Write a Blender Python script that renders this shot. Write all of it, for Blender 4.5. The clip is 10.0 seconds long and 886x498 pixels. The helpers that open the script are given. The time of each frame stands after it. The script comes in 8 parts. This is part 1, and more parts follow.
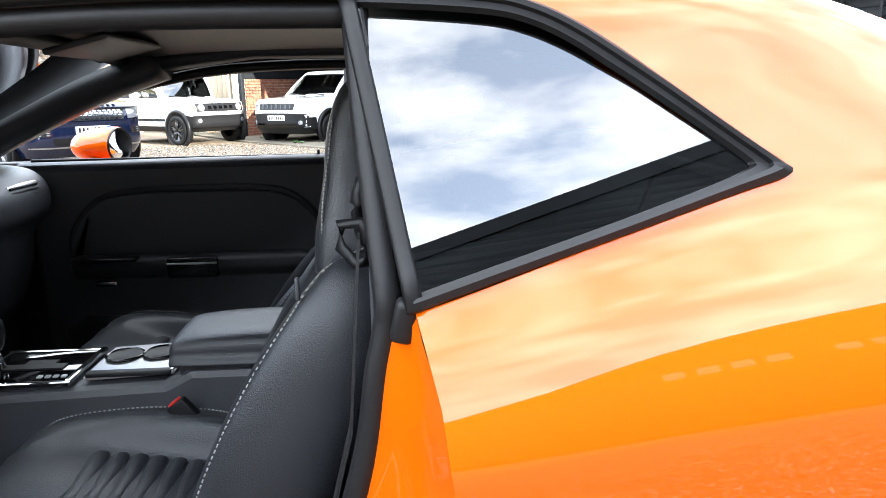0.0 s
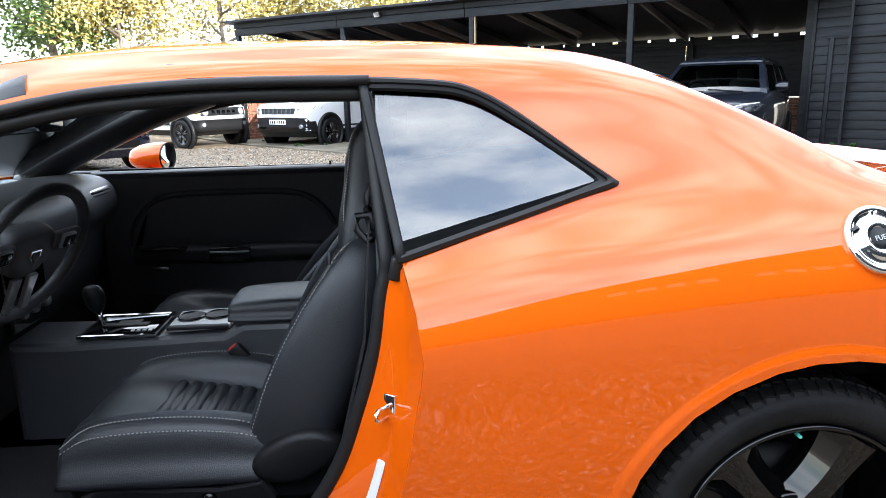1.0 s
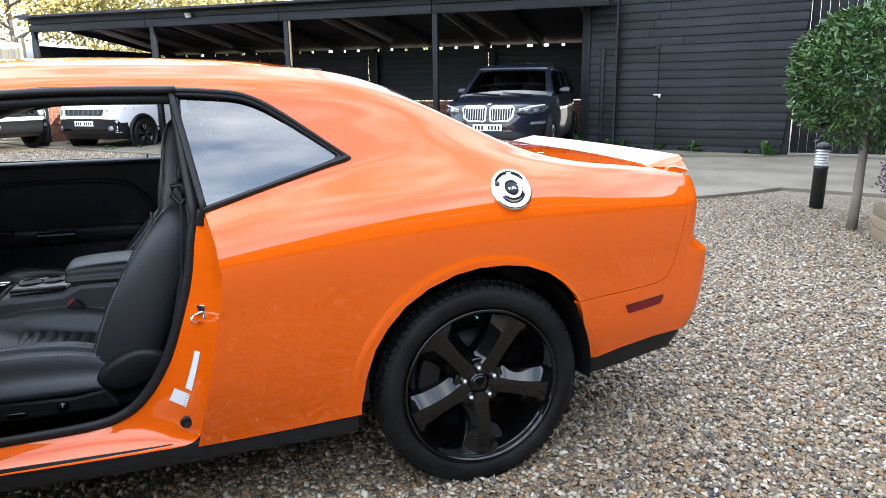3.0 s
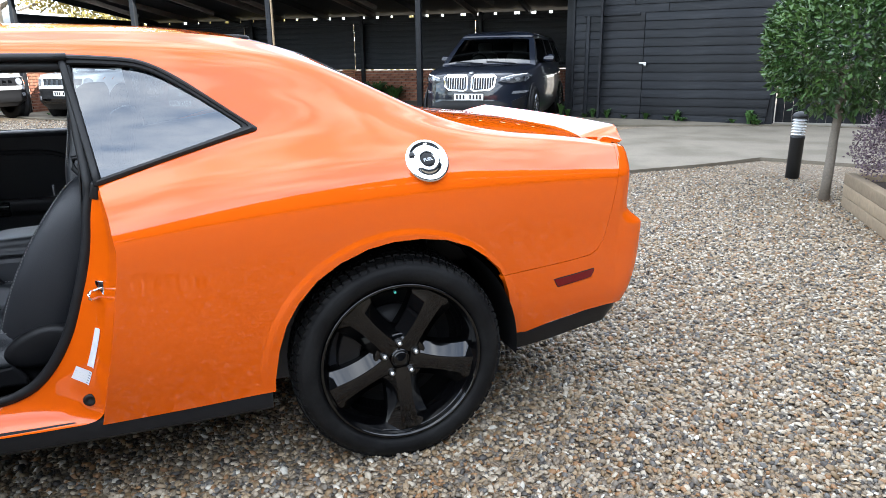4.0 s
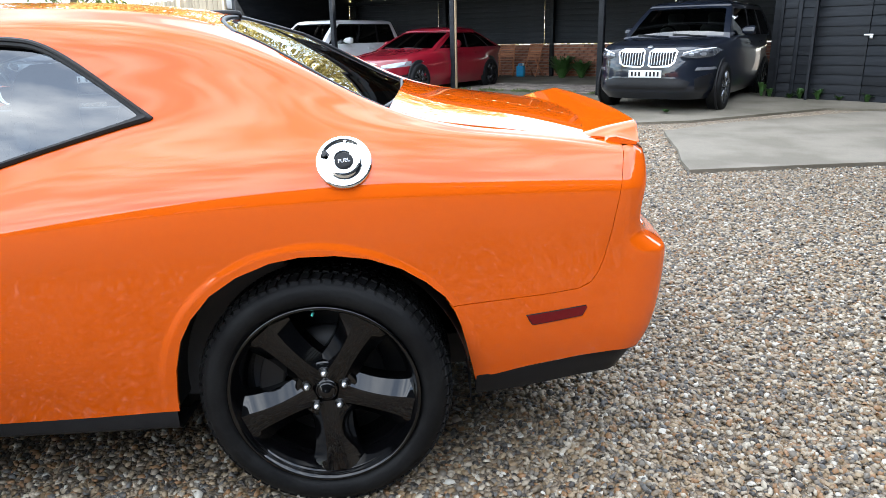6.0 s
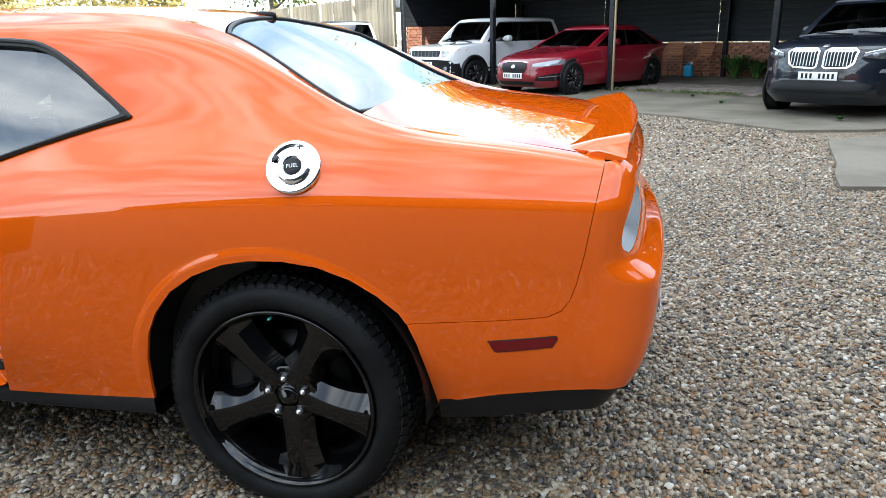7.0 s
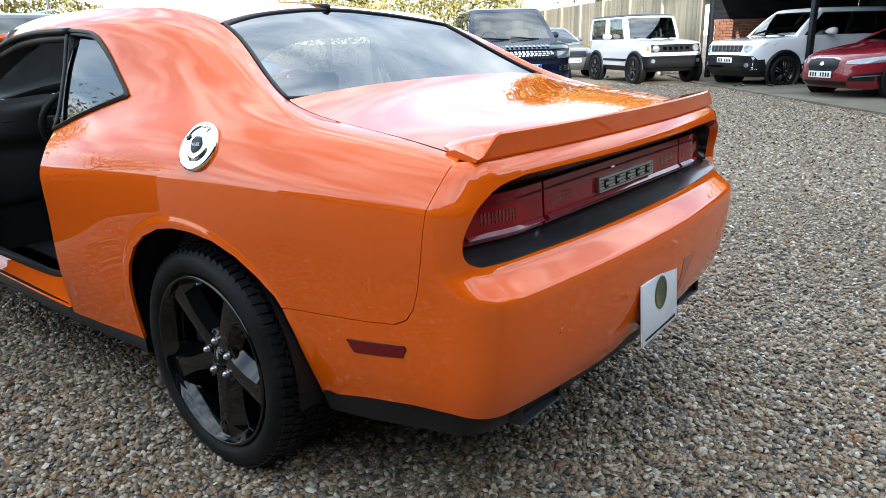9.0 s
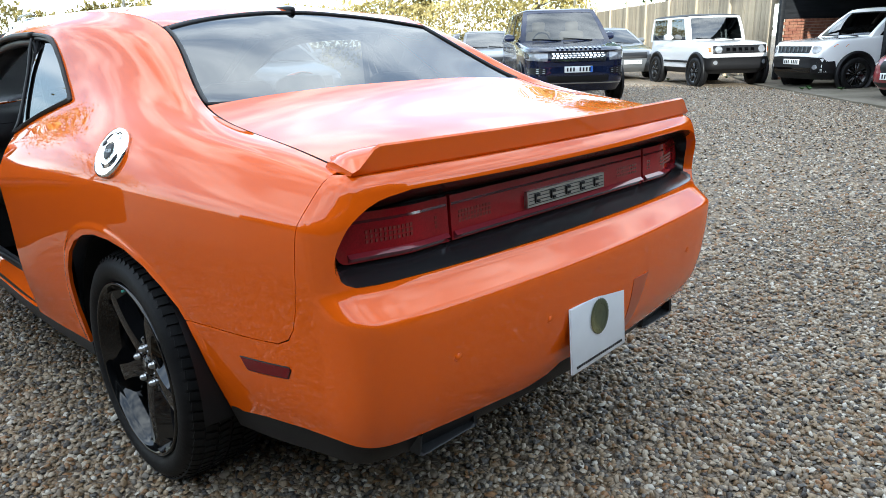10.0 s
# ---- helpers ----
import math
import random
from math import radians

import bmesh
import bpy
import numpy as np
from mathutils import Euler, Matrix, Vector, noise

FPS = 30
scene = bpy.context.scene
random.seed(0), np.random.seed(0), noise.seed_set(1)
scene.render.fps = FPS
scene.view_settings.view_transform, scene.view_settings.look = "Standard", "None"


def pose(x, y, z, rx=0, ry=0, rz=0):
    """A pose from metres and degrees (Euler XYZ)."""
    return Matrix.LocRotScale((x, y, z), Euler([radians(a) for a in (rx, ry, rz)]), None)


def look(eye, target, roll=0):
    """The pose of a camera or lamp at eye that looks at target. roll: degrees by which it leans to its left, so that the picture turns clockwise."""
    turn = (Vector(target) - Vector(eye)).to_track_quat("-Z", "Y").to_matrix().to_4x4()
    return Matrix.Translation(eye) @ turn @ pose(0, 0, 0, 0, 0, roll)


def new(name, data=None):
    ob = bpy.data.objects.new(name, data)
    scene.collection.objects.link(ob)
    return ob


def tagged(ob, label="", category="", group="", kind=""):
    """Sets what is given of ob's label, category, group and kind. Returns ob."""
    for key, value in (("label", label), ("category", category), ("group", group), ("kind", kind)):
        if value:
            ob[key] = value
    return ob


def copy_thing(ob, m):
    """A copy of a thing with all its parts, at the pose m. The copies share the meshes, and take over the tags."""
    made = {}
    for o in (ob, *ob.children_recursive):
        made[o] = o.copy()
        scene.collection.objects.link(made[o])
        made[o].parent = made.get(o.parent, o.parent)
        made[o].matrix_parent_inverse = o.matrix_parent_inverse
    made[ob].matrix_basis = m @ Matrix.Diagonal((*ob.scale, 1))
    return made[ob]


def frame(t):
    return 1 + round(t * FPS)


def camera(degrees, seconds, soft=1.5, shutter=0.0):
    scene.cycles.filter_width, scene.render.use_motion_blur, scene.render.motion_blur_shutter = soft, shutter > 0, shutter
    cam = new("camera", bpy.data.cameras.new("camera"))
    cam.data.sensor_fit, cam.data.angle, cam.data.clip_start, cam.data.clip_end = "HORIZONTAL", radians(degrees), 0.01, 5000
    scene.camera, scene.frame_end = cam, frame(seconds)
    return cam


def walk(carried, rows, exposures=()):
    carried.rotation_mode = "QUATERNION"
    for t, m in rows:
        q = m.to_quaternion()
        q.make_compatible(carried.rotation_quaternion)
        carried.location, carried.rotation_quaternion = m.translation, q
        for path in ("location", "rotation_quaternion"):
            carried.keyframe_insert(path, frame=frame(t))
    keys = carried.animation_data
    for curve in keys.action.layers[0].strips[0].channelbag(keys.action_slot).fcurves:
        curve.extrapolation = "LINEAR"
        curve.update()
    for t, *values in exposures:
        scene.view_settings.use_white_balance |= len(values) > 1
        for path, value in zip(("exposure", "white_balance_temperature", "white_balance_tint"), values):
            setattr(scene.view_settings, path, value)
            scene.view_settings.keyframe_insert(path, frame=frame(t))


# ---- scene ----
cam = camera(65.2, 10.0, soft=0.65)
PATH = [
    (0, (-0.860, -1.608, 1.241), (-0.738, 0.338, 0.795), -1.0),
    (0.5, (-0.801, -1.867, 1.288), (-0.683, 0.079, 0.842), -1.1),
    (1, (-0.853, -2.195, 1.331), (-0.724, -0.249, 0.887), -1.1),
    (1.5, (-0.841, -2.464, 1.364), (-0.691, -0.519, 0.922), -0.9),
    (2, (-0.804, -2.688, 1.367), (-0.525, -0.759, 0.921), -0.8),
    (2.5, (-0.852, -2.841, 1.351), (-0.378, -0.951, 0.903), -0.7),
    (3, (-0.8, -2.968, 1.346), (-0.201, -1.113, 0.898), -0.7),
    (3.2, (-0.739, -2.999, 1.347), (-0.124, -1.15, 0.898), -0.7),
    (4.3, (-0.453, -2.983, 1.336), (0.129, -1.157, 0.764), -1.1),
    (4.5, (-0.388, -2.927, 1.346), (0.164, -1.097, 0.757), -1.1),
    (5, (-0.216, -2.811, 1.339), (0.229, -0.952, 0.752), -1.3),
    (5.5, (0.068, -2.776, 1.339), (0.215, -0.87, 0.749), -1.2),
    (6.8, (0.732, -2.535, 1.327), (0.477, -0.641, 0.737), -1.4),
    (7, (0.861, -2.513, 1.335), (0.417, -0.653, 0.749), -1.3),
    (7.5, (1.119, -2.389, 1.308), (0.504, -0.579, 0.722), -1.3),
    (8, (1.368, -2.213, 1.292), (0.588, -0.466, 0.708), -1.4),
    (8.5, (1.622, -2.095, 1.297), (0.562, -0.501, 0.716), -1.7),
    (9, (1.816, -1.949, 1.29), (0.59, -0.479, 0.712), -1.5),
    (9.5, (1.92, -1.742, 1.297), (0.656, -0.305, 0.718), -1.5),
    (10, (2.042, -1.595, 1.288), (0.677, -0.25, 0.717), -1.6),
]
# time, exposure, colour temperature
EXPOSURES = [(t, e, k, g) for t, e, k, g in ((0.0, 2.95, 6300, 8), (0.5, 2.58, 6200, 8), (1.0, 2.25, 6050, 8), (2.5, 2.12, 5950, 8), (4.5, 2.2, 6050, 8), (5.5, 2.22, 6050, 8), (7.0, 1.74, 6000, 5), (8.0, 1.54, 5900, 3), (9.0, 1.47, 5850, 3), (10.0, 1.44, 5850, 3))]
walk(cam, [(t, look(eye, target, roll)) for t, eye, target, roll in PATH], EXPOSURES)

# ---- light ----
SUN_AZ, SUN_EL = radians(137), radians(18)
world = bpy.data.worlds.new("sky")
scene.world = world
world.use_nodes = True
wn, wl = world.node_tree.nodes, world.node_tree.links
wn.clear()
w_out, w_bg = wn.new("ShaderNodeOutputWorld"), wn.new("ShaderNodeBackground")
w_sky = wn.new("ShaderNodeTexSky")
w_sky.sky_type, w_sky.sun_disc, w_sky.sun_elevation, w_sky.sun_rotation = "NISHITA", False, SUN_EL, SUN_AZ
w_sky.air_density, w_sky.dust_density, w_sky.ozone_density = 1.0, 0.5, 2.0
w_sat = wn.new("ShaderNodeHueSaturation")
w_sat.inputs["Saturation"].default_value = 1.2
w_tc, w_map, w_noise, w_ramp, w_mix = (wn.new("ShaderNode" + k) for k in ("TexCoord", "Mapping", "TexNoise", "ValToRGB", "MixRGB"))
w_map.inputs["Scale"].default_value = (1.6, 1.6, 4.0)
w_noise.inputs["Scale"].default_value, w_noise.inputs["Detail"].default_value, w_noise.inputs["Roughness"].default_value = 2.6, 5, 0.51
w_ramp.color_ramp.elements[0].position, w_ramp.color_ramp.elements[1].position = 0.40, 0.66
w_ramp.color_ramp.elements[0].color, w_ramp.color_ramp.elements[1].color = (0.24, 0.24, 0.24, 1), (0.86, 0.86, 0.86, 1)
w_mix.inputs["Color2"].default_value = (10.4, 10.3, 10.2, 1)
wl.new(w_tc.outputs["Generated"], w_map.inputs["Vector"])
wl.new(w_map.outputs["Vector"], w_noise.inputs["Vector"])
wl.new(w_noise.outputs["Fac"], w_ramp.inputs["Fac"])
wl.new(w_ramp.outputs["Color"], w_mix.inputs["Fac"])
wl.new(w_sky.outputs["Color"], w_sat.inputs["Color"])
wl.new(w_sat.outputs["Color"], w_mix.inputs["Color1"])
wl.new(w_mix.outputs["Color"], w_bg.inputs["Color"])
w_bg.inputs["Strength"].default_value = 0.15
wl.new(w_bg.outputs["Background"], w_out.inputs["Surface"])
sun = new("sun", bpy.data.lights.new("sun", "SUN"))
sun.data.energy, sun.data.angle, sun.data.color = 3.2, radians(0.6), (1.0, 0.93, 0.82)
sun.matrix_world = look((math.sin(SUN_AZ) * 30, math.cos(SUN_AZ) * 30, 30 * math.tan(SUN_EL)), (0, 0, 0))

# ---- materials ----


def mat(name, color, rough=0.5, metal=0.0, coat=0.0, grain=0.0, scale=40.0, bump=0.0, var2=0.0, scale2=4.0, tint=None, island=0.0, spec=0.5, stretch=(1, 1, 1)):
    """A surface with fine and broad variation of tone, and relief."""
    m = bpy.data.materials.new(name)
    m.use_nodes = True
    n, l = m.node_tree.nodes, m.node_tree.links
    b = n["Principled BSDF"]
    b.inputs["Roughness"].default_value, b.inputs["Metallic"].default_value = rough, metal
    b.inputs["Coat Weight"].default_value, b.inputs["Coat Roughness"].default_value, b.inputs["Coat IOR"].default_value = coat, 0.01, 1.58
    b.inputs["Specular IOR Level"].default_value = spec
    b.inputs["Base Color"].default_value = (*color, 1)
    if not (grain or bump or var2 or island):
        return m
    tc, mp = n.new("ShaderNodeTexCoord"), n.new("ShaderNodeMapping")
    mp.inputs["Scale"].default_value = stretch
    l.new(tc.outputs["Object"], mp.inputs["Vector"])
    fine, broad = n.new("ShaderNodeTexNoise"), n.new("ShaderNodeTexNoise")
    for node, s in ((fine, scale), (broad, scale2)):
        l.new(mp.outputs["Vector"], node.inputs["Vector"])
        node.inputs["Scale"].default_value, node.inputs["Detail"].default_value = s, 6
    fac = n.new("ShaderNodeMath")
    fac.operation, fac.use_clamp = "MULTIPLY_ADD", False
    l.new(fine.outputs["Fac"], fac.inputs[0])
    fac.inputs[1].default_value = grain * 2
    add = n.new("ShaderNodeMath")
    add.operation = "MULTIPLY_ADD"
    l.new(broad.outputs["Fac"], add.inputs[0])
    add.inputs[1].default_value, add.inputs[2].default_value = var2 * 2, 1 - grain - var2
    l.new(add.outputs[0], fac.inputs[2])
    last = fac.outputs[0]
    if island:
        oi = n.new("ShaderNodeObjectInfo")
        k = n.new("ShaderNodeMath")
        k.operation = "MULTIPLY_ADD"
        l.new(oi.outputs["Random"], k.inputs[0])
        k.inputs[1].default_value, k.inputs[2].default_value = island * 2, 1 - island
        k2 = n.new("ShaderNodeMath")
        k2.operation = "MULTIPLY"
        l.new(k.outputs[0], k2.inputs[0])
        l.new(last, k2.inputs[1])
        last = k2.outputs[0]
    mul = n.new("ShaderNodeVectorMath")
    mul.operation = "SCALE"
    if tint:
        mx = n.new("ShaderNodeMixRGB")
        mx.inputs["Color1"].default_value, mx.inputs["Color2"].default_value = (*color, 1), (*tint, 1)
        rp = n.new("ShaderNodeValToRGB")
        rp.color_ramp.elements[0].position, rp.color_ramp.elements[1].position = 0.4, 0.62
        l.new(broad.outputs["Fac"], rp.inputs["Fac"])
        l.new(rp.outputs["Color"], mx.inputs["Fac"])
        l.new(mx.outputs["Color"], mul.inputs[0])
    else:
        mul.inputs[0].default_value = color
    l.new(last, mul.inputs["Scale"])
    l.new(mul.outputs["Vector"], b.inputs["Base Color"])
    if bump:
        bp = n.new("ShaderNodeBump")
        bp.inputs["Strength"].default_value, bp.inputs["Distance"].default_value = min(1.0, bump), 0.004
        l.new(fine.outputs["Fac"], bp.inputs["Height"])
        l.new(bp.outputs["Normal"], b.inputs["Normal"])
    return m


def glass(name, tint, haze=0.0):
    """A thin pane: clear with a tint, and gloss by Fresnel."""
    m = bpy.data.materials.new(name)
    m.use_nodes = True
    n, l = m.node_tree.nodes, m.node_tree.links
    n.clear()
    out, mix, tr, gl, fr = (n.new("ShaderNode" + k) for k in ("OutputMaterial", "MixShader", "BsdfTransparent", "BsdfGlossy", "Fresnel"))
    tr.inputs["Color"].default_value = (*tint, 1)
    gl.inputs["Roughness"].default_value = 0.005 + haze
    fr.inputs["IOR"].default_value = 2.3
    l.new(fr.outputs["Fac"], mix.inputs["Fac"])
    l.new(tr.outputs["BSDF"], mix.inputs[1])
    l.new(gl.outputs["BSDF"], mix.inputs[2])
    l.new(mix.outputs["Shader"], out.inputs["Surface"])
    return m


ORANGE = mat("orange_paint", (0.74, 0.108, 0.001), 0.45, 0.0, 1.0, grain=0.05, scale=900, var2=0.03, scale2=3, spec=0.0)
BLACK_GLOSS = mat("gloss_black", (0.002, 0.002, 0.0023), 0.05, 0.0, 0.0, grain=0.1, scale=30)
BLACK_PLASTIC = mat("black_plastic", (0.009, 0.009, 0.010), 0.42, spec=0.25, grain=0.2, scale=300, bump=0.15, var2=0.15)
RUBBER = mat("black_rubber", (0.009, 0.009, 0.010), 0.50, spec=0.35, grain=0.25, scale=120, bump=0.1, var2=0.2)
TYRE = mat("tyre_rubber", (0.006, 0.006, 0.0065), 0.55, grain=0.3, scale=90, bump=0.25, var2=0.3, scale2=9, tint=(0.010, 0.0102, 0.0105), spec=0.15)
LEATHER = mat("black_leather", (0.025, 0.0268, 0.031), 0.33, grain=0.2, scale=420, bump=0.35, var2=0.2, scale2=6)
TRIM = mat("soft_black_trim", (0.046, 0.048, 0.053), 0.40, grain=0.2, scale=500, bump=0.3, var2=0.15)
CARPET = mat("black_carpet", (0.008, 0.008, 0.009), 0.95, grain=0.4, scale=400, bump=0.6)
CHROME = mat("chrome", (0.86, 0.87, 0.88), 0.05, 1.0)
SATIN = mat("satin_silver", (0.55, 0.56, 0.57), 0.28, 1.0, grain=0.06, scale=200)
RED_LENS = mat("red_lens", (0.24, 0.005, 0.010), 0.10, 0.0, 0.25, grain=0.35, scale=220, var2=0.35, scale2=9, spec=0.2)
DARK_LENS = mat("dark_red_lens", (0.10, 0.004, 0.006), 0.12, 0.0, 1.0, grain=0.2, scale=200)
WHITE = mat("white_plastic", (0.78, 0.79, 0.80), 0.35, grain=0.04, scale=60)
PANE = glass("quarter_glass", (0.22, 0.26, 0.27))
BACK_PANE = glass("back_glass", (0.20, 0.22, 0.225))
STITCH = mat("grey_thread", (0.30, 0.30, 0.29), 0.8, grain=0.2, scale=500)
CONCRETE = mat("worn_concrete", (0.215, 0.187, 0.145), 0.85, grain=0.22, scale=60, bump=0.5, var2=0.34, scale2=1.3, tint=(0.125, 0.108, 0.08))
BLACK_BOARD = mat("black_stained_board", (0.0055, 0.0070, 0.0098), 0.58, grain=0.55, scale=14, bump=1.0, var2=0.35, scale2=3, island=0.35, stretch=(0.35, 0.35, 3), tint=(0.013, 0.0145, 0.0175), spec=0.3)
FENCE_WOOD = mat("weathered_fence_board", (0.40, 0.33, 0.23), 0.85, grain=0.25, scale=22, bump=0.5, var2=0.2, scale2=2.0, island=0.2, stretch=(3, 3, 0.3))
GREY_STEEL = mat("dark_steel", (0.035, 0.037, 0.04), 0.45, 0.6, grain=0.2, scale=60)
BRICK_RED = mat("red_brick", (0.25, 0.09, 0.055), 0.85, grain=0.25, scale=60, bump=0.5, var2=0.2, scale2=9, island=0.3, tint=(0.32, 0.15, 0.09))
MORTAR = mat("lime_mortar", (0.36, 0.33, 0.28), 0.9, grain=0.2, scale=70, bump=0.5)


def stone_ramp(rp):
    """The tones of single stones, from dark flint to pale quartz."""
    tones = ((0.0, (0.07, 0.06, 0.05)), (0.10, (0.31, 0.21, 0.11)), (0.24, (0.46, 0.345, 0.21)), (0.37, (0.23, 0.195, 0.15)), (0.48, (0.52, 0.43, 0.31)), (0.60, (0.37, 0.20, 0.085)), (0.69, (0.17, 0.16, 0.145)), (0.76, (0.64, 0.56, 0.43)), (0.86, (0.27, 0.21, 0.14)), (0.96, (0.78, 0.73, 0.62)))
    rp.color_ramp.interpolation = "CONSTANT"
    while len(rp.color_ramp.elements) < len(tones):
        rp.color_ramp.elements.new(0.5)
    for e_, (p_, c_) in zip(rp.color_ramp.elements, tones):
        e_.position, e_.color = p_, (*c_, 1)


def gravel_bed():
    """Packed small stones: a tone for each, gap shade painted between them, and relief."""
    m = bpy.data.materials.new("gravel_bed")
    m.use_nodes = True
    n, l = m.node_tree.nodes, m.node_tree.links
    b = n["Principled BSDF"]
    b.inputs["Roughness"].default_value = 0.75
    tc, warp, add = n.new("ShaderNodeTexCoord"), n.new("ShaderNodeTexNoise"), n.new("ShaderNodeVectorMath")
    warp.inputs["Scale"].default_value = 30
    add.operation = "MULTIPLY_ADD"
    l.new(tc.outputs["Object"], warp.inputs["Vector"])
    l.new(warp.outputs["Color"], add.inputs[0])
    add.inputs[1].default_value = (0.012, 0.012, 0.012)
    l.new(tc.outputs["Object"], add.inputs[2])
    cell, edge = n.new("ShaderNodeTexVoronoi"), n.new("ShaderNodeTexVoronoi")
    edge.feature = "DISTANCE_TO_EDGE"
    for v in (cell, edge):
        v.inputs["Scale"].default_value = 48
        l.new(add.outputs["Vector"], v.inputs["Vector"])
    sep, tone, gap, mul, broad, mul2 = (n.new("ShaderNode" + k) for k in ("SeparateColor", "ValToRGB", "ValToRGB", "MixRGB", "TexNoise", "MixRGB"))
    stone_ramp(tone)
    l.new(cell.outputs["Color"], sep.inputs["Color"])
    l.new(sep.outputs["Red"], tone.inputs["Fac"])
    even = n.new("ShaderNodeMixRGB")
    even.inputs["Fac"].default_value, even.inputs["Color2"].default_value = 0.5, (0.34, 0.27, 0.19, 1)
    l.new(tone.outputs["Color"], even.inputs["Color1"])
    gap.color_ramp.elements[0].color, gap.color_ramp.elements[0].position = (0.42, 0.39, 0.36, 1), 0.02
    gap.color_ramp.elements[1].position = 0.16
    l.new(edge.outputs["Distance"], gap.inputs["Fac"])
    mul.blend_type = mul2.blend_type = "MULTIPLY"
    mul.inputs["Fac"].default_value = mul2.inputs["Fac"].default_value = 1.0
    l.new(even.outputs["Color"], mul.inputs["Color1"])
    l.new(gap.outputs["Color"], mul.inputs["Color2"])
    broad.inputs["Scale"].default_value, broad.inputs["Detail"].default_value = 0.7, 5
    wear = n.new("ShaderNodeMapRange")
    wear.inputs["From Min"].default_value, wear.inputs["From Max"].default_value = 0.3, 0.7
    wear.inputs["To Min"].default_value, wear.inputs["To Max"].default_value = 0.58, 0.86
    l.new(tc.outputs["Object"], broad.inputs["Vector"])
    l.new(broad.outputs["Fac"], wear.inputs["Value"])
    l.new(mul.outputs["Color"], mul2.inputs["Color1"])
    l.new(wear.outputs["Result"], mul2.inputs["Color2"])
    l.new(mul2.outputs["Color"], b.inputs["Base Color"])
    bp = n.new("ShaderNodeBump")
    bp.inputs["Strength"].default_value, bp.inputs["Distance"].default_value = 1.0, 0.012
    l.new(edge.outputs["Distance"], bp.inputs["Height"])
    l.new(bp.outputs["Normal"], b.inputs["Normal"])
    return m


GRAVEL_BED = gravel_bed()

# ---- building tools ----


def mesh_of(name, verts, faces, normals=None, smooth=True):
    me = bpy.data.meshes.new(name)
    me.from_pydata([tuple(v) for v in verts], [], faces)
    if smooth:
        me.polygons.foreach_set("use_smooth", [True] * len(me.polygons))
    if normals is not None:
        me.normals_split_custom_set_from_vertices([tuple(q) for q in normals])
    me.update()
    return me


def part(name, data, material, parent=None, label="", m=None):
    """One mesh object; data is a mesh or a bmesh."""
    if isinstance(data, bmesh.types.BMesh):
        bm, data = data, bpy.data.meshes.new(name)
        bm.normal_update()
        bm.to_mesh(data)
        bm.free()
    if material and not data.materials:
        data.materials.append(material)
    ob = new(name, data)
    ob.parent = parent
    if m is not None:
        ob.matrix_local = m
    return tagged(ob, label)


def thing(name, m=None):
    ob = new(name)
    ob.empty_display_size = 0.1
    if m is not None:
        ob.matrix_world = m
    return ob


def curve_fn(xs, ys):
    """A smooth curve through (xs, ys); ys may be rows of numbers."""
    xs, ys = np.array(xs, float), np.array(ys, float)
    one = ys.ndim == 1
    ys = ys[:, None] if one else ys
    h = np.diff(xs)[:, None]
    d = np.diff(ys, axis=0) / h
    s = np.vstack([d[:1], (d[:-1] * h[1:] + d[1:] * h[:-1]) / (h[1:] + h[:-1]), d[-1:]]) if len(xs) > 2 else np.vstack([d, d])

    def f(x):
        x = min(max(x, xs[0]), xs[-1])
        i = min(int(np.searchsorted(xs, x, side="right")) - 1, len(xs) - 2)
        i = max(i, 0)
        hh = xs[i + 1] - xs[i]
        t = (x - xs[i]) / hh
        a, b_ = 1 - t, t
        r = ys[i] * (1 + 2 * t) * a * a + s[i] * hh * t * a * a + ys[i + 1] * t * t * (3 - 2 * t) - s[i + 1] * hh * t * t * a
        return float(r[0]) if one else r
    return f


def smooth01(a, b_, x):
    t = min(1.0, max(0.0, (x - a) / (b_ - a)))
    return t * t * (3 - 2 * t)


def resample(poly, step, closed=True):
    out = []
    n = len(poly)
    for i in range(n if closed else n - 1):
        a, b_ = Vector(poly[i]), Vector(poly[(i + 1) % n])
        k = max(1, math.ceil((b_ - a).length / step))
        out += [a.lerp(b_, j / k) for j in range(k)]
    if not closed:
        out.append(Vector(poly[-1]))
    return out


def round_poly(pts, closed=True, n=6):
    """Catmull-Rom through 2D or 3D points."""
    pts = [Vector(p) for p in pts]
    k = len(pts)
    out = []
    for i in range(k if closed else k - 1):
        p1, p2 = pts[i], pts[(i + 1) % k]
        p0 = pts[i - 1] if closed or i else p1 * 2 - p2
        p3 = pts[(i + 2) % k] if closed or i + 2 < k else p2 * 2 - p1
        for j in range(n):
            t = j / n
            out.append(0.5 * (2 * p1 + (p2 - p0) * t + (2 * p0 - 5 * p1 + 4 * p2 - p3) * t * t + (3 * p1 - p0 - 3 * p2 + p3) * t ** 3))
    if not closed:
        out.append(pts[-1])
    return out


def inside(px, py, poly):
    ok = np.zeros(len(px), bool)
    n = len(poly)
    for i in range(n):
        (x1, y1), (x2, y2) = poly[i], poly[(i + 1) % n]
        if y1 == y2:
            continue
        ok ^= ((y1 > py) != (y2 > py)) & (px < (x2 - x1) * (py - y1) / (y2 - y1) + x1)
    return ok


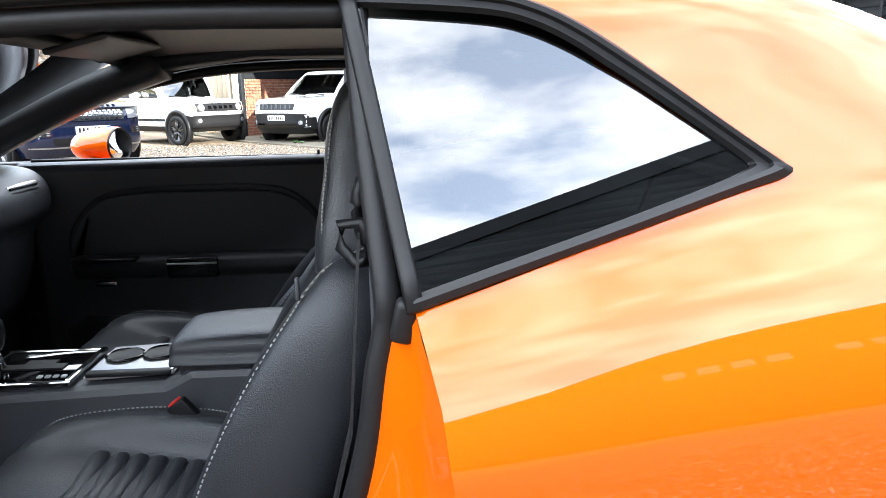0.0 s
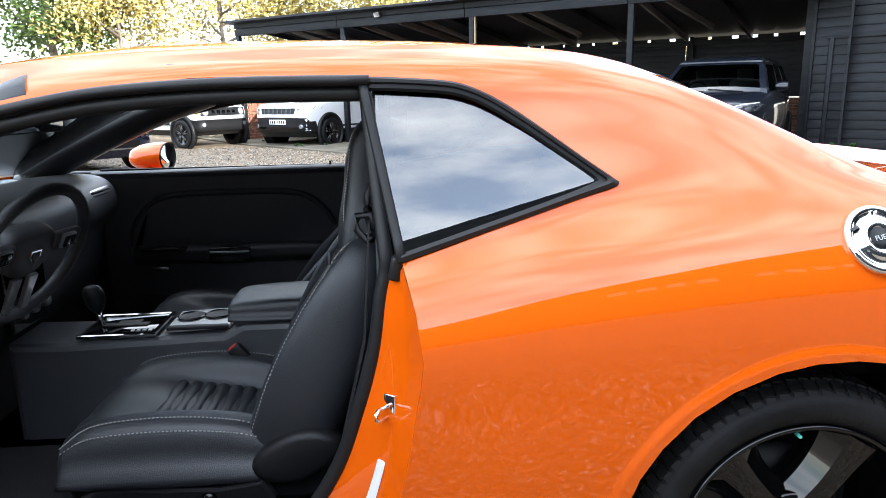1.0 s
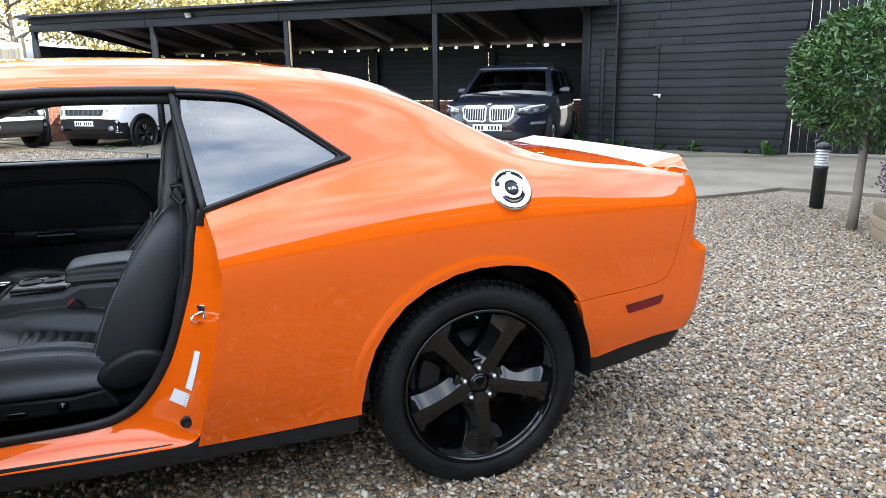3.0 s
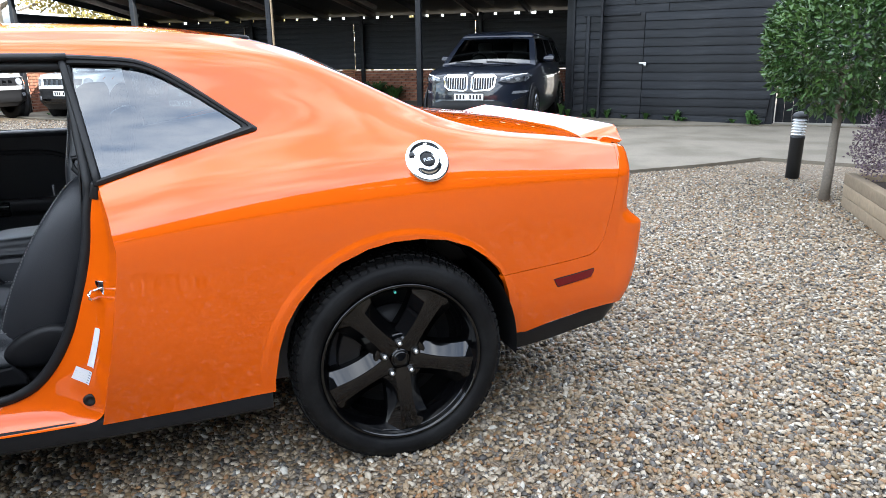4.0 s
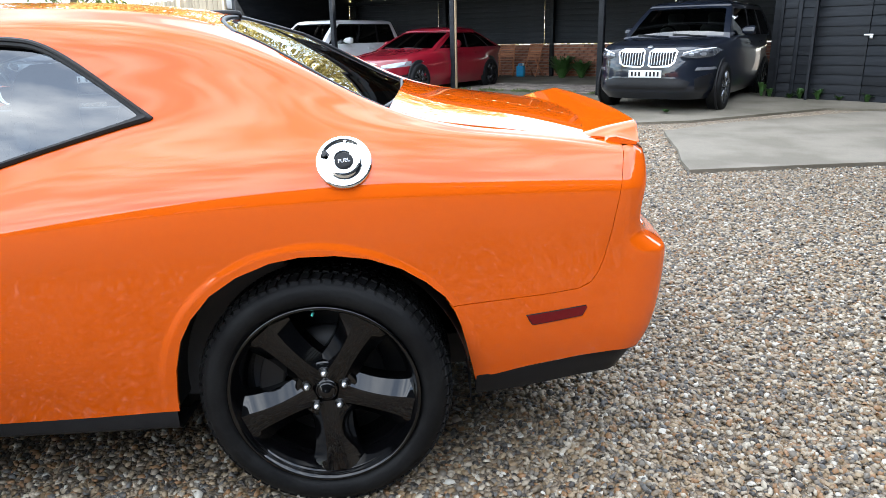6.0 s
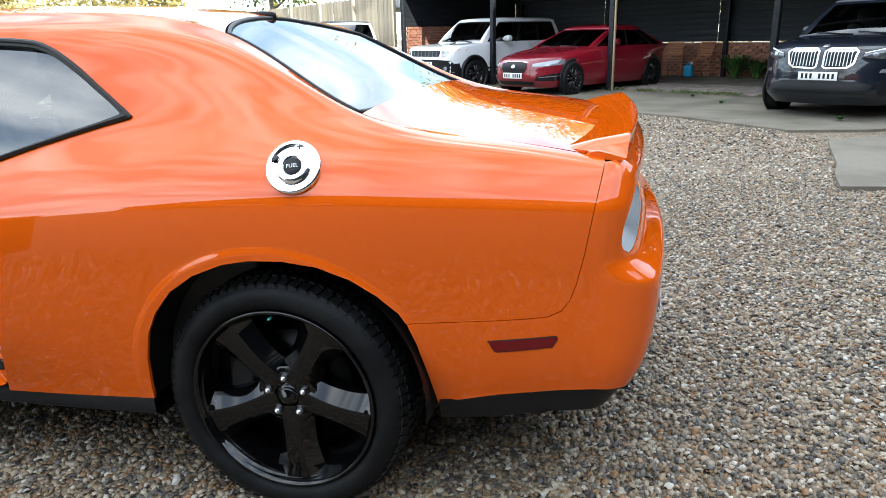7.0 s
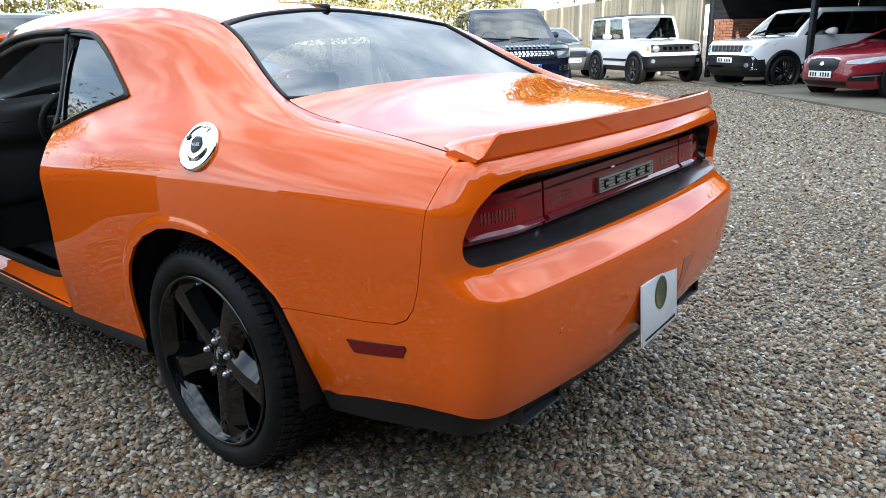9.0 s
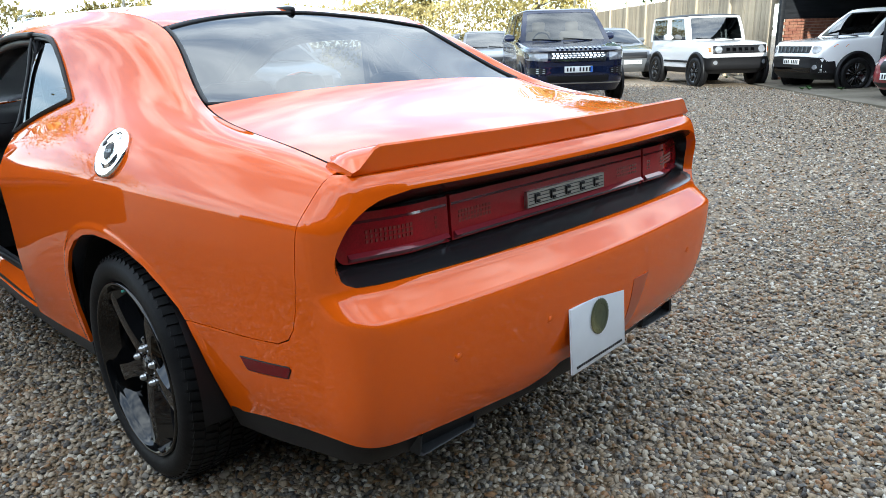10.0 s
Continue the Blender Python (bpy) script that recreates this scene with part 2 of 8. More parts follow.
def sheet(name, surf, outer, holes=(), step=0.03, thick=0.012, flip=False, lines=(), e=0.004):
    """A panel cut to an outline on the surface surf(u, v), with turned-in edges."""
    from mathutils.geometry import delaunay_2d_cdt
    loops = [resample(q, step) for q in (outer, *holes)]
    pts, edges = [], []
    for q in loops:
        k = len(pts)
        pts += [Vector(p) for p in q]
        edges += [(k + i, k + (i + 1) % len(q)) for i in range(len(q))]
    for q in lines:
        k = len(pts)
        q = resample(q, step, False)
        pts += q
        edges += [(k + i, k + i + 1) for i in range(len(q) - 1)]
    polys = [[(p[0], p[1]) for p in q] for q in loops]
    b_ = np.array([tuple(p) for p in pts])
    gx, gy = np.meshgrid(np.arange(b_[:, 0].min(), b_[:, 0].max(), step), np.arange(b_[:, 1].min(), b_[:, 1].max(), step))
    gx, gy = gx.ravel(), gy.ravel()

    def keep(x, y):
        ok = inside(x, y, polys[0])
        for h in polys[1:]:
            ok &= ~inside(x, y, h)
        return ok
    ok = keep(gx, gy)
    gx, gy = gx[ok], gy[ok]
    far = np.array([np.min((b_[:, 0] - x) ** 2 + (b_[:, 1] - y) ** 2) > (0.45 * step) ** 2 for x, y in zip(gx, gy)], bool)
    pts += [Vector((x, y)) for x, y in zip(gx[far], gy[far])]
    v2, _, tris, _, _, _ = delaunay_2d_cdt(pts, edges, [], 0, 1e-6)
    cx = np.array([sum(v2[i][0] for i in f) / 3 for f in tris])
    cy = np.array([sum(v2[i][1] for i in f) / 3 for f in tris])
    tris = [f for f, k in zip(tris, keep(cx, cy)) if k]
    verts, norms = [], []
    for u, v in v2:
        p = surf(u, v)
        q = (surf(u + e, v) - surf(u - e, v)).cross(surf(u, v + e) - surf(u, v - e)).normalized()
        verts.append(p)
        norms.append(-q if flip else q)
    faces = []
    count = {}
    for f in tris:
        a, b2, c = (verts[i] for i in f)
        q = (b2 - a).cross(c - a)
        f = tuple(f) if q.dot(norms[f[0]]) > 0 else tuple(reversed(f))
        faces.append(f)
        for i in range(3):
            k = (f[i], f[(i + 1) % 3])
            count[k] = count.get(k, 0) + 1
    rim = [k for k in count if (k[1], k[0]) not in count]
    dup = {}
    for i, j in rim:
        for q in (i, j):
            if q not in dup:
                dup[q] = len(verts)
                verts += [verts[q].copy(), verts[q] - norms[q] * thick]
                norms += [norms[q], norms[q]]
    acc = {}
    for i, j in rim:
        d = (verts[j] - verts[i]).cross(norms[i]).normalized()
        for q in (i, j):
            acc[q] = acc.get(q, Vector()) + d
        faces.append((dup[j], dup[i], dup[i] + 1, dup[j] + 1))
    for q, d in acc.items():
        norms[dup[q]] = norms[dup[q] + 1] = d.normalized() if d.length > 1e-6 else norms[q]
    return mesh_of(name, verts, faces, norms)


def loft(name, rings, closed=False, caps=False, smooth=True):
    """Quads between rings of equal length."""
    n = len(rings[0])
    verts = [Vector(p) for r in rings for p in r]
    faces = []
    for i in range(len(rings) - 1):
        for j in range(n if closed else n - 1):
            a, b_ = i * n + j, i * n + (j + 1) % n
            faces.append((a, b_, b_ + n, a + n))
    if caps:
        faces += [tuple(reversed(range(n))), tuple(range(len(verts) - n, len(verts)))]
    me = mesh_of(name, verts, faces, None, smooth)
    bm = bmesh.new()
    bm.from_mesh(me)
    bmesh.ops.recalc_face_normals(bm, faces=bm.faces)
    bm.to_mesh(me)
    bm.free()
    return me


def crisp(me, deg=30):
    me.set_sharp_from_angle(angle=radians(deg))
    return me


def tube(name, pts, r, n=8, flat=1.0, up=(0, 0, 1), closed=False, taper=None):
    """A rod of round or flattened section along points."""
    pts = [Vector(p) for p in pts]
    rings = []
    for i, p in enumerate(pts):
        a = pts[i - 1] if i or closed else p
        b_ = pts[(i + 1) % len(pts)] if i + 1 < len(pts) or closed else p
        d = (b_ - a).normalized()
        s = d.cross(Vector(up))
        s = s.normalized() if s.length > 1e-4 else d.cross(Vector((1, 0, 0))).normalized()
        t = s.cross(d).normalized()
        k = r * (taper(i / max(1, len(pts) - 1)) if taper else 1)
        rings.append([p + s * math.cos(2 * math.pi * j / n) * k + t * math.sin(2 * math.pi * j / n) * k * flat for j in range(n)])
    if closed:
        rings.append(rings[0])
    return loft(name, rings, True, not closed)


def lathe(name, prof, n=48, axis="y"):
    """A turned body: prof is rows of (radius, along)."""
    rings = []
    for r, h in prof:
        ring = []
        for j in range(n):
            c, s = math.cos(2 * math.pi * j / n) * r, math.sin(2 * math.pi * j / n) * r
            ring.append({"y": (c, h, s), "z": (c, s, h), "x": (h, c, s)}[axis])
        rings.append(ring)
    return loft(name, rings, True, prof[0][0] < 0.03 and prof[-1][0] < 0.03)


def block(x, y, z, dx, dy, dz, r=0.0, seg=2):
    """A box centred at (x, y, z), with rounded edges."""
    bm = bmesh.new()
    bmesh.ops.create_cube(bm, size=1, matrix=Matrix.Translation((x, y, z)) @ Matrix.Diagonal((dx, dy, dz, 1)))
    if r:
        bmesh.ops.bevel(bm, geom=bm.edges[:], offset=r, segments=seg, affect="EDGES", profile=0.5)
    for f in bm.faces:
        f.smooth = bool(r) and seg > 1
    return bm


def prism(outline, depth, axis="y", at=0.0, r=0.0, seg=2):
    """An outline in two axes, given depth along the third, with bevelled rims."""
    bm = bmesh.new()
    put = {"y": lambda a, b_, d: (a, d, b_), "x": lambda a, b_, d: (d, a, b_), "z": lambda a, b_, d: (a, b_, d)}[axis]
    lo = [bm.verts.new(put(p[0], p[1], at)) for p in outline]
    hi = [bm.verts.new(put(p[0], p[1], at + depth)) for p in outline]
    n = len(lo)
    caps = [bm.faces.new(lo), bm.faces.new(hi)]
    for i in range(n):
        bm.faces.new((lo[i], lo[(i + 1) % n], hi[(i + 1) % n], hi[i]))
    bmesh.ops.recalc_face_normals(bm, faces=bm.faces[:])
    if r:
        bmesh.ops.bevel(bm, geom=list({e for f in caps for e in f.edges}), offset=r, segments=seg, affect="EDGES", profile=0.5)
    return bm


def mirrored(me, name):
    """The mesh turned over to the other side of the car (y to -y)."""
    out = me.copy()
    out.name = name
    ns = [Vector(q.vector) for q in me.corner_normals] if me.has_custom_normals else None
    loops = [(p.loop_start, p.loop_total) for p in me.polygons]
    out.transform(Matrix.Diagonal((1, -1, 1, 1)))
    out.flip_normals()
    if ns:
        fixed = [None] * len(ns)
        for s, k in loops:
            order = [s] + [s + k - i for i in range(1, k)]
            for i in range(k):
                q = ns[order[i]]
                fixed[s + i] = (q.x, -q.y, q.z)
        out.normals_split_custom_set(fixed)
    return out


# ---- the orange coupe: its surfaces ----
# x runs to the rear from the back axle, y to the right, z up; w is the half width.
ST = (-2.0, -1.55, -0.95, -0.60, -0.417, -0.25, 0.0, 0.185, 0.40, 0.65, 0.86)
CREASE_Z = curve_fn((-2.0, -1.55, -0.95, -0.5, -0.2, 0.1, 0.5, 0.86), (0.80, 0.80, 0.852, 0.905, 0.928, 0.940, 0.937, 0.921))
CREASE_W = curve_fn((-2.0, -1.55, -0.95, -0.6, -0.2, 0.1, 0.4, 0.65, 0.86), (0.985, 0.992, 1.000, 0.992, 0.972, 0.952, 0.921, 0.881, 0.835))
LOW = (  # bottom edge, at 0.50, at 0.72
    ((0.925, 0.30), (0.965, 0.50), (0.978, 0.70)), ((0.925, 0.30), (0.965, 0.50), (0.982, 0.70)), ((0.930, 0.305), (0.970, 0.50), (0.990, 0.72)),
    ((0.915, 0.31), (0.955, 0.50), (0.979, 0.72)), ((0.904, 0.315), (0.936, 0.50), (0.968, 0.72)), ((0.90, 0.32), (0.934, 0.50), (0.960, 0.72)),
    ((0.885, 0.33), (0.920, 0.50), (0.946, 0.72)), ((0.87, 0.335), (0.900, 0.50), (0.930, 0.72)), ((0.832, 0.345), (0.868, 0.50), (0.902, 0.72)),
    ((0.805, 0.36), (0.846, 0.50), (0.868, 0.72)), ((0.775, 0.375), (0.805, 0.50), (0.822, 0.72)))
SHOULDER = (  # haunch, belt
    ((0.936, 0.92), (0.88, 1)),
    ((0.944, 0.93), (0.882, 1.02)),
    ((0.957, 0.942), (0.894, 1.022)),
    ((0.944, 1), (0.880, 1.085)),
    ((0.934, 1.02), (0.850, 1.115)),
    ((0.927, 1.03), (0.843, 1.125)),
    ((0.914, 1.036), (0.840, 1.118)),
    ((0.900, 1.036), (0.838, 1.1)),
    ((0.874, 1.025), (0.829, 1.072)),
    ((0.838, 1.005), (0.799, 1.048)),
    ((0.804, 0.975), (0.777, 1.012)))
PILLAR = (  # pillar, roof rail, roof edge
    ((0.8, 1.2), (0.71, 1.305), (0.62, 1.36)),
    ((0.805, 1.2), (0.738, 1.345), (0.64, 1.415)),
    ((0.818, 1.21), (0.758, 1.372), (0.66, 1.43)),
    ((0.809, 1.235), (0.742, 1.368), (0.638, 1.425)),
    ((0.782, 1.245), (0.716, 1.358), (0.610, 1.41)),
    ((0.763, 1.245), (0.684, 1.338), (0.570, 1.368)),
    ((0.762, 1.185), (0.692, 1.240), (0.632, 1.236)),
    ((0.779, 1.132), (0.733, 1.148), (0.69, 1.138)),
    ((0.79, 1.088), (0.755, 1.094), (0.705, 1.094)),
    ((0.77, 1.06), (0.745, 1.066), (0.715, 1.068)),
    ((0.76, 1.024), (0.745, 1.031), (0.722, 1.034)))
HIGH = [s_ + p_ for s_, p_ in zip(SHOULDER, PILLAR)]
VK = (0.0, 0.20, 0.42, 0.60, 0.607, 0.72, 0.82, 0.98, 1.12, 1.22)
_rows = []
for xk, lo_, hi_ in zip(ST, LOW, HIGH):
    cz, cw = CREASE_Z(xk), CREASE_W(xk)
    _rows.append([c for p in (*lo_, (cw - 0.001, cz - 0.0035), (cw - 0.0018, cz + 0.003), *hi_) for c in p])
_raw = curve_fn(ST, _rows)
_xs = np.arange(-2.0, 0.861, 0.02)
_dense = np.array([_raw(x_) for x_ in _xs])
_pad = 20
_ext = np.vstack([2 * _dense[0] - _dense[_pad:0:-1], _dense, 2 * _dense[-1] - _dense[-2:-_pad - 2:-1]])
_ker = np.exp(-0.5 * (np.arange(-_pad, _pad + 1) * 0.02 / 0.085) ** 2)
_fair = np.stack([np.convolve(_ext[:, i], _ker / _ker.sum(), "valid") for i in range(_ext.shape[1])], 1)
_station = curve_fn(_xs, _fair)
ARCH = (0.0, 0.365)


def side_wz(x, v):
    r = _station(x).reshape(-1, 2)
    i = min(max(int(np.searchsorted(VK, v, side="right")) - 1, 0), len(VK) - 2)
    k0, k3 = max(i - 1, 0), min(i + 2, len(VK) - 1)
    h = VK[i + 1] - VK[i]
    t = (v - VK[i]) / h
    d1 = (r[i + 1] - r[k0]) / (VK[i + 1] - VK[k0]) if i else (r[i + 1] - r[i]) / h
    d2 = (r[k3] - r[i]) / (VK[k3] - VK[i]) if i + 2 < len(VK) else (r[i + 1] - r[i]) / h
    # the shoulder rolls over softly at the crease
    rise = (r[4, 1] - r[3, 1]) / (VK[4] - VK[3])
    if i == 2:
        d2 = np.array((-0.045 * (r[3, 1] - r[2, 1]) / h, (r[3, 1] - r[2, 1]) / h))
    if i == 3:
        d1, d2 = np.array((-0.045 * rise, rise)), np.array((-0.20 * rise, rise))
    if i == 4:
        d1 = np.array((-0.20, 1.0)) * (r[5, 1] - r[4, 1]) / h
    a = 1 - t
    return r[i] * (1 + 2 * t) * a * a + d1 * h * t * a * a + r[i + 1] * t * t * (3 - 2 * t) - d2 * h * t * t * a


def side(x, v):
    """The left flank of the car, from sill to roof edge."""
    w, z = side_wz(x, v)
    if abs(x) < 0.62 and z < 0.9:
        rr = math.hypot(x - ARCH[0], z - ARCH[1])
        w += 0.006 * (1 - smooth01(0.440, 0.464, rr)) * (0.35 + 0.65 * smooth01(0.33, 0.6, z))
    return Vector((x, -w, z))


def v_of(x, z):
    lo_, hi_ = 0.0, 1.22
    for _ in range(26):
        m_ = (lo_ + hi_) / 2
        if side_wz(x, m_)[1] < z and m_ < 1.14:
            lo_ = m_
        else:
            hi_ = m_
    return (lo_ + hi_) / 2


def on_side(pts):
    return [(x, v_of(x, z)) for x, z in pts]


JAMB = [(-0.923, 0.306), (-0.892, 0.432), (-0.862, 0.56), (-0.838, 0.68), (-0.820, 0.78), (-0.813, 0.842), (-0.824, 0.93), (-0.846, 1.012)]
WIN_OUT = [(-0.846, 1.012), (-0.684, 1.062), (-0.495, 1.116), (-0.42, 1.135), (-0.407, 1.143), (-0.415, 1.151), (-0.470, 1.19), (-0.558, 1.254), (-0.600, 1.284), (-0.648, 1.314), (-0.695, 1.336), (-0.745, 1.349), (-0.846, 1.357), (-0.915, 1.360)]
SEAM = [(0.862, 1.03), (0.85, 0.97), (0.84, 0.92), (0.822, 0.81), (0.805, 0.73), (0.79, 0.685), (0.77, 0.655), (0.735, 0.638), (0.66, 0.631), (0.372, 0.612)]
SEAM = [tuple(p_) for p_ in resample(SEAM, 0.008, False)]
ARCH_LINE = [(0.372, 0.612), (0.352, 0.645), (0.30, 0.695), (0.235, 0.74), (0.15, 0.774), (0.06, 0.788), (-0.03, 0.788), (-0.11, 0.774), (-0.20, 0.738), (-0.275, 0.688), (-0.335, 0.62), (-0.375, 0.55), (-0.402, 0.46), (-0.418, 0.36), (-0.42, 0.318)]
ARCH_REAR = [(0.372, 0.612), (0.395, 0.55), (0.414, 0.47), (0.428, 0.40), (0.437, 0.352)]
top_front = [(-0.915, 1.12), (-1.25, 1.12), (-1.55, 1.125), (-1.75, 1.13), (-1.75, 1.22)]
quarter_outline = on_side(JAMB) + on_side(WIN_OUT)[1:-1] + [(-0.915, v_of(-0.915, 1.364))] + [(x_, v_of(x_, z_)) for x_, z_ in ((-1.25, 1.366), (-1.5, 1.343), (-1.75, 1.30))] + [(-1.75, 1.22), (0.857, 1.22)] + [(x_ - 0.001, v_of(x_ - 0.001, z_ + (0.0015 if x_ < 0.78 else 0))) for x_, z_ in SEAM] + on_side(ARCH_LINE)[1:]
quarter = sheet("quarter_panel", side, quarter_outline, step=0.026, lines=[[(-0.80, v_), (0.832, v_)] for v_ in (0.585, 0.598, 0.602, 0.605, 0.609, 0.622)] + [on_side([(ARCH[0] + r_ * math.cos(radians(a_)), ARCH[1] + r_ * math.sin(radians(a_))) for a_ in range(36, 182, 3)]) for r_ in (0.438, 0.445, 0.4485, 0.452, 0.4555, 0.459, 0.4625, 0.466, 0.474)], e=0.0018)

# the rear end: a plan line round the corner, and how far each height lies inside it
TAIL = round_poly([(0.86, 0.835), (0.912, 0.8275), (0.962, 0.8095), (0.996, 0.777), (1.016, 0.719), (1.030, 0.61), (1.046, 0.42), (1.059, 0.2), (1.0625, 0.0)], False, 12)
_len = np.concatenate([[0], np.cumsum([(TAIL[i + 1] - TAIL[i]).length for i in range(len(TAIL) - 1)])])
TAIL_LEN = float(_len[-1])
_tail = curve_fn(_len, [tuple(p) for p in TAIL])
LEDGE = curve_fn((0.36, 0.40, 0.45, 0.52, 0.60, 0.68, 0.716, 0.727, 0.7345, 0.741, 0.788, 0.80, 0.85, 0.985, 1.005, 1.02, 1.03), (0.085, 0.06, 0.035, 0.016, 0.005, 0.0, 0.0, 0.0015, 0.007, 0.0155, 0.0705, 0.0735, 0.074, 0.074, 0.078, 0.092, 0.118))


def rear(u, z):
    """Flank below the seam (u below 0.86), then the tail by length along its plan line; u past the middle goes on to the right side."""
    if u > 0.86 + TAIL_LEN:
        p = rear(2 * (0.86 + TAIL_LEN) - u, z)
        return Vector((p.x, -p.y, p.z))
    if u <= 0.86:
        return side(u, v_of(u, z))
    c = _tail(u - 0.86)
    q = c[0] - 0.86
    back = LEDGE(z)
    x = 0.86 + q - back * (1 - max(0.0, 1 - q / 0.165) ** min(2.2, 0.132 / max(back, 0.01)))
    w = c[1] - (0.835 - side_wz(0.86, v_of(0.86, z))[0]) * (c[1] / 0.835) ** 6
    return Vector((x, -w, z))


MID = 0.86 + TAIL_LEN


def u_of(w):
    """Length along the tail where its plan line has the half width w."""
    return 0.86 + float(np.interp(-w, [-p[1] for p in TAIL], _len))


REC = [(0.61, 0.988), (0.70, 0.975), (0.760, 0.94), (0.786, 0.90), (0.797, 0.86), (0.793, 0.822), (0.770, 0.801), (0.71, 0.794), (0.40, 0.791)]


def u_at(w, z):
    """Length along the tail where the surface itself has the half width w at the height z."""
    lo_, hi_ = 0.6, MID
    for _ in range(24):
        m_ = (lo_ + hi_) / 2
        if -rear(m_, z).y > w:
            lo_ = m_
        else:
            hi_ = m_
    return (lo_ + hi_) / 2


rec_half = [(u_at(p_[0], p_[1]), p_[1]) for p_ in round_poly(REC, False, 3)]
recess_outline = [(MID, 0.988)] + rec_half + [(MID, 0.793)] + [(2 * MID - u_, z_) for u_, z_ in reversed(rec_half)]
fl = [(x_ + 0.001, z_ - (0.001 if x_ < 0.78 else 0)) for x_, z_ in SEAM[1:]] + ARCH_REAR[1:] + [(0.60, 0.388), (0.75, 0.408), (0.86, 0.413), (1.0, 0.41), (MID - 0.25, 0.385), (MID - 0.18, 0.40), (MID - 0.14, 0.43)]
top_half = [(0.864, 1.028), (0.95, 1.03), (MID, 1.03)]
fascia_outline = top_half + [(2 * MID - u_, z_) for u_, z_ in reversed(top_half[:2])] + [(2 * MID - u_, z_) for u_, z_ in fl] + list(reversed(fl))
cr = [CREASE_Z(0.86) + d_ for d_ in (-0.014, -0.005, -0.0022, 0.0018, 0.0045, 0.014)]
ledge_u = 0.905
fascia = sheet("bumper_fascia", rear, fascia_outline, [recess_outline], step=0.02, thick=0.03, e=0.0016, lines=[[(u0_, z_), (u1_, z_)] for z_ in cr for u0_, u1_ in ((0.850, 0.925), (2 * MID - 0.925, 2 * MID - 0.850))] + [[(ledge_u, z_), (2 * MID - ledge_u, z_)] for z_ in (0.716, 0.724, 0.731, 0.738, 0.746)])

coupe = thing("coupe")
tagged(coupe, "glossy orange two-door coupe with its driver's door open", "car")
QP = part("quarter_panel", quarter, ORANGE, coupe)
part("quarter_panel", mirrored(quarter, "quarter_panel"), ORANGE, coupe)
part("bumper_fascia", fascia, ORANGE, coupe)


def patch(name, front, back, crown, nx=30, ny=41, flip=False, edge=None):
    """A crowned panel across the car, from a front line to a back line, each a function of y in -1..1."""
    rings = []
    for i in range(nx + 1):
        a = i / nx
        ring = []
        for j in range(ny):
            q = -1 + 2 * j / (ny - 1)
            p = Vector(front(q)).lerp(Vector(back(q)), a) if edge is None else edge(a, q)
            p.z += crown(a) * (1 - q * q)
            ring.append(p)
        rings.append(ring)
    me = loft(name, rings)
    if sum(p.normal.z for p in me.polygons) < 0:
        me.flip_normals()
    return me


def top_edge(x):
    p = side(x, 1.22)
    return -p.y, p.z


ROOF_C = curve_fn((-1.80, -1.55, -1.2, -0.95, -0.6, -0.417, -0.36), (1.425, 1.458, 1.474, 1.472, 1.455, 1.430, 1.417))


def roof_at(a, q):
    x0 = -1.75 - 0.06 * (1 - q * q)
    x1 = -0.245 - 0.135 * (1 - abs(q) ** 2.4)
    x = x0 + (x1 - x0) * a
    xe = -1.75 + (-0.245 + 1.75) * a
    w, z = top_edge(xe)
    c = ROOF_C(x)
    k = 1 - abs(q) ** 2.3
    return Vector((x, q * (w - 0.004), z + (c - z) * k))


part("roof", patch("roof", None, None, lambda a: 0, 40, 49, edge=roof_at), ORANGE, coupe)


def back_edge(a, q):
    xt, xb = -0.236 - 0.135 * (1 - abs(q) ** 2.4), 0.192 + 0.02 * (1 - q * q)
    x = xt + (xb - xt) * a
    xe = -0.236 + (0.192 + 0.236) * a
    w, z = top_edge(xe)
    zt = ROOF_C(min(xt, -0.36)) - 0.006
    zc = zt + (1.128 - zt) * (a ** 1.08)
    return Vector((x, q * (w - 0.012), z - 0.004 + (zc - z + 0.004) * (1 - abs(q) ** 2.2)))


part("back_window", patch("back_window", None, None, lambda a: 0.0, 24, 41, edge=back_edge), BACK_PANE, coupe, "tinted rear window reflecting the sky").visible_shadow = False
rim = [back_edge(0, -1 + j / 20) for j in range(41)] + [back_edge(j / 20, 1) for j in range(1, 21)] + [back_edge(1, 1 - j / 20) for j in range(1, 41)] + [back_edge(1 - j / 20, -1) for j in range(1, 20)]
part("window_seal", tube("window_seal", [p + Vector((0, 0, 0.001)) for p in rim], 0.008, 6, closed=True), RUBBER, coupe)


def deck_at(a, q):
    x0, x1 = 0.205 + 0.02 * (1 - q * q), 0.875 + 0.045 * (1 - q * q)
    x = x0 + (x1 - x0) * a
    w, z = top_edge(0.2 + 0.655 * a)
    return Vector((x, q * (w - 0.005), z + (0.028 - 0.012 * a) * (1 - abs(q) ** 2.6) - 0.002))


part("boot_lid", patch("boot_lid", None, None, lambda a: 0, 30, 41, edge=deck_at), ORANGE, coupe)


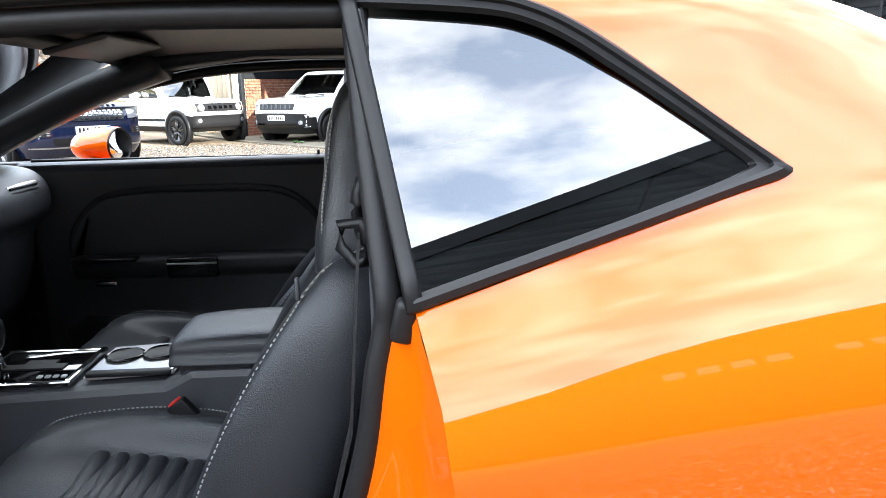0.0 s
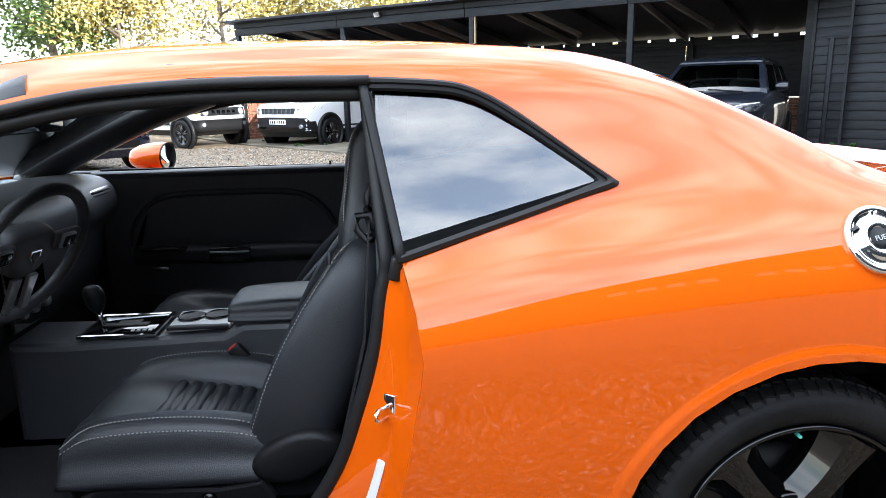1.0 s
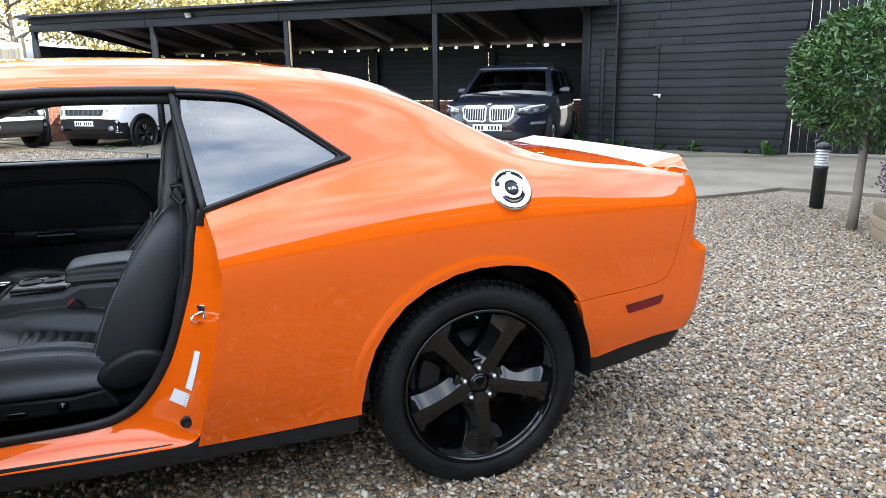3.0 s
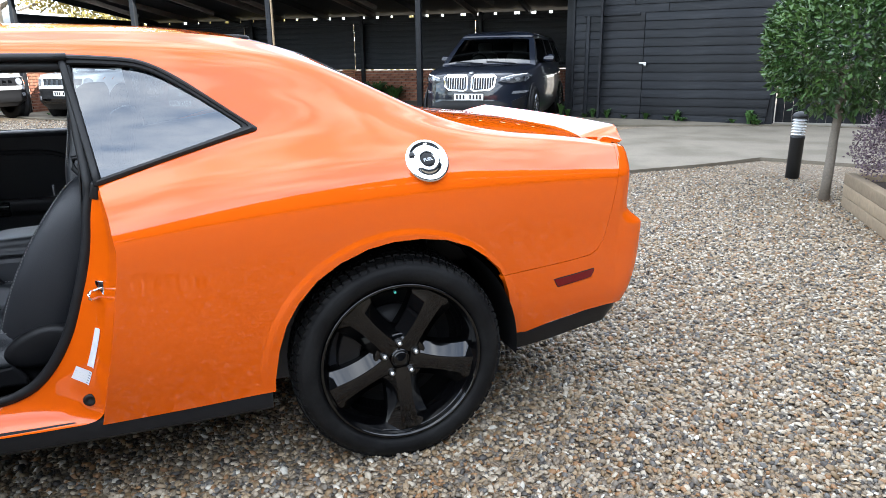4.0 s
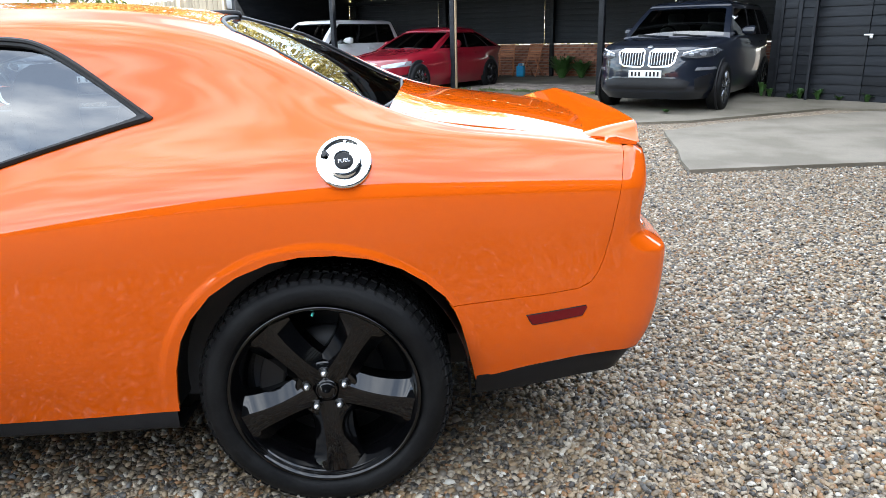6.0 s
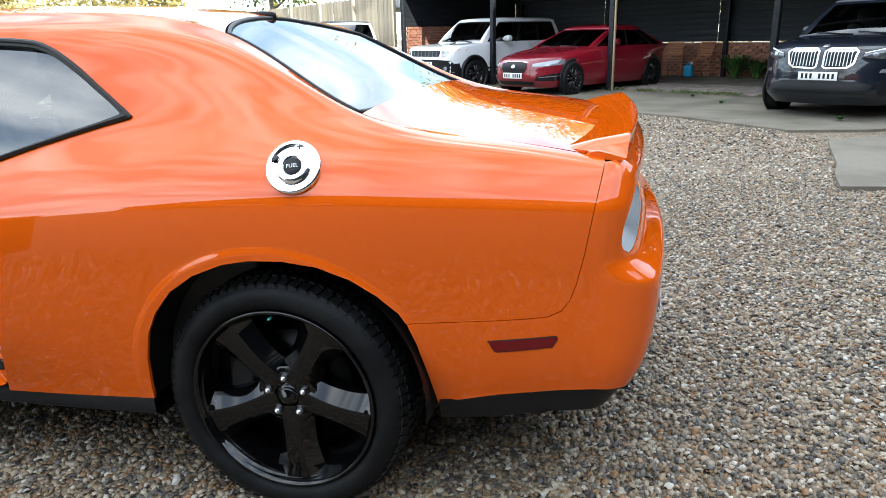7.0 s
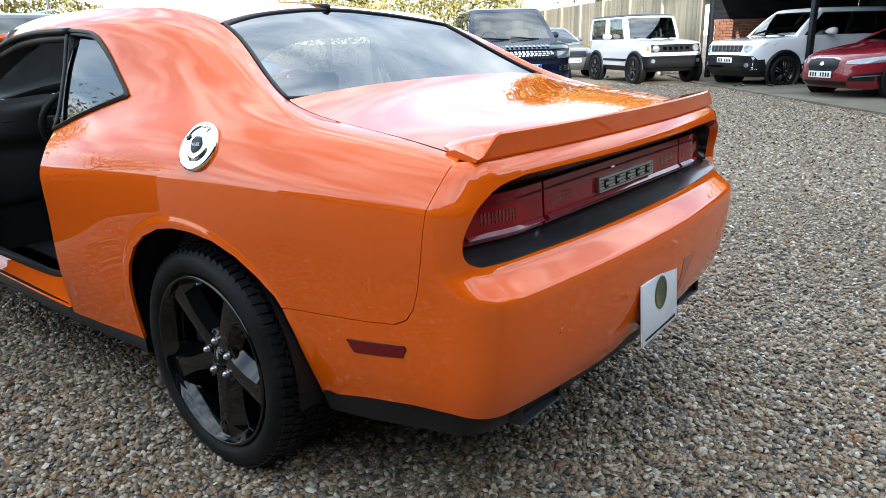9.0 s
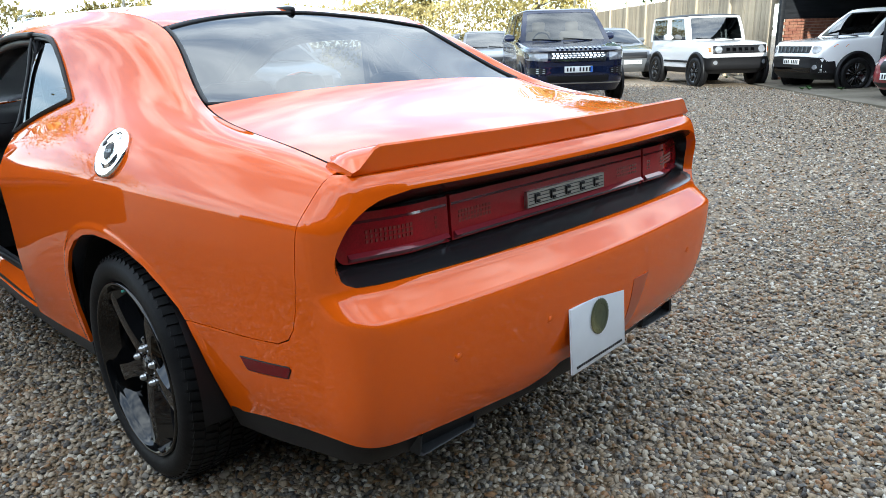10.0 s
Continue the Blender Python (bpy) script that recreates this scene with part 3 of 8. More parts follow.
# lip spoiler on the boot lid
def spoiler_ring(y):
    q = abs(y) / 0.735
    e = 1 - smooth01(0.905, 1.0, q)
    xr = 0.912 + 0.046 * (1 - q * q)
    zr = 1.036 + 0.052 * e
    return [Vector(p) for p in ((xr - 0.17 + 0.085 * (1 - e), y, 1.050), (xr - 0.085 + 0.02 * (1 - e), y, 1.052 + 0.020 * e), (xr - 0.004, y, zr), (xr + 0.001, y, zr - 0.004 * e), (xr - 0.004, y, 1.034), (xr - 0.008, y, 1.028), (xr - 0.10, y, 1.034))]


sp_ys = [-0.735, -0.72, -0.70, -0.68, -0.665, -0.65] + [-0.62 + 0.031 * i for i in range(41)] + [0.65, 0.665, 0.68, 0.70, 0.72, 0.735]
part("spoiler", crisp(loft("spoiler", [spoiler_ring(y_) for y_ in sp_ys], True, True), 24), ORANGE, coupe)


# ---- ground ----


def ground_z(x, y):
    """The yard: level round the coupe, rising gently to the carport."""
    return 0.10 * smooth01(4.0, 12.5, y + 0.25 * x) + 0.10 * smooth01(13, 22, y + 0.7 * x)


gv, gf = [], []
gxs = [-400, -150, -60, -35] + [-24 + 1.2 * i for i in range(41)] + [35, 60, 150, 400]
gys = [-400, -150, -60, -30, -16] + [-10 + 1.2 * i for i in range(36)] + [45, 80, 160, 400]
for yk in gys:
    for xk in gxs:
        gv.append((xk, yk, ground_z(xk, yk)))
for j in range(len(gys) - 1):
    for i in range(len(gxs) - 1):
        a_ = j * len(gxs) + i
        gf.append((a_, a_ + 1, a_ + 1 + len(gxs), a_ + len(gxs)))
tagged(part("ground", mesh_of("ground", gv, gf), GRAVEL_BED), "yard of loose brown and grey gravel", kind="structure")

# concrete apron with a kerb edge, in front of the shed and the carport
APRON = [(4.1, 7.35), (6.6, 8.3), (9.5, 7.0), (14, 2.0), (18, 4), (12.0, 8.0), (10.0, 12.0), (9.0, 16.0), (4.6, 20), (-3.2, 24), (-6.5, 18.6), (-4.6, 15.6), (-1.6, 12.0), (0.25, 10.0), (1.95, 8.65), (3.15, 7.3)]
SLAB = [(2.82, 3.88), (4.1, 3.98), (5.3, 4.05), (6.15, 4.2), (9.0, 0.5), (13, 1.5), (9.5, 6.6), (6.9, 7.75), (4.4, 6.95), (3.40, 6.42), (3.28, 5.9), (3.10, 5.0), (2.92, 4.4)]


def slab(outline, lift, step=0.8):
    pts = resample(outline, step)
    bm = bmesh.new()
    top = [bm.verts.new((p[0], p[1], ground_z(p[0], p[1]) + lift)) for p in pts]
    low = [bm.verts.new((p[0], p[1], ground_z(p[0], p[1]) - 0.1)) for p in pts]
    bm.faces.new(top)
    for i in range(len(pts)):
        k = (i + 1) % len(pts)
        bm.faces.new((low[i], low[k], top[k], top[i]))
    bmesh.ops.recalc_face_normals(bm, faces=bm.faces[:])
    bmesh.ops.triangulate(bm, faces=bm.faces[:])
    return bm


tagged(part("pavement", slab(APRON, 0.035), mat("stained_concrete", (0.19, 0.165, 0.125), 0.88, grain=0.25, scale=50, bump=0.5, var2=0.4, scale2=1.2, tint=(0.10, 0.088, 0.062))), "stained concrete floor before a carport", kind="structure")
tagged(part("pavement", slab(SLAB, 0.045), CONCRETE), "pale worn concrete slab with a low edge", kind="structure")

# ---- wheels of the coupe ----
RIM_R, TYRE_R, FACE_Y = 0.278, 0.362, -0.918


def make_tyre(parent, flat=True):
    prof = [(RIM_R - 0.012, 0.02), (RIM_R + 0.004, 0.004), (RIM_R + 0.012, -0.004), (RIM_R + 0.028, -0.010), (RIM_R + 0.048, -0.008), (RIM_R + 0.062, 0.0), (TYRE_R - 0.014, 0.012), (TYRE_R - 0.009, 0.026), (TYRE_R - 0.005, 0.042), (TYRE_R - 0.001, 0.07), (TYRE_R, 0.19), (TYRE_R - 0.004, 0.225), (TYRE_R - 0.02, 0.242), (RIM_R, 0.235), (RIM_R - 0.03, 0.22)]
    return part("tyre", lathe("tyre", prof, 96), TYRE, parent)


def make_wheel(m):
    hub = thing("wheel")
    hub.parent, hub.matrix_local = coupe, m
    tyre = make_tyre(hub)
    # tread blocks
    bm = bmesh.new()
    for k in range(84):
        for row, (y0, y1) in enumerate(((0.040, 0.074), (0.082, 0.118), (0.124, 0.16), (0.168, 0.215))):
            a = 2 * math.pi * (k + (0.5 if row % 2 else 0)) / 84
            mm = Matrix.Rotation(-a, 4, "Y") @ pose(TYRE_R + 0.001, (y0 + y1) / 2, 0, 12 if row % 2 else -14)
            bmesh.ops.create_cube(bm, size=1, matrix=mm @ Matrix.Diagonal((0.009, y1 - y0, 0.0185, 1)))
    part("tread", bm, TYRE, tyre)
    bm = bmesh.new()
    for k in range(72):
        a = 2 * math.pi * k / 72
        turn = Matrix.Rotation(-a, 4, "Y")
        bmesh.ops.create_cube(bm, size=1, matrix=turn @ pose(TYRE_R - 0.0075, 0.026, 0, -10, 0, -15) @ Matrix.Diagonal((0.010, 0.030, 0.0235, 1)))
        bmesh.ops.create_cube(bm, size=1, matrix=turn @ pose(TYRE_R - 0.019, 0.0085, 0, 0, 0, -50) @ Matrix.Diagonal((0.006, 0.018, 0.0215, 1)))
    part("shoulder_ribs", bm, TYRE, tyre)
    part("rim", lathe("rim", [(RIM_R, 0.012), (RIM_R - 0.001, -0.002), (RIM_R - 0.006, -0.005), (RIM_R - 0.012, -0.001), (RIM_R - 0.015, 0.012), (RIM_R - 0.022, 0.022)], 96), BLACK_GLOSS, hub)
    part("rim_barrel", lathe("rim_barrel", [(RIM_R - 0.022, 0.021), (RIM_R - 0.040, 0.060), (RIM_R - 0.052, 0.20), (RIM_R - 0.01, 0.215)], 96), BLACK_GLOSS, hub)
    # five broad twisted spokes
    for k in range(5):
        a = radians(90 - (31 + 72 * k))
        rings = []
        for i in range(13):
            t = i / 12
            r = 0.035 + (RIM_R - 0.022 - 0.035) * t
            wd = 0.050 + 0.014 * t + 0.030 * t ** 4 + 0.03 * (1 - t) ** 4
            dep = 0.040 - 0.010 * math.sin(math.pi * min(1, t * 1.05)) - 0.022 * t * t
            ring = []
            for q, d in ((-1.0, 0.085), (-1.0, 0.044), (-0.96, 0.036), (-0.40, 0.001), (-0.34, 0.0), (0.34, 0.0), (0.40, 0.001), (0.96, 0.036), (1.0, 0.044), (1.0, 0.085)):
                ring.append(Vector((r, dep + d * (0.75 + 0.25 * math.sin(math.pi * t)), q * wd)))
            rings.append(ring)
        me = crisp(loft("spoke", rings, True, True), 24)
        me.transform(Matrix.Rotation(-a, 4, "Y"))
        part("spoke", me, BLACK_GLOSS, hub)
    part("hub_plate", lathe("hub_plate", [(0.0, 0.036), (0.028, 0.036), (0.033, 0.040), (0.036, 0.046), (0.085, 0.040), (0.092, 0.046), (0.095, 0.08), (0.0, 0.08)], 40), BLACK_GLOSS, hub)
    part("centre_cap", lathe("centre_cap", [(0.0, 0.030), (0.022, 0.031), (0.027, 0.035), (0.028, 0.05), (0.0, 0.05)], 32), BLACK_GLOSS, hub)
    nut = lathe("lug_nut", [(0.0, 0.022), (0.006, 0.0225), (0.0095, 0.027), (0.0105, 0.03), (0.0105, 0.05), (0.0135, 0.051), (0.0135, 0.056), (0.0, 0.056)], 6)
    cup = lathe("lug_seat", [(0.0145, 0.038), (0.0165, 0.036), (0.0185, 0.039), (0.0185, 0.05), (0.0145, 0.05), (0.0145, 0.038)], 20)
    for k in range(5):
        a = radians(90 - (-3 + 72 * k))
        mm = Matrix.Translation((0.0575 * math.cos(a), 0, 0.0575 * math.sin(a)))
        part("lug_nut", nut, SATIN, hub, "chrome lug nut", mm)
        part("lug_seat", cup, BLACK_GLOSS, hub, "", mm)
    BRAKE = mat("dark_iron", (0.010, 0.010, 0.011), 0.5, 0.3, grain=0.2, scale=60)
    part("brake_disc", lathe("brake_disc", [(0.07, 0.13), (0.165, 0.13), (0.165, 0.15), (0.07, 0.15), (0.07, 0.13)], 64), BRAKE, hub)
    part("brake_hat", lathe("brake_hat", [(0.0, 0.10), (0.08, 0.10), (0.085, 0.13), (0.0, 0.13)], 40), BRAKE, hub)
    cal = prism([(0.13 * math.cos(radians(a)), 0.13 * math.sin(radians(a))) for a in range(150, 216, 6)] + [(0.205 * math.cos(radians(a)), 0.205 * math.sin(radians(a))) for a in range(213, 149, -6)], 0.06, "y", 0.085, 0.006)
    part("brake_caliper", cal, BRAKE, hub)
    part("valve_cap", lathe("valve_cap", [(0.0, -0.002), (0.004, 0.0), (0.004, 0.02), (0, 0.02)], 8), mat("green_cap", (0.1, 0.55, 0.45), 0.4), hub, "green valve cap", pose(-0.018, 0.006, 0.248))
    part("wheel_barrel", lathe("wheel_barrel", [(RIM_R - 0.05, 0.19), (0.0, 0.19), (0.0, 0.2), (RIM_R - 0.05, 0.2)], 48), BLACK_PLASTIC, hub)
    return hub


for wx in (0.0, -2.946):
    make_wheel(pose(wx, FACE_Y, TYRE_R - 0.006))
    make_wheel(pose(wx, -FACE_Y, TYRE_R - 0.006, 0, 0, 180))

# wheel housing
for sgn in (-1, 1):
    rings = []
    for yy in (0.905, 0.60):
        rings.append([Vector((-0.004 + 0.425 * math.cos(radians(a)), sgn * yy, 0.365 + 0.425 * math.sin(radians(a)))) for a in range(-6, 187, 6)])
    part("wheel_housing", loft("wheel_housing", rings), BLACK_PLASTIC, coupe)
    part("housing_back", prism([(-0.44, 0.25), (0.46, 0.3), (0.42, 0.7), (0.0, 0.82), (-0.42, 0.7)], 0.01, "y", sgn * 0.60), BLACK_PLASTIC, coupe)


# ---- coupe: tail lamps, badge, plate, fuel cap, trim ----
INNER = [(0.61, 0.942), (0.70, 0.938), (0.742, 0.925), (0.766, 0.90), (0.774, 0.875), (0.772, 0.850), (0.758, 0.832), (0.71, 0.826), (0.40, 0.824)]


def lamp_at(y, z, lift=0.0):
    """A place on the lamp panel, which runs straight across and turns forward at its ends."""
    return Vector((0.893 - 0.045 * smooth01(0.55, 0.79, abs(y)) + 0.06 * (0.88 - z) + lift, y, z))


in_r = round_poly(INNER, False, 3)
inner_outline = [(0.0, 0.942)] + [(-p_[0], p_[1]) for p_ in in_r] + [(0.0, 0.824)] + [(p_[0], p_[1]) for p_ in reversed(in_r)]


def ring_between(a, b_, n=2):
    """Points at even steps round two outlines that match corner by corner."""
    out = ([], [])
    for i in range(len(a)):
        for k in range(n):
            t = k / n
            out[0].append(Vector(a[i]).lerp(Vector(a[(i + 1) % len(a)]), t))
            out[1].append(Vector(b_[i]).lerp(Vector(b_[(i + 1) % len(b_)]), t))
    return out


ro, ri = ring_between(recess_outline, inner_outline)
r0 = [rear(p[0], p[1]) + Vector((-0.004, 0, 0)) for p in ro]
r1 = [lamp_at(p[0], p[1]) for p in ri]
rm = [a_.lerp(b_, 0.5) for a_, b_ in zip(r0, r1)]
SATIN_BLACK = mat("satin_black_panel", (0.010, 0.0105, 0.012), 0.24, grain=0.15, scale=60, var2=0.2, spec=0.6)
part("lamp_recess", crisp(loft("lamp_recess", [[p + Vector((-0.015, 0, 0)) for p in r0], r0, rm, r1], True), 50), SATIN_BLACK, coupe, "satin black tail panel")
part("recess_back", sheet("recess_back", lambda y, z: lamp_at(y, z, -0.012), inner_outline, step=0.04), SATIN_BLACK, coupe)


def lamp_piece(name, outline, lift, material, label="", parent=None):
    """A raised lens piece with turned-in rims."""
    return part(name, sheet(name, lambda y, z: lamp_at(y, z, lift(z) if callable(lift) else lift), outline, step=0.022, thick=0.014), material, parent or coupe, label)


def lens(y0, y1, z0, z1, end=0):
    """An outline between y0 and y1, rounded off at its outer end."""
    if not end:
        return [(y0, z0), (y1, z0), (y1, z1), (y0, z1)]
    yi, yo = (y1, y0) if end < 0 else (y0, y1)
    h = (z1 - z0) / 2
    s = -1 if end < 0 else 1
    arc = [(yo - s * 0.035 * (1 - math.sin(math.pi * k / 10)) - s * 0.02 * (k / 10) ** 2, z0 + 2 * h * (0.5 - 0.5 * math.cos(math.pi * k / 10))) for k in range(11)]
    return [(yi, z0)] + arc + [(yi, z1)]


STRIP = mat("clear_lamp_strip", (0.20, 0.02, 0.03), 0.06, 0, 0.3, grain=0.2, scale=80)
for y0, y1, end in ((-0.768, -0.455, -1), (-0.445, 0.445, 0), (0.455, 0.768, 1)):
    lamp = lamp_piece("tail_lamp", lens(y0, y1, 0.828, 0.938, end), 0.012, RED_LENS, "deep red tail lamp lens")
    lamp_piece("lamp_edge", lens(y0 + 0.004, y1 - 0.004, 0.915, 0.932, end), lambda z: 0.0135 - 0.25 * (z - 0.915), DARK_LENS, "", lamp)
    lamp_piece("lamp_strip", lens(y0 + (0.035 if end < 0 else 0.006), y1 - (0.035 if end > 0 else 0.006), 0.842, 0.851), lambda z: 0.024 - 1.0 * (z - 0.842), STRIP, "glossy strip that mirrors the sky", lamp)
    # faint prisms inside the lens
    bm = bmesh.new()
    y_ = y0 + 0.03
    while y_ < y1 - 0.03:
        if not (-0.30 < y_ < 0.30) and (abs(y_) < 0.50 or abs(abs(y_) - 0.63) < 0.06):
            for zz in (0.872, 0.883, 0.894):
                bmesh.ops.create_cube(bm, size=1, matrix=Matrix.Translation(lamp_at(y_, zz, 0.0118)) @ Matrix.Diagonal((0.002, 0.0075, 0.0075, 1)))
        y_ += 0.011
    tagged(part("lamp_prism", bm, mat("lamp_reflector", (0.15, 0.006, 0.006), 0.2, 0, 0.5), lamp), kind="stuff")
# badge: a brushed plate with five dark shapes
BRUSHED = mat("brushed_badge", (0.50, 0.49, 0.46), 0.35, 0.9, grain=0.2, scale=120, stretch=(1, 0.1, 6))
badge = lamp_piece("badge_plate", [(-0.165, 0.857), (0.205, 0.857), (0.205, 0.900), (-0.165, 0.900)], 0.024, BRUSHED, "brushed silver badge with dark shapes")
for i in range(5):
    p = lamp_at(-0.122 + i * 0.071, 0.8785, 0.025)
    part("badge_shape", block(0, 0, 0, 0.006, 0.006, 0.024, 0.002), BLACK_PLASTIC, badge, "", Matrix.Translation(p + Vector((0, -0.010, 0))))
    part("badge_shape", block(0, 0, 0, 0.006, 0.018, 0.006, 0.002), BLACK_PLASTIC, badge, "", Matrix.Translation(p + Vector((0, 0.001, 0.009))))
    part("badge_shape", block(0, 0, 0, 0.006, 0.014, 0.006, 0.002), BLACK_PLASTIC, badge, "", Matrix.Translation(p + Vector((0, 0.004, -0.009))))
for k in range(4):
    part("badge_groove", block(0, 0, 0, 0.002, 0.36, 0.0018), GREY_STEEL, badge, "", Matrix.Translation(lamp_at(0.02, 0.864 + 0.0095 * k, 0.0245)))

# show plate on the bumper
plate = part("rear_plate", block(0, 0, 0, 0.008, 0.285, 0.190, 0.004), mat("plate_white", (0.62, 0.64, 0.66), 0.35, grain=0.04, scale=30, var2=0.06), coupe, "white dealer plate with a dark round crest", pose(1.060, -0.022, 0.508, 0, -4, 2))
bm = bmesh.new()
for k in range(26):
    a_ = 2 * math.pi * k / 26
    bmesh.ops.create_icosphere(bm, subdivisions=1, radius=0.011, matrix=pose(0.006, 0.038 * math.cos(a_), 0.035 + 0.042 * math.sin(a_)) @ Matrix.Diagonal((0.2, 1, 1, 1)))
bmesh.ops.create_cone(bm, cap_ends=True, segments=24, radius1=0.034, radius2=0.034, depth=0.004, matrix=pose(0.005, 0, 0.035, 0, 90))
part("crest", bm, mat("crest_green", (0.03, 0.045, 0.025), 0.5, grain=0.5, scale=90, tint=(0.16, 0.15, 0.06)), plate)
for k in range(22):
    part("print_bar", block(0, 0, 0, 0.002, 0.0075, 0.007), BLACK_PLASTIC, plate, "", pose(0.0046, -0.118 + k * 0.0112, -0.078))
part("plate_holder", block(0, 0, 0, 0.03, 0.20, 0.10, 0.01), BLACK_PLASTIC, coupe, "", pose(1.032, 0.0, 0.50))
# flush patch of darker orange: the plate recess's shade painted on
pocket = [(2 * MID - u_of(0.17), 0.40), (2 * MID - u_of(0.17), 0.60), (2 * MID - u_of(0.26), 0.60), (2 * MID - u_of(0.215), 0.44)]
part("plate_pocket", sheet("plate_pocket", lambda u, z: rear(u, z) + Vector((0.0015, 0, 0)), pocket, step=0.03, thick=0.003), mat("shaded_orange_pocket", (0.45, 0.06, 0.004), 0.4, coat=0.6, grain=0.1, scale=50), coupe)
# parking sensors
for yy in (-0.56, -0.24, 0.24, 0.56):
    uu_ = u_of(abs(yy)) if yy < 0 else 2 * MID - u_of(yy)
    p, q = rear(uu_, 0.60), (rear(uu_ + 0.01, 0.60) - rear(uu_ - 0.01, 0.60)).normalized()
    nrm = q.cross(Vector((0, 0, 1)))
    nrm = nrm if nrm.x > 0 else -nrm
    mm = Matrix.Translation(p - nrm * 0.0004) @ nrm.to_track_quat("Y", "Z").to_matrix().to_4x4()
    part("parking_sensor", lathe("parking_sensor", [(0.0, 0.0012), (0.0095, 0.0010), (0.0105, -0.0005), (0.0115, -0.0005), (0.0122, 0.0009), (0.0132, 0.0006), (0.0132, -0.004), (0, -0.004)], 24), ORANGE, coupe, "", mm)


def side_normal(x, v):
    e = 0.006
    return (side(x + e, v) - side(x - e, v)).cross(side(x, v + e) - side(x, v - e)).normalized()


# fuel cap
fv = v_of(0.097, 1.027)
fn = side_normal(0.097, fv)
fn = fn if fn.y < 0 else -fn
fm = Matrix.Translation(side(0.097, fv) + fn * 0.002) @ fn.to_track_quat("Y", "Z").to_matrix().to_4x4() @ pose(0, 0, 0, 0, 8, 0)
cap = part("fuel_door", lathe("fuel_door", [(0.0, 0.006), (0.0225, 0.006), (0.025, 0.0115), (0.034, 0.011), (0.0425, 0.008), (0.0455, 0.0035), (0.054, 0.003), (0.058, 0.005), (0.062, 0.0085), (0.070, 0.0075), (0.0725, 0.003), (0.0725, -0.006), (0, -0.006)], 64), CHROME, coupe, "round chrome fuel door with a black centre", fm)
part("fuel_cap_centre", lathe("fuel_cap_centre", [(0.0, 0.0115), (0.0215, 0.0115), (0.0228, 0.0105), (0.0228, 0.004), (0, 0.004)], 40), BLACK_PLASTIC, cap)
part("fuel_bolt", lathe("fuel_bolt", [(0.0, 0.013), (0.004, 0.0125), (0.005, 0.008), (0, 0.008)], 8), CHROME, cap, "", pose(-0.012, 0, 0.052))
part("finger_notch", block(0, 0, 0, 0.018, 0.004, 0.012, 0.0018), BLACK_GLOSS, cap, "", pose(0.045, 0.0075, 0.028, 0, 30, 0))
txt = bpy.data.curves.new("fuel_word", "FONT")
txt.body, txt.size, txt.align_x, txt.align_y, txt.extrude = "FUEL", 0.0145, "CENTER", "CENTER", 0.0006
t_ob = new("fuel_word_source", txt)
dg = bpy.context.evaluated_depsgraph_get()
fuel_me = bpy.data.meshes.new_from_object(t_ob.evaluated_get(dg))
bpy.data.objects.remove(t_ob)
part("fuel_word", fuel_me, SATIN, cap, "raised silver word FUEL", pose(0, 0.0121, 0, 90, 0, 180))

# side marker
mk = [(0.582, 0.566), (0.758, 0.582), (0.7605, 0.576), (0.748, 0.552), (0.606, 0.535), (0.600, 0.537)]


def lifted(d):
    def f(u, z):
        p = rear(u, z)
        return p + Vector((0.2, -1, 0)).normalized() * d
    return f


part("side_marker", sheet("side_marker", lifted(0.003), mk, step=0.02, thick=0.006), mat("marker_red", (0.15, 0.004, 0.007), 0.25, 0, 0.25, grain=0.25, scale=150, spec=0.2), coupe, "dark red side marker lamp")
part("marker_rim", tube("marker_rim", [lifted(0.001)(*p) for p in resample(mk, 0.02)], 0.0022, 6, closed=True), BLACK_PLASTIC, coupe)

# aerial fin
part("roof_aerial", loft("roof_aerial", [[Vector((-0.44 + 0.085 * s_ * math.cos(a_) + 0.0, 0.022 * s_ * math.sin(a_), 1.425 + h_)) for a_ in [2 * math.pi * k / 20 for k in range(20)]] for s_, h_ in ((1.0, -0.012), (0.97, 0.006), (0.85, 0.012), (0.5, 0.015))], True, True), BLACK_PLASTIC, coupe)

# black skirt below the flanks and the tail
for sg in (1, -1):
    sk = []
    for x_ in [-2.0 + 0.1 * i for i in range(16)] + [-0.43]:
        w_ = side_wz(x_, 0.0)[0] if x_ > -1.99 else 0.92
        b_ = 0.312 + 0.0 * x_
        sk.append([Vector((x_, -sg * (w_ - 0.016), b_ + 0.01)), Vector((x_, -sg * (w_ - 0.006), b_ - 0.004)), Vector((x_, -sg * (w_ - 0.008), 0.262)), Vector((x_, -sg * (w_ - 0.03), 0.245)), Vector((x_, -sg * (w_ - 0.2), 0.24))])
    part("side_skirt", crisp(loft("side_skirt", sk), 40), BLACK_PLASTIC, coupe)
val = []
for i in range(61):
    u_ = 0.44 + (2 * MID - 0.88) * i / 60
    zt = 0.372 + 0.035 * smooth01(0.44, 0.86, min(u_, 2 * MID - u_))
    p, q = rear(u_, 0.42), rear(u_, 0.42)
    inw = Vector((-0.05 * smooth01(0.80, 1.05, min(u_, 2 * MID - u_)), -0.03 * max(-1.0, min(1.0, p.y / 0.5)), 0))
    val.append([Vector((p.x, p.y, zt)) + inw * 0.5, Vector((p.x, p.y, zt - 0.02)) + inw * 0.55, Vector((p.x, p.y, zt - 0.075)) + inw * 1.2, Vector((p.x, p.y * 0.9, zt - 0.085)) + inw * 3])
part("rear_valance", crisp(loft("rear_valance", val), 40), BLACK_PLASTIC, coupe)
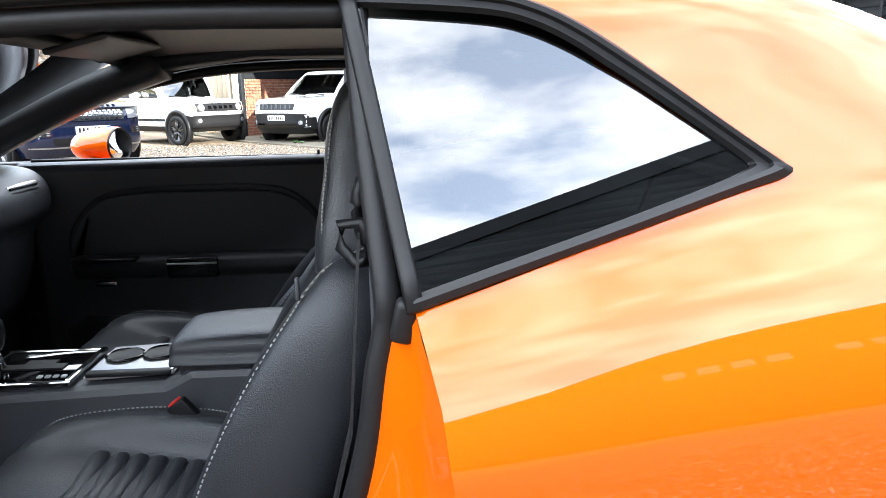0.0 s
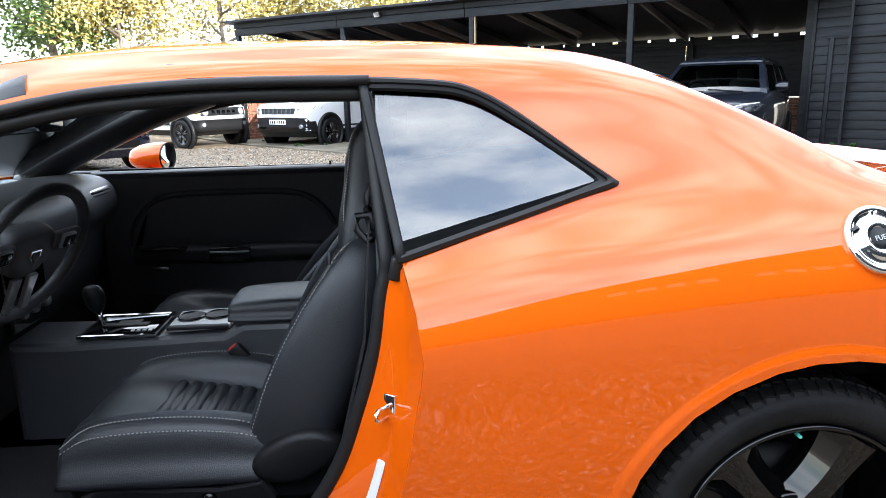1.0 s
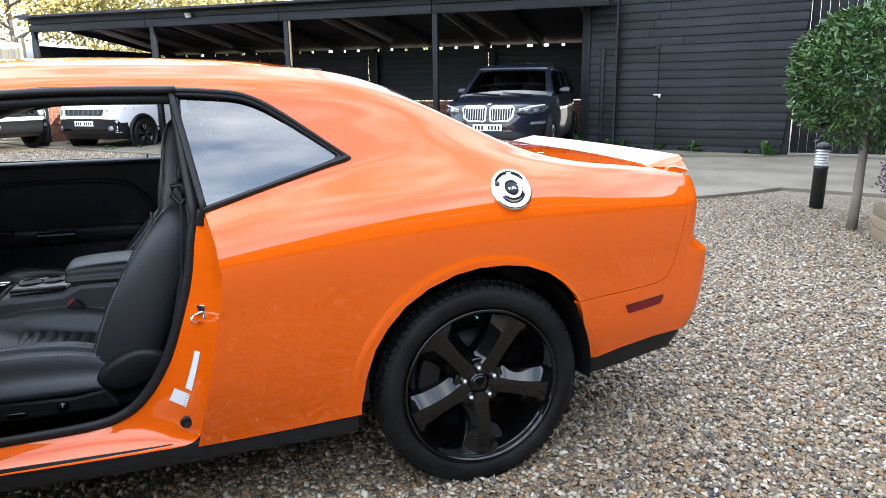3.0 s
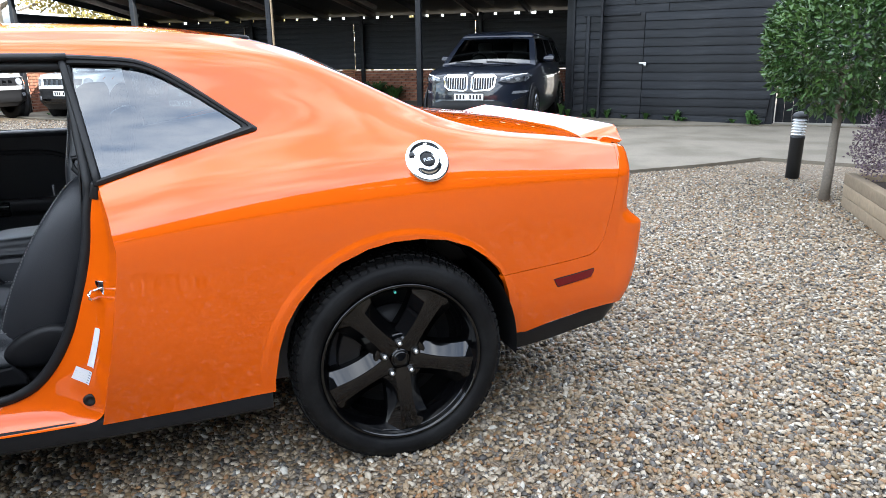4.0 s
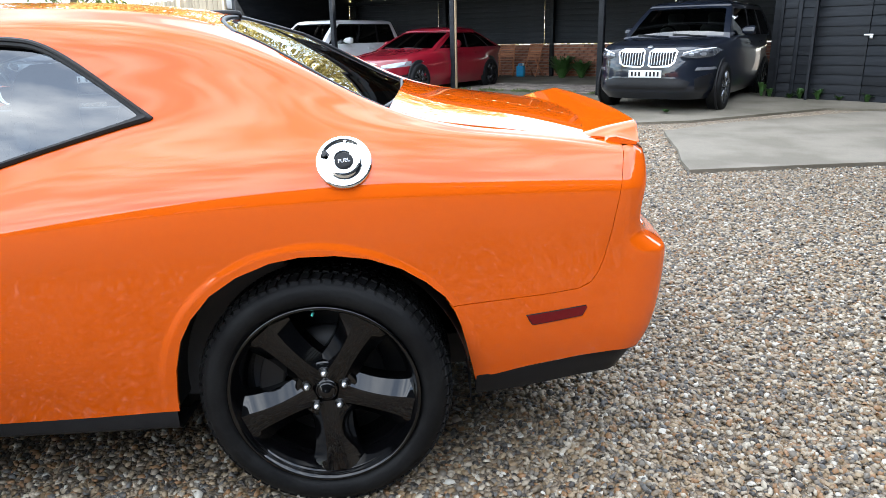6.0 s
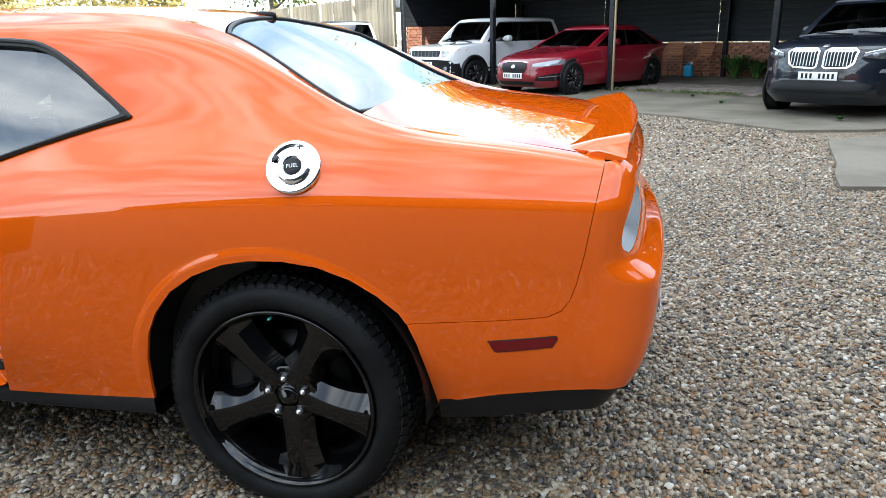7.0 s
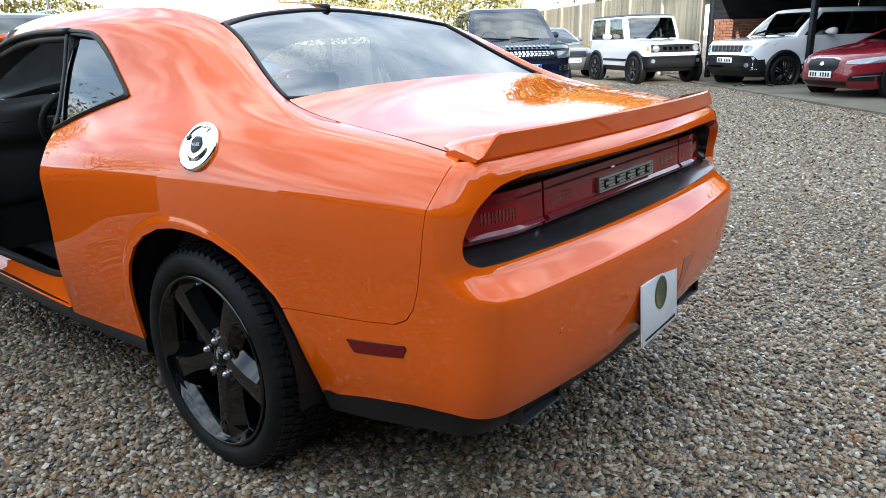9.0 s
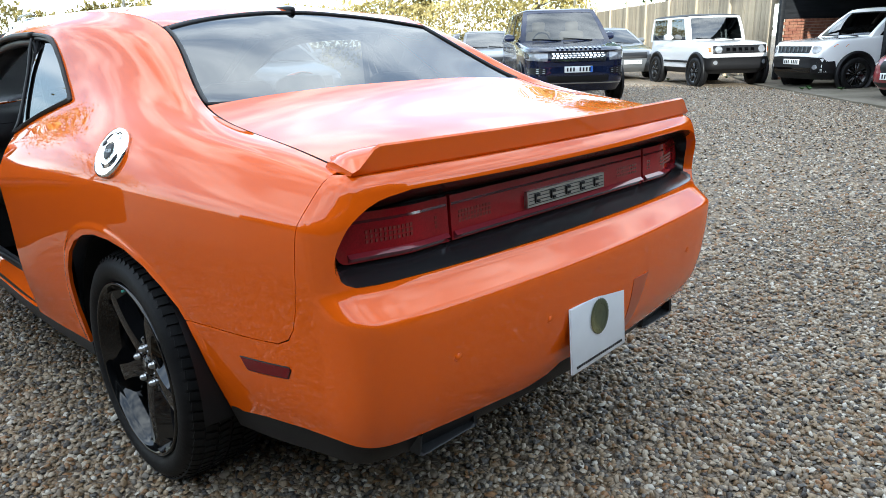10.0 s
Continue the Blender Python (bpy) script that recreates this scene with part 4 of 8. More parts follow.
part("underbody", block(-2.05, 0, 0.26, 3.2, 1.5, 0.06), BLACK_PLASTIC, coupe)
part("boot_floor", block(0.45, 0, 0.50, 0.9, 1.2, 0.2), BLACK_PLASTIC, coupe)
for sg in (-1, 1):
    tip = thing("exhaust_tip")
    tip.parent, tip.matrix_local = coupe, pose(0.925, sg * 0.52, 0.362)
    shell = [[Vector((x_, a_ * 0.105 * k_, b_ * 0.031 * k_)) for a_, b_ in ((-1, -0.8), (-0.9, -1), (0.9, -1), (1, -0.8), (0.94, 0.8), (0.84, 1), (-0.84, 1), (-0.94, 0.8))] for x_, k_ in ((-0.16, 0.96), (0.028, 1.0), (0.032, 0.97), (0.028, 0.90), (-0.12, 0.86))]
    part("tip_shell", crisp(loft("tip_shell", shell, True), 40), GREY_STEEL, tip, "dark rectangular exhaust tip")
    part("tip_inside", prism([(-0.09, -0.025), (0.09, -0.025), (0.08, 0.025), (-0.08, 0.025)], 0.01, "x", -0.12), CARPET, tip)

# ---- coupe: side glass, mouldings, door opening ----
WIN_IN = [(-0.838, 1.030), (-0.69, 1.074), (-0.52, 1.124), (-0.462, 1.144), (-0.458, 1.152), (-0.50, 1.187), (-0.56, 1.232), (-0.605, 1.264), (-0.655, 1.294), (-0.70, 1.315), (-0.75, 1.328), (-0.84, 1.336), (-0.905, 1.338)]


def flank(x, v, d):
    n_ = side_normal(x, v)
    n_ = n_ if n_.y < 0 else -n_
    return side(x, v) + n_ * d


pane_me = sheet("quarter_window", lambda x, z: Vector((x, -(0.878 - 0.408 * (z - 1.033) + 0.004 - 0.016 * (x + 0.9) / 0.47 + 0.004 * 4 * (z - 1.02) * (1.35 - z) / 0.109), z)), WIN_OUT, step=0.025, thick=0.004)
o_pts = on_side(round_poly([WIN_OUT[0]] + WIN_OUT[1:], False, 4))
i_pts = on_side(round_poly([(-0.850, 1.030), (-0.69, 1.078), (-0.510, 1.131), (-0.457, 1.149), (-0.453, 1.154), (-0.459, 1.161), (-0.498, 1.19), (-0.572, 1.242), (-0.612, 1.268), (-0.656, 1.296), (-0.70, 1.317), (-0.75, 1.329), (-0.846, 1.336), (-0.915, 1.338)], False, 4))
mould = [[flank(*p, -0.006) for p in o_pts], [flank(*p, 0.006) for p in o_pts], [flank(p[0] * 0.7 + q[0] * 0.3, p[1] * 0.7 + q[1] * 0.3, 0.012) for p, q in zip(o_pts, i_pts)],
         [flank(p[0] * 0.45 + q[0] * 0.55, p[1] * 0.45 + q[1] * 0.55, 0.010) for p, q in zip(o_pts, i_pts)], [flank(p[0] * 0.42 + q[0] * 0.58, p[1] * 0.42 + q[1] * 0.58, 0.003) for p, q in zip(o_pts, i_pts)], [flank(p[0] * 0.1 + q[0] * 0.9, p[1] * 0.1 + q[1] * 0.9, 0.001) for p, q in zip(o_pts, i_pts)], [flank(*p, -0.008) for p in i_pts]]
mould_me = crisp(loft("window_moulding", mould), 35)
b_post = [flank(-0.846 - 0.069 * t_, v_of(-0.846 - 0.069 * t_, 1.012 + 0.346 * t_), 0.004) for t_ in [k / 10 for k in range(11)]]
post_me = tube("pillar_seal", b_post, 0.010, 8, 0.6, up=(0, 1, 0))
# roof drip above the door
drip = [flank(x_, v_of(x_, z_), 0.006) for x_, z_ in ((-0.90, 1.352), (-1.1, 1.353), (-1.25, 1.350), (-1.4, 1.341), (-1.5, 1.329), (-1.62, 1.306), (-1.75, 1.278), (-1.9, 1.223))]
drip += [Vector((-2.05, -0.79, 1.165)), Vector((-2.35, -0.84, 1.02))]
drip_s = round_poly(drip, False, 5)
drip_me = tube("drip_moulding", drip_s, 0.014, 8, 0.8)
drip_in = [p + Vector((0.006, 0.022, -0.024)) for p in drip_s]
seal_line = [(-0.905, 1.338), (-0.903, 1.30), (-0.895, 1.20), (-0.885, 1.10), (-0.877, 1.02), (-0.878, 0.985), (-0.890, 0.93), (-0.902, 0.85), (-0.922, 0.77), (-0.945, 0.695), (-0.983, 0.59), (-1.03, 0.505), (-1.08, 0.445), (-1.13, 0.412), (-1.20, 0.393), (-1.35, 0.384), (-1.62, 0.378), (-1.95, 0.378), (-2.08, 0.40)]


def seal_y(z):
    return -0.862 + 0.33 * max(0, z - 1.02)


seal_pts = [Vector((x_, seal_y(z_), z_)) for x_, z_ in seal_line]
seal_s = round_poly(seal_pts, False, 5)
seal_me = tube("door_seal", seal_s, 0.016, 8, 0.8, up=(0, 1, 0))
head_me = tube("roof_seal", drip_in, 0.017, 8)
# painted jamb between seal and outer panel
jl = [(-0.846, 1.012), (-0.840, 0.985), (-0.824, 0.93), (-0.813, 0.842), (-0.820, 0.77), (-0.838, 0.68), (-0.862, 0.56), (-0.885, 0.46), (-0.900, 0.40), (-0.915, 0.345), (-0.955, 0.318), (-1.05, 0.314), (-1.20, 0.312), (-1.5, 0.31), (-1.95, 0.31), (-2.08, 0.312)]
sl = [(-0.874, 1.012), (-0.878, 0.985), (-0.890, 0.93), (-0.902, 0.85), (-0.920, 0.77), (-0.947, 0.69), (-0.985, 0.585), (-1.02, 0.52), (-1.05, 0.478), (-1.09, 0.437), (-1.14, 0.408), (-1.22, 0.39), (-1.35, 0.384), (-1.62, 0.378), (-1.95, 0.378), (-2.08, 0.40)]
jo, ji = round_poly(jl, False, 5), round_poly(sl, False, 5)
jrows = [[], [], [], [], [], []]
for a_, b_ in zip(jo, ji):
    pa = side(a_[0], v_of(a_[0], a_[1])) + Vector((0.0, 0.004, 0))
    pb = Vector((b_[0], -0.858 + 0.05 * max(0, b_[1] - 0.95), b_[1]))
    d_ = (pb - pa)
    jrows[0].append(pa)
    jrows[1].append(pa + Vector((d_.x * 0.05, 0.012, d_.z * 0.05)))
    jrows[2].append(pa + Vector((d_.x * 0.22, d_.y * 0.30, d_.z * 0.22)))
    jrows[3].append(pa + Vector((d_.x * 0.36, d_.y * 0.55, d_.z * 0.36)))
    jrows[4].append(pa + Vector((d_.x * 0.70, d_.y * 0.72, d_.z * 0.70)))
    jrows[5].append(pb)
jamb_me = crisp(loft("door_jamb", jrows), 50)
for sg, mir in ((1, False), (-1, True)):
    for nm, me, mt in (("quarter_window", pane_me, PANE), ("window_moulding", mould_me, RUBBER), ("pillar_seal", post_me, RUBBER), ("drip_moulding", drip_me, RUBBER), ("door_seal", seal_me, RUBBER), ("roof_seal", head_me, RUBBER), ("door_jamb", jamb_me, ORANGE)):
        ob = part(nm, mirrored(me, nm) if mir else me, mt, coupe)
        if nm == "quarter_window":
            ob.visible_shadow = False
part("pillar_cap", block(0, 0, 0, 0.026, 0.024, 0.05, 0.007, 3), RUBBER, coupe, "black rubber end cap", pose(-0.858, -0.890, 0.998, 8, 12, 0))
# striker, plug and labels on the jamb
st_ = thing("door_striker")
st_.parent, st_.matrix_local = coupe, pose(-0.880, -0.905, 0.705, 0, 0, -38)
part("striker_plate", block(0, 0, 0, 0.028, 0.005, 0.075, 0.002), CHROME, st_)
part("striker_loop", tube("striker_loop", [(-0.004, -0.002, 0.012), (-0.006, -0.030, 0.012), (-0.006, -0.036, 0.006), (-0.006, -0.036, -0.006), (-0.006, -0.030, -0.012), (-0.004, -0.002, -0.012)], 0.0045, 8), CHROME, st_)
part("rubber_plug", lathe("rubber_plug", [(0.0, -0.004), (0.009, -0.003), (0.012, -0.006), (0.017, -0.004), (0.019, 0.002), (0, 0.002)], 20), RUBBER, coupe, "", pose(-0.950, -0.914, 0.385, 0, 0, 8))


def jamb_at(a, b_):
    """A point of the jamb: a along it (0..1), b across it from the outer edge."""
    n_ = len(jrows[0]) - 1
    i = min(int(a * n_), n_ - 1)
    k = a * n_ - i
    j = min(int(b_ * 5), 4)
    q = b_ * 5 - j
    p = [[jrows[j + e][i + f] for f in (0, 1)] for e in (0, 1)]
    return p[0][0].lerp(p[0][1], k).lerp(p[1][0].lerp(p[1][1], k), q)


def jamb_decal(name, a0, a1, b0, b1, material, label):
    rings = []
    for i in range(7):
        a = a0 + (a1 - a0) * i / 6
        rings.append([jamb_at(a, b0 + (b1 - b0) * j / 4) + Vector((-0.0012, -0.0025, 0.0005)) for j in range(5)])
    return part(name, loft(name, rings), material, coupe, label)


jamb_decal("paper_label", 0.478, 0.530, 0.55, 0.76, WHITE, "white printed tyre label")
jamb_decal("paper_label", 0.38, 0.465, 0.54, 0.65, WHITE, "narrow white warning label")
for k in range(5):
    jamb_decal("print_bar", 0.482 + 0.010 * k, 0.486 + 0.010 * k, 0.56, 0.76, mat("label_print", (0.35, 0.36, 0.38), 0.6), "")

# roof lining, pillars and screen
part("roof_lining", patch("roof_lining", None, None, lambda a: 0, 16, 25, edge=lambda a, q: Vector((roof_at(a, q).x, roof_at(a, q).y * 0.985, roof_at(a, q).z - 0.035 - 0.02 * abs(q) ** 6))), TRIM, coupe)
for sg in (-1, 1):
    part("pillar_skin", tube("pillar_skin", round_poly([(-1.66, sg * 0.715, 1.345), (-1.85, sg * 0.745, 1.278), (-2.05, sg * 0.785, 1.185), (-2.35, sg * 0.84, 1.03)], False, 5), 0.032, 10, 0.7), ORANGE, coupe)
    part("pillar_trim", tube("pillar_trim", round_poly([(-1.58, sg * 0.675, 1.335), (-1.80, sg * 0.695, 1.262), (-2.0, sg * 0.72, 1.178), (-2.2, sg * 0.745, 1.085), (-2.38, sg * 0.77, 0.99)], False, 5), 0.066, 10, 0.75), TRIM, coupe)
    part("header_trim", tube("header_trim", [(-0.30, sg * 0.62, 1.325), (-0.6, sg * 0.675, 1.365), (-0.95, sg * 0.69, 1.375), (-1.3, sg * 0.685, 1.375), (-1.6, sg * 0.675, 1.338)], 0.035, 8, 0.8), TRIM, coupe)
part("screen_header", tube("screen_header", [(-1.68, -0.68, 1.35), (-1.74, -0.4, 1.385), (-1.77, 0, 1.395), (-1.74, 0.4, 1.385), (-1.68, 0.68, 1.35)], 0.03, 8), TRIM, coupe)
part("windscreen", patch("windscreen", lambda q: (-2.33 - 0.22 * (1 - q * q), q * 0.80, 1.03 + 0.01 * (1 - q * q)), lambda q: (-1.72 - 0.06 * (1 - q * q), q * 0.68, 1.355 + 0.06 * (1 - q * q)), lambda a: 0.01, 12, 21), glass("windscreen_glass", (0.80, 0.84, 0.84)), coupe).visible_shadow = False

# front of the car, doors and mirror


def front_side(x, z):
    k = min(1.0, max(0.0, (-3.2 - x) / 0.7))
    w = 0.955 - 0.16 * k * k + 0.02 * math.exp(-((z - 0.80) / 0.10) ** 2) - 0.06 * smooth01(0.86, 1.02, z)
    return Vector((x, -w, z))


fa = [(-2.946 + 0.41 * math.cos(radians(a_)), 0.365 + 0.41 * math.sin(radians(a_))) for a_ in range(-6, 187, 8)]
f_out = [(-2.09, 0.31), (-2.09, 1.01), (-2.35, 1.01), (-2.9, 0.985), (-3.4, 0.945), (-3.78, 0.88), (-3.86, 0.70), (-3.84, 0.42), (-3.4, 0.32)] + list(reversed(fa))
fend = sheet("front_wing", front_side, f_out, step=0.06)
for mir in (False, True):
    part("front_wing", mirrored(fend, "front_wing") if mir else fend, ORANGE, coupe)
part("bonnet", patch("bonnet", lambda q: (-3.80 - 0.07 * (1 - q * q), q * 0.80, 0.875), lambda q: (-2.36 - 0.2 * (1 - q * q), q * 0.895, 1.012), lambda a: 0.035, 14, 21), ORANGE, coupe)
part("front_bumper", loft("front_bumper", [[Vector((-3.86 - 0.10 * (1 - q * q) + d_, q * (0.80 - 0.2 * d_), z_)) for q in [-1 + j / 10 for j in range(21)]] for z_, d_ in ((0.30, 0.06), (0.42, 0.0), (0.60, -0.01), (0.66, 0.03), (0.84, 0.04), (0.885, 0.07))]), ORANGE, coupe)
part("cowl", block(-2.45, 0, 0.98, 0.25, 1.55, 0.05, 0.01), BLACK_PLASTIC, coupe)
door_me = sheet("door_skin", side, on_side([(-1.99, 0.315), (-0.935, 0.312), (-0.90, 0.44), (-0.87, 0.56), (-0.828, 0.78), (-0.82, 0.85), (-0.835, 0.94), (-0.857, 1.010), (-1.4, 1.012), (-1.99, 0.998)]), step=0.05, thick=0.02)
part("door_skin", mirrored(door_me, "door_skin"), ORANGE, coupe)
hinge = pose(-2.02, -0.95, 0, 0, 0, -68) @ pose(2.02, 0.95, 0)
opened = thing("driver_door")
opened.parent, opened.matrix_local = coupe, hinge
part("door_skin", door_me, ORANGE, opened)
part("door_card", prism([(-1.97, 0.33), (-0.97, 0.33), (-0.90, 0.56), (-0.87, 0.84), (-0.885, 1.02), (-1.97, 1.02)], 0.10, "y", -0.89, 0.02), TRIM, opened)
part("door_pull", block(-1.5, -0.765, 0.70, 0.5, 0.06, 0.06, 0.015), TRIM, opened)

# ---- coupe: the cabin ----


def section_loft(name, stations, n=28, smooth=True):
    """A padded body through rings; each station is a list of points."""
    return loft(name, stations, True, True, smooth)


def padded(name, rows, per=5):
    """A cushion through rings of key points, rounded round each ring and along the rings."""
    rings = [round_poly(r, True, per) for r in rows]
    n = len(rings[0])
    cols = [round_poly([r[j] for r in rings], False, per) for j in range(n)]
    return loft(name, [[cols[j][i] for j in range(n)] for i in range(len(cols[0]))], True, True)


def dashes(pts, length=0.005, gap=0.004, r=0.0011):
    """Stitches along a line of points: one mesh of short threads."""
    bm = bmesh.new()
    pts = [Vector(p) for p in pts]
    for i in range(len(pts) - 1):
        a, b_ = pts[i], pts[i + 1]
        d = b_ - a
        k = max(1, round(d.length / (length + gap)))
        rot = d.to_track_quat("X", "Z").to_matrix().to_4x4()
        for j in range(k):
            c = a.lerp(b_, (j + 0.5) / k)
            bmesh.ops.create_cube(bm, size=1, matrix=Matrix.Translation(c) @ rot @ Matrix.Diagonal((length, r * 2, r * 2, 1)))
    return bm


def make_seat(yc, name):
    s = thing(name)
    s.parent, s.matrix_local = coupe, Matrix.Identity(4)

    # cushion: rings across the car, from front to back
    rows = []
    for x_, top, edge, half in ((-1.705, 0.455, 0.455, 0.215), (-1.69, 0.505, 0.510, 0.24), (-1.62, 0.522, 0.545, 0.250), (-1.50, 0.508, 0.560, 0.254), (-1.38, 0.490, 0.560, 0.254), (-1.26, 0.470, 0.545, 0.250), (-1.14, 0.455, 0.50, 0.24)):
        low = 0.40
        rows.append([Vector((x_, yc + q * half, z_)) for q, z_ in ((-1.0, low), (-1.03, (low + edge) / 2), (-0.98, edge - 0.018), (-0.84, edge), (-0.66, edge - 0.004), (-0.52, top + 0.006), (-0.3, top), (0, top + 0.002), (0.3, top), (0.52, top + 0.006), (0.66, edge - 0.004), (0.84, edge), (0.98, edge - 0.018), (1.03, (low + edge) / 2), (1.0, low))])
    part("seat_cushion", padded("seat_cushion", rows, 4), LEATHER, s)
    # pleats across the insert
    for k in range(8):
        xk = -1.50 + 0.039 * k
        zt = 0.5055 - 0.0052 * k - 0.0002 * k * k
        pr = [Vector((xk + 0.0185 * c_, yc, zt - 0.004 + 0.011 * s_)) for c_, s_ in ((-1, 0), (-0.7, 0.7), (0, 1), (0.7, 0.7), (1, 0))]
        part("pleat", loft("pleat", [[p + Vector((0, q * 0.128, 0.010 * q * q - (0.006 if abs(q) > 0.95 else 0))) for p in pr] for q in (-1, -0.9, -0.5, 0, 0.5, 0.9, 1)], False, False), LEATHER, s)
    for sg in (-1, 1):
        part("stitching", dashes(round_poly([(-1.692, yc + sg * 0.235, 0.500), (-1.62, yc + sg * 0.222, 0.547), (-1.50, yc + sg * 0.222, 0.5635), (-1.38, yc + sg * 0.222, 0.5635), (-1.27, yc + sg * 0.22, 0.549), (-1.2, yc + sg * 0.215, 0.525)], False, 6)), STITCH, s)
        part("stitching", dashes(round_poly([(-1.69, yc + sg * 0.246, 0.490), (-1.62, yc + sg * 0.2495, 0.528), (-1.50, yc + sg * 0.2535, 0.542), (-1.38, yc + sg * 0.2535, 0.542), (-1.27, yc + sg * 0.251, 0.530), (-1.2, yc + sg * 0.246, 0.51)], False, 6)), STITCH, s)
    # backrest: rings up the spine
    rows = []
    for t_, half, bol, dep in ((0.0, 0.235, 0.095, 0.10), (0.12, 0.250, 0.110, 0.12), (0.35, 0.264, 0.106, 0.13), (0.60, 0.264, 0.090, 0.125), (0.82, 0.250, 0.062, 0.11), (0.95, 0.215, 0.036, 0.085), (1.0, 0.17, 0.012, 0.06)):
        x_, z_ = -1.155 + 0.195 * t_ + 0.03 * t_ * t_, 0.43 + 0.565 * t_
        up_ = Vector((0.94, 0, -0.33))
        rows.append([Vector((x_, yc, z_)) + up_ * d_ + Vector((0, q * half, 0)) for q, d_ in ((-0.45, dep), (-0.9, dep * 0.8), (-1.03, dep * 0.3), (-1.0, -bol * 0.7), (-0.88, -bol), (-0.70, -bol * 0.85), (-0.55, -0.012), (-0.25, 0.0), (0.25, 0.0), (0.55, -0.012), (0.70, -bol * 0.85), (0.88, -bol), (1.0, -bol * 0.7), (1.03, dep * 0.3), (0.9, dep * 0.8), (0.45, dep))])
    part("backrest", padded("backrest", rows, 4), LEATHER, s)
    for sg in (-1, 1):
        line = []
        for t_, half, bol in ((0.10, 0.250, 0.110), (0.35, 0.264, 0.108), (0.60, 0.264, 0.092), (0.82, 0.250, 0.064), (0.95, 0.215, 0.038)):
            x_, z_ = -1.155 + 0.195 * t_ + 0.03 * t_ * t_, 0.43 + 0.565 * t_
            line.append(Vector((x_, yc + sg * half * 0.95, z_)) + Vector((0.94, 0, -0.33)) * (-bol * 0.92))
        line += [Vector((-0.90, yc + sg * 0.15, 1.004)), Vector((-0.885, yc + sg * 0.12, 1.005))]
        part("stitching", dashes(round_poly(line, False, 7)), STITCH, s)
    # built-in head restraint
    rows = []
    for z_, x_, half, th in ((0.955, -0.955, 0.165, 0.05), (1.02, -0.945, 0.160, 0.055), (1.10, -0.935, 0.142, 0.05), (1.18, -0.925, 0.135, 0.05), (1.245, -0.91, 0.125, 0.042), (1.275, -0.895, 0.09, 0.022)):
        rows.append([Vector((x_ + d_ * th, yc + q * half, z_)) for q, d_ in ((-0.6, -1), (-0.95, -0.7), (-1.0, 0.1), (-0.85, 1.0), (0, 1.3), (0.85, 1.0), (1.0, 0.1), (0.95, -0.7), (0.6, -1), (0, -0.85))])
    part("head_restraint", padded("head_restraint", rows, 4), LEATHER, s)
    for sg in (-1, 1):
        part("stitching", dashes(round_poly([(-0.985, yc + sg * 0.150, 0.99), (-0.982, yc + sg * 0.145, 1.06), (-0.972, yc + sg * 0.130, 1.13), (-0.962, yc + sg * 0.126, 1.20)], False, 5)), STITCH, s)
    part("guide_loop", tube("guide_loop", round_poly([(-0.905, yc - 0.20, 1.02), (-0.915, yc - 0.235, 1.035), (-0.92, yc - 0.245, 1.085), (-0.91, yc - 0.235, 1.12), (-0.885, yc - 0.205, 1.12), (-0.88, yc - 0.20, 1.05)], True, 4), 0.011, 8, closed=True), BLACK_PLASTIC, s)
    part("fabric_tag", block(-1.012, yc - 0.262, 0.963, 0.006, 0.008, 0.035, 0.0015), TRIM, s, "", None)
    # plinth and recliner
    part("seat_plinth", prism([(-1.66, 0.34), (-1.68, 0.40), (-1.60, 0.425), (-1.25, 0.425), (-1.10, 0.44), (-1.05, 0.40), (-1.06, 0.34)], 0.50, "y", yc - 0.25, 0.012), BLACK_PLASTIC, s)
    part("side_cover", prism([(-1.63, 0.345), (-1.645, 0.385), (-1.60, 0.418), (-1.30, 0.405), (-1.20, 0.42), (-1.17, 0.37), (-1.17, 0.345)], 0.03, "y", yc - 0.285, 0.012), BLACK_PLASTIC, s)
    part("recliner_cover", section_loft("recliner_cover", [[Vector((-1.115 + r_ * 1.25 * math.cos(a_) + 0.03 * math.cos(a_) * abs(math.cos(a_)), yc + y_, 0.468 + r_ * math.sin(a_) + 0.022 * math.cos(a_))) for a_ in [2 * math.pi * k / 28 for k in range(28)]] for r_, y_ in ((0.066, -0.235), (0.066, -0.27), (0.060, -0.285), (0.045, -0.29), (0.01, -0.291))]), BLACK_PLASTIC, s)
    part("lumbar_knob", lathe("lumbar_knob", [(0.0, -0.012), (0.012, -0.012), (0.016, -0.006), (0.018, 0.0), (0, 0.0)], 20), BLACK_GLOSS, s, "", pose(-1.33, yc - 0.286, 0.378))
    part("tilt_switch", block(-1.46, yc - 0.29, 0.372, 0.055, 0.014, 0.012, 0.004), BLACK_GLOSS, s)
    for sg in (-1, 1):
        part("seat_rail", block(-1.40, yc + sg * 0.18, 0.315, 0.56, 0.04, 0.05, 0.006), GREY_STEEL, s)
    return s


make_seat(-0.365, "driver_seat")
make_seat(0.365, "passenger_seat").matrix_local = pose(-1.27, 0, 0.385) @ Matrix.Rotation(radians(10), 4, "Y") @ pose(1.15, 0, -0.45)

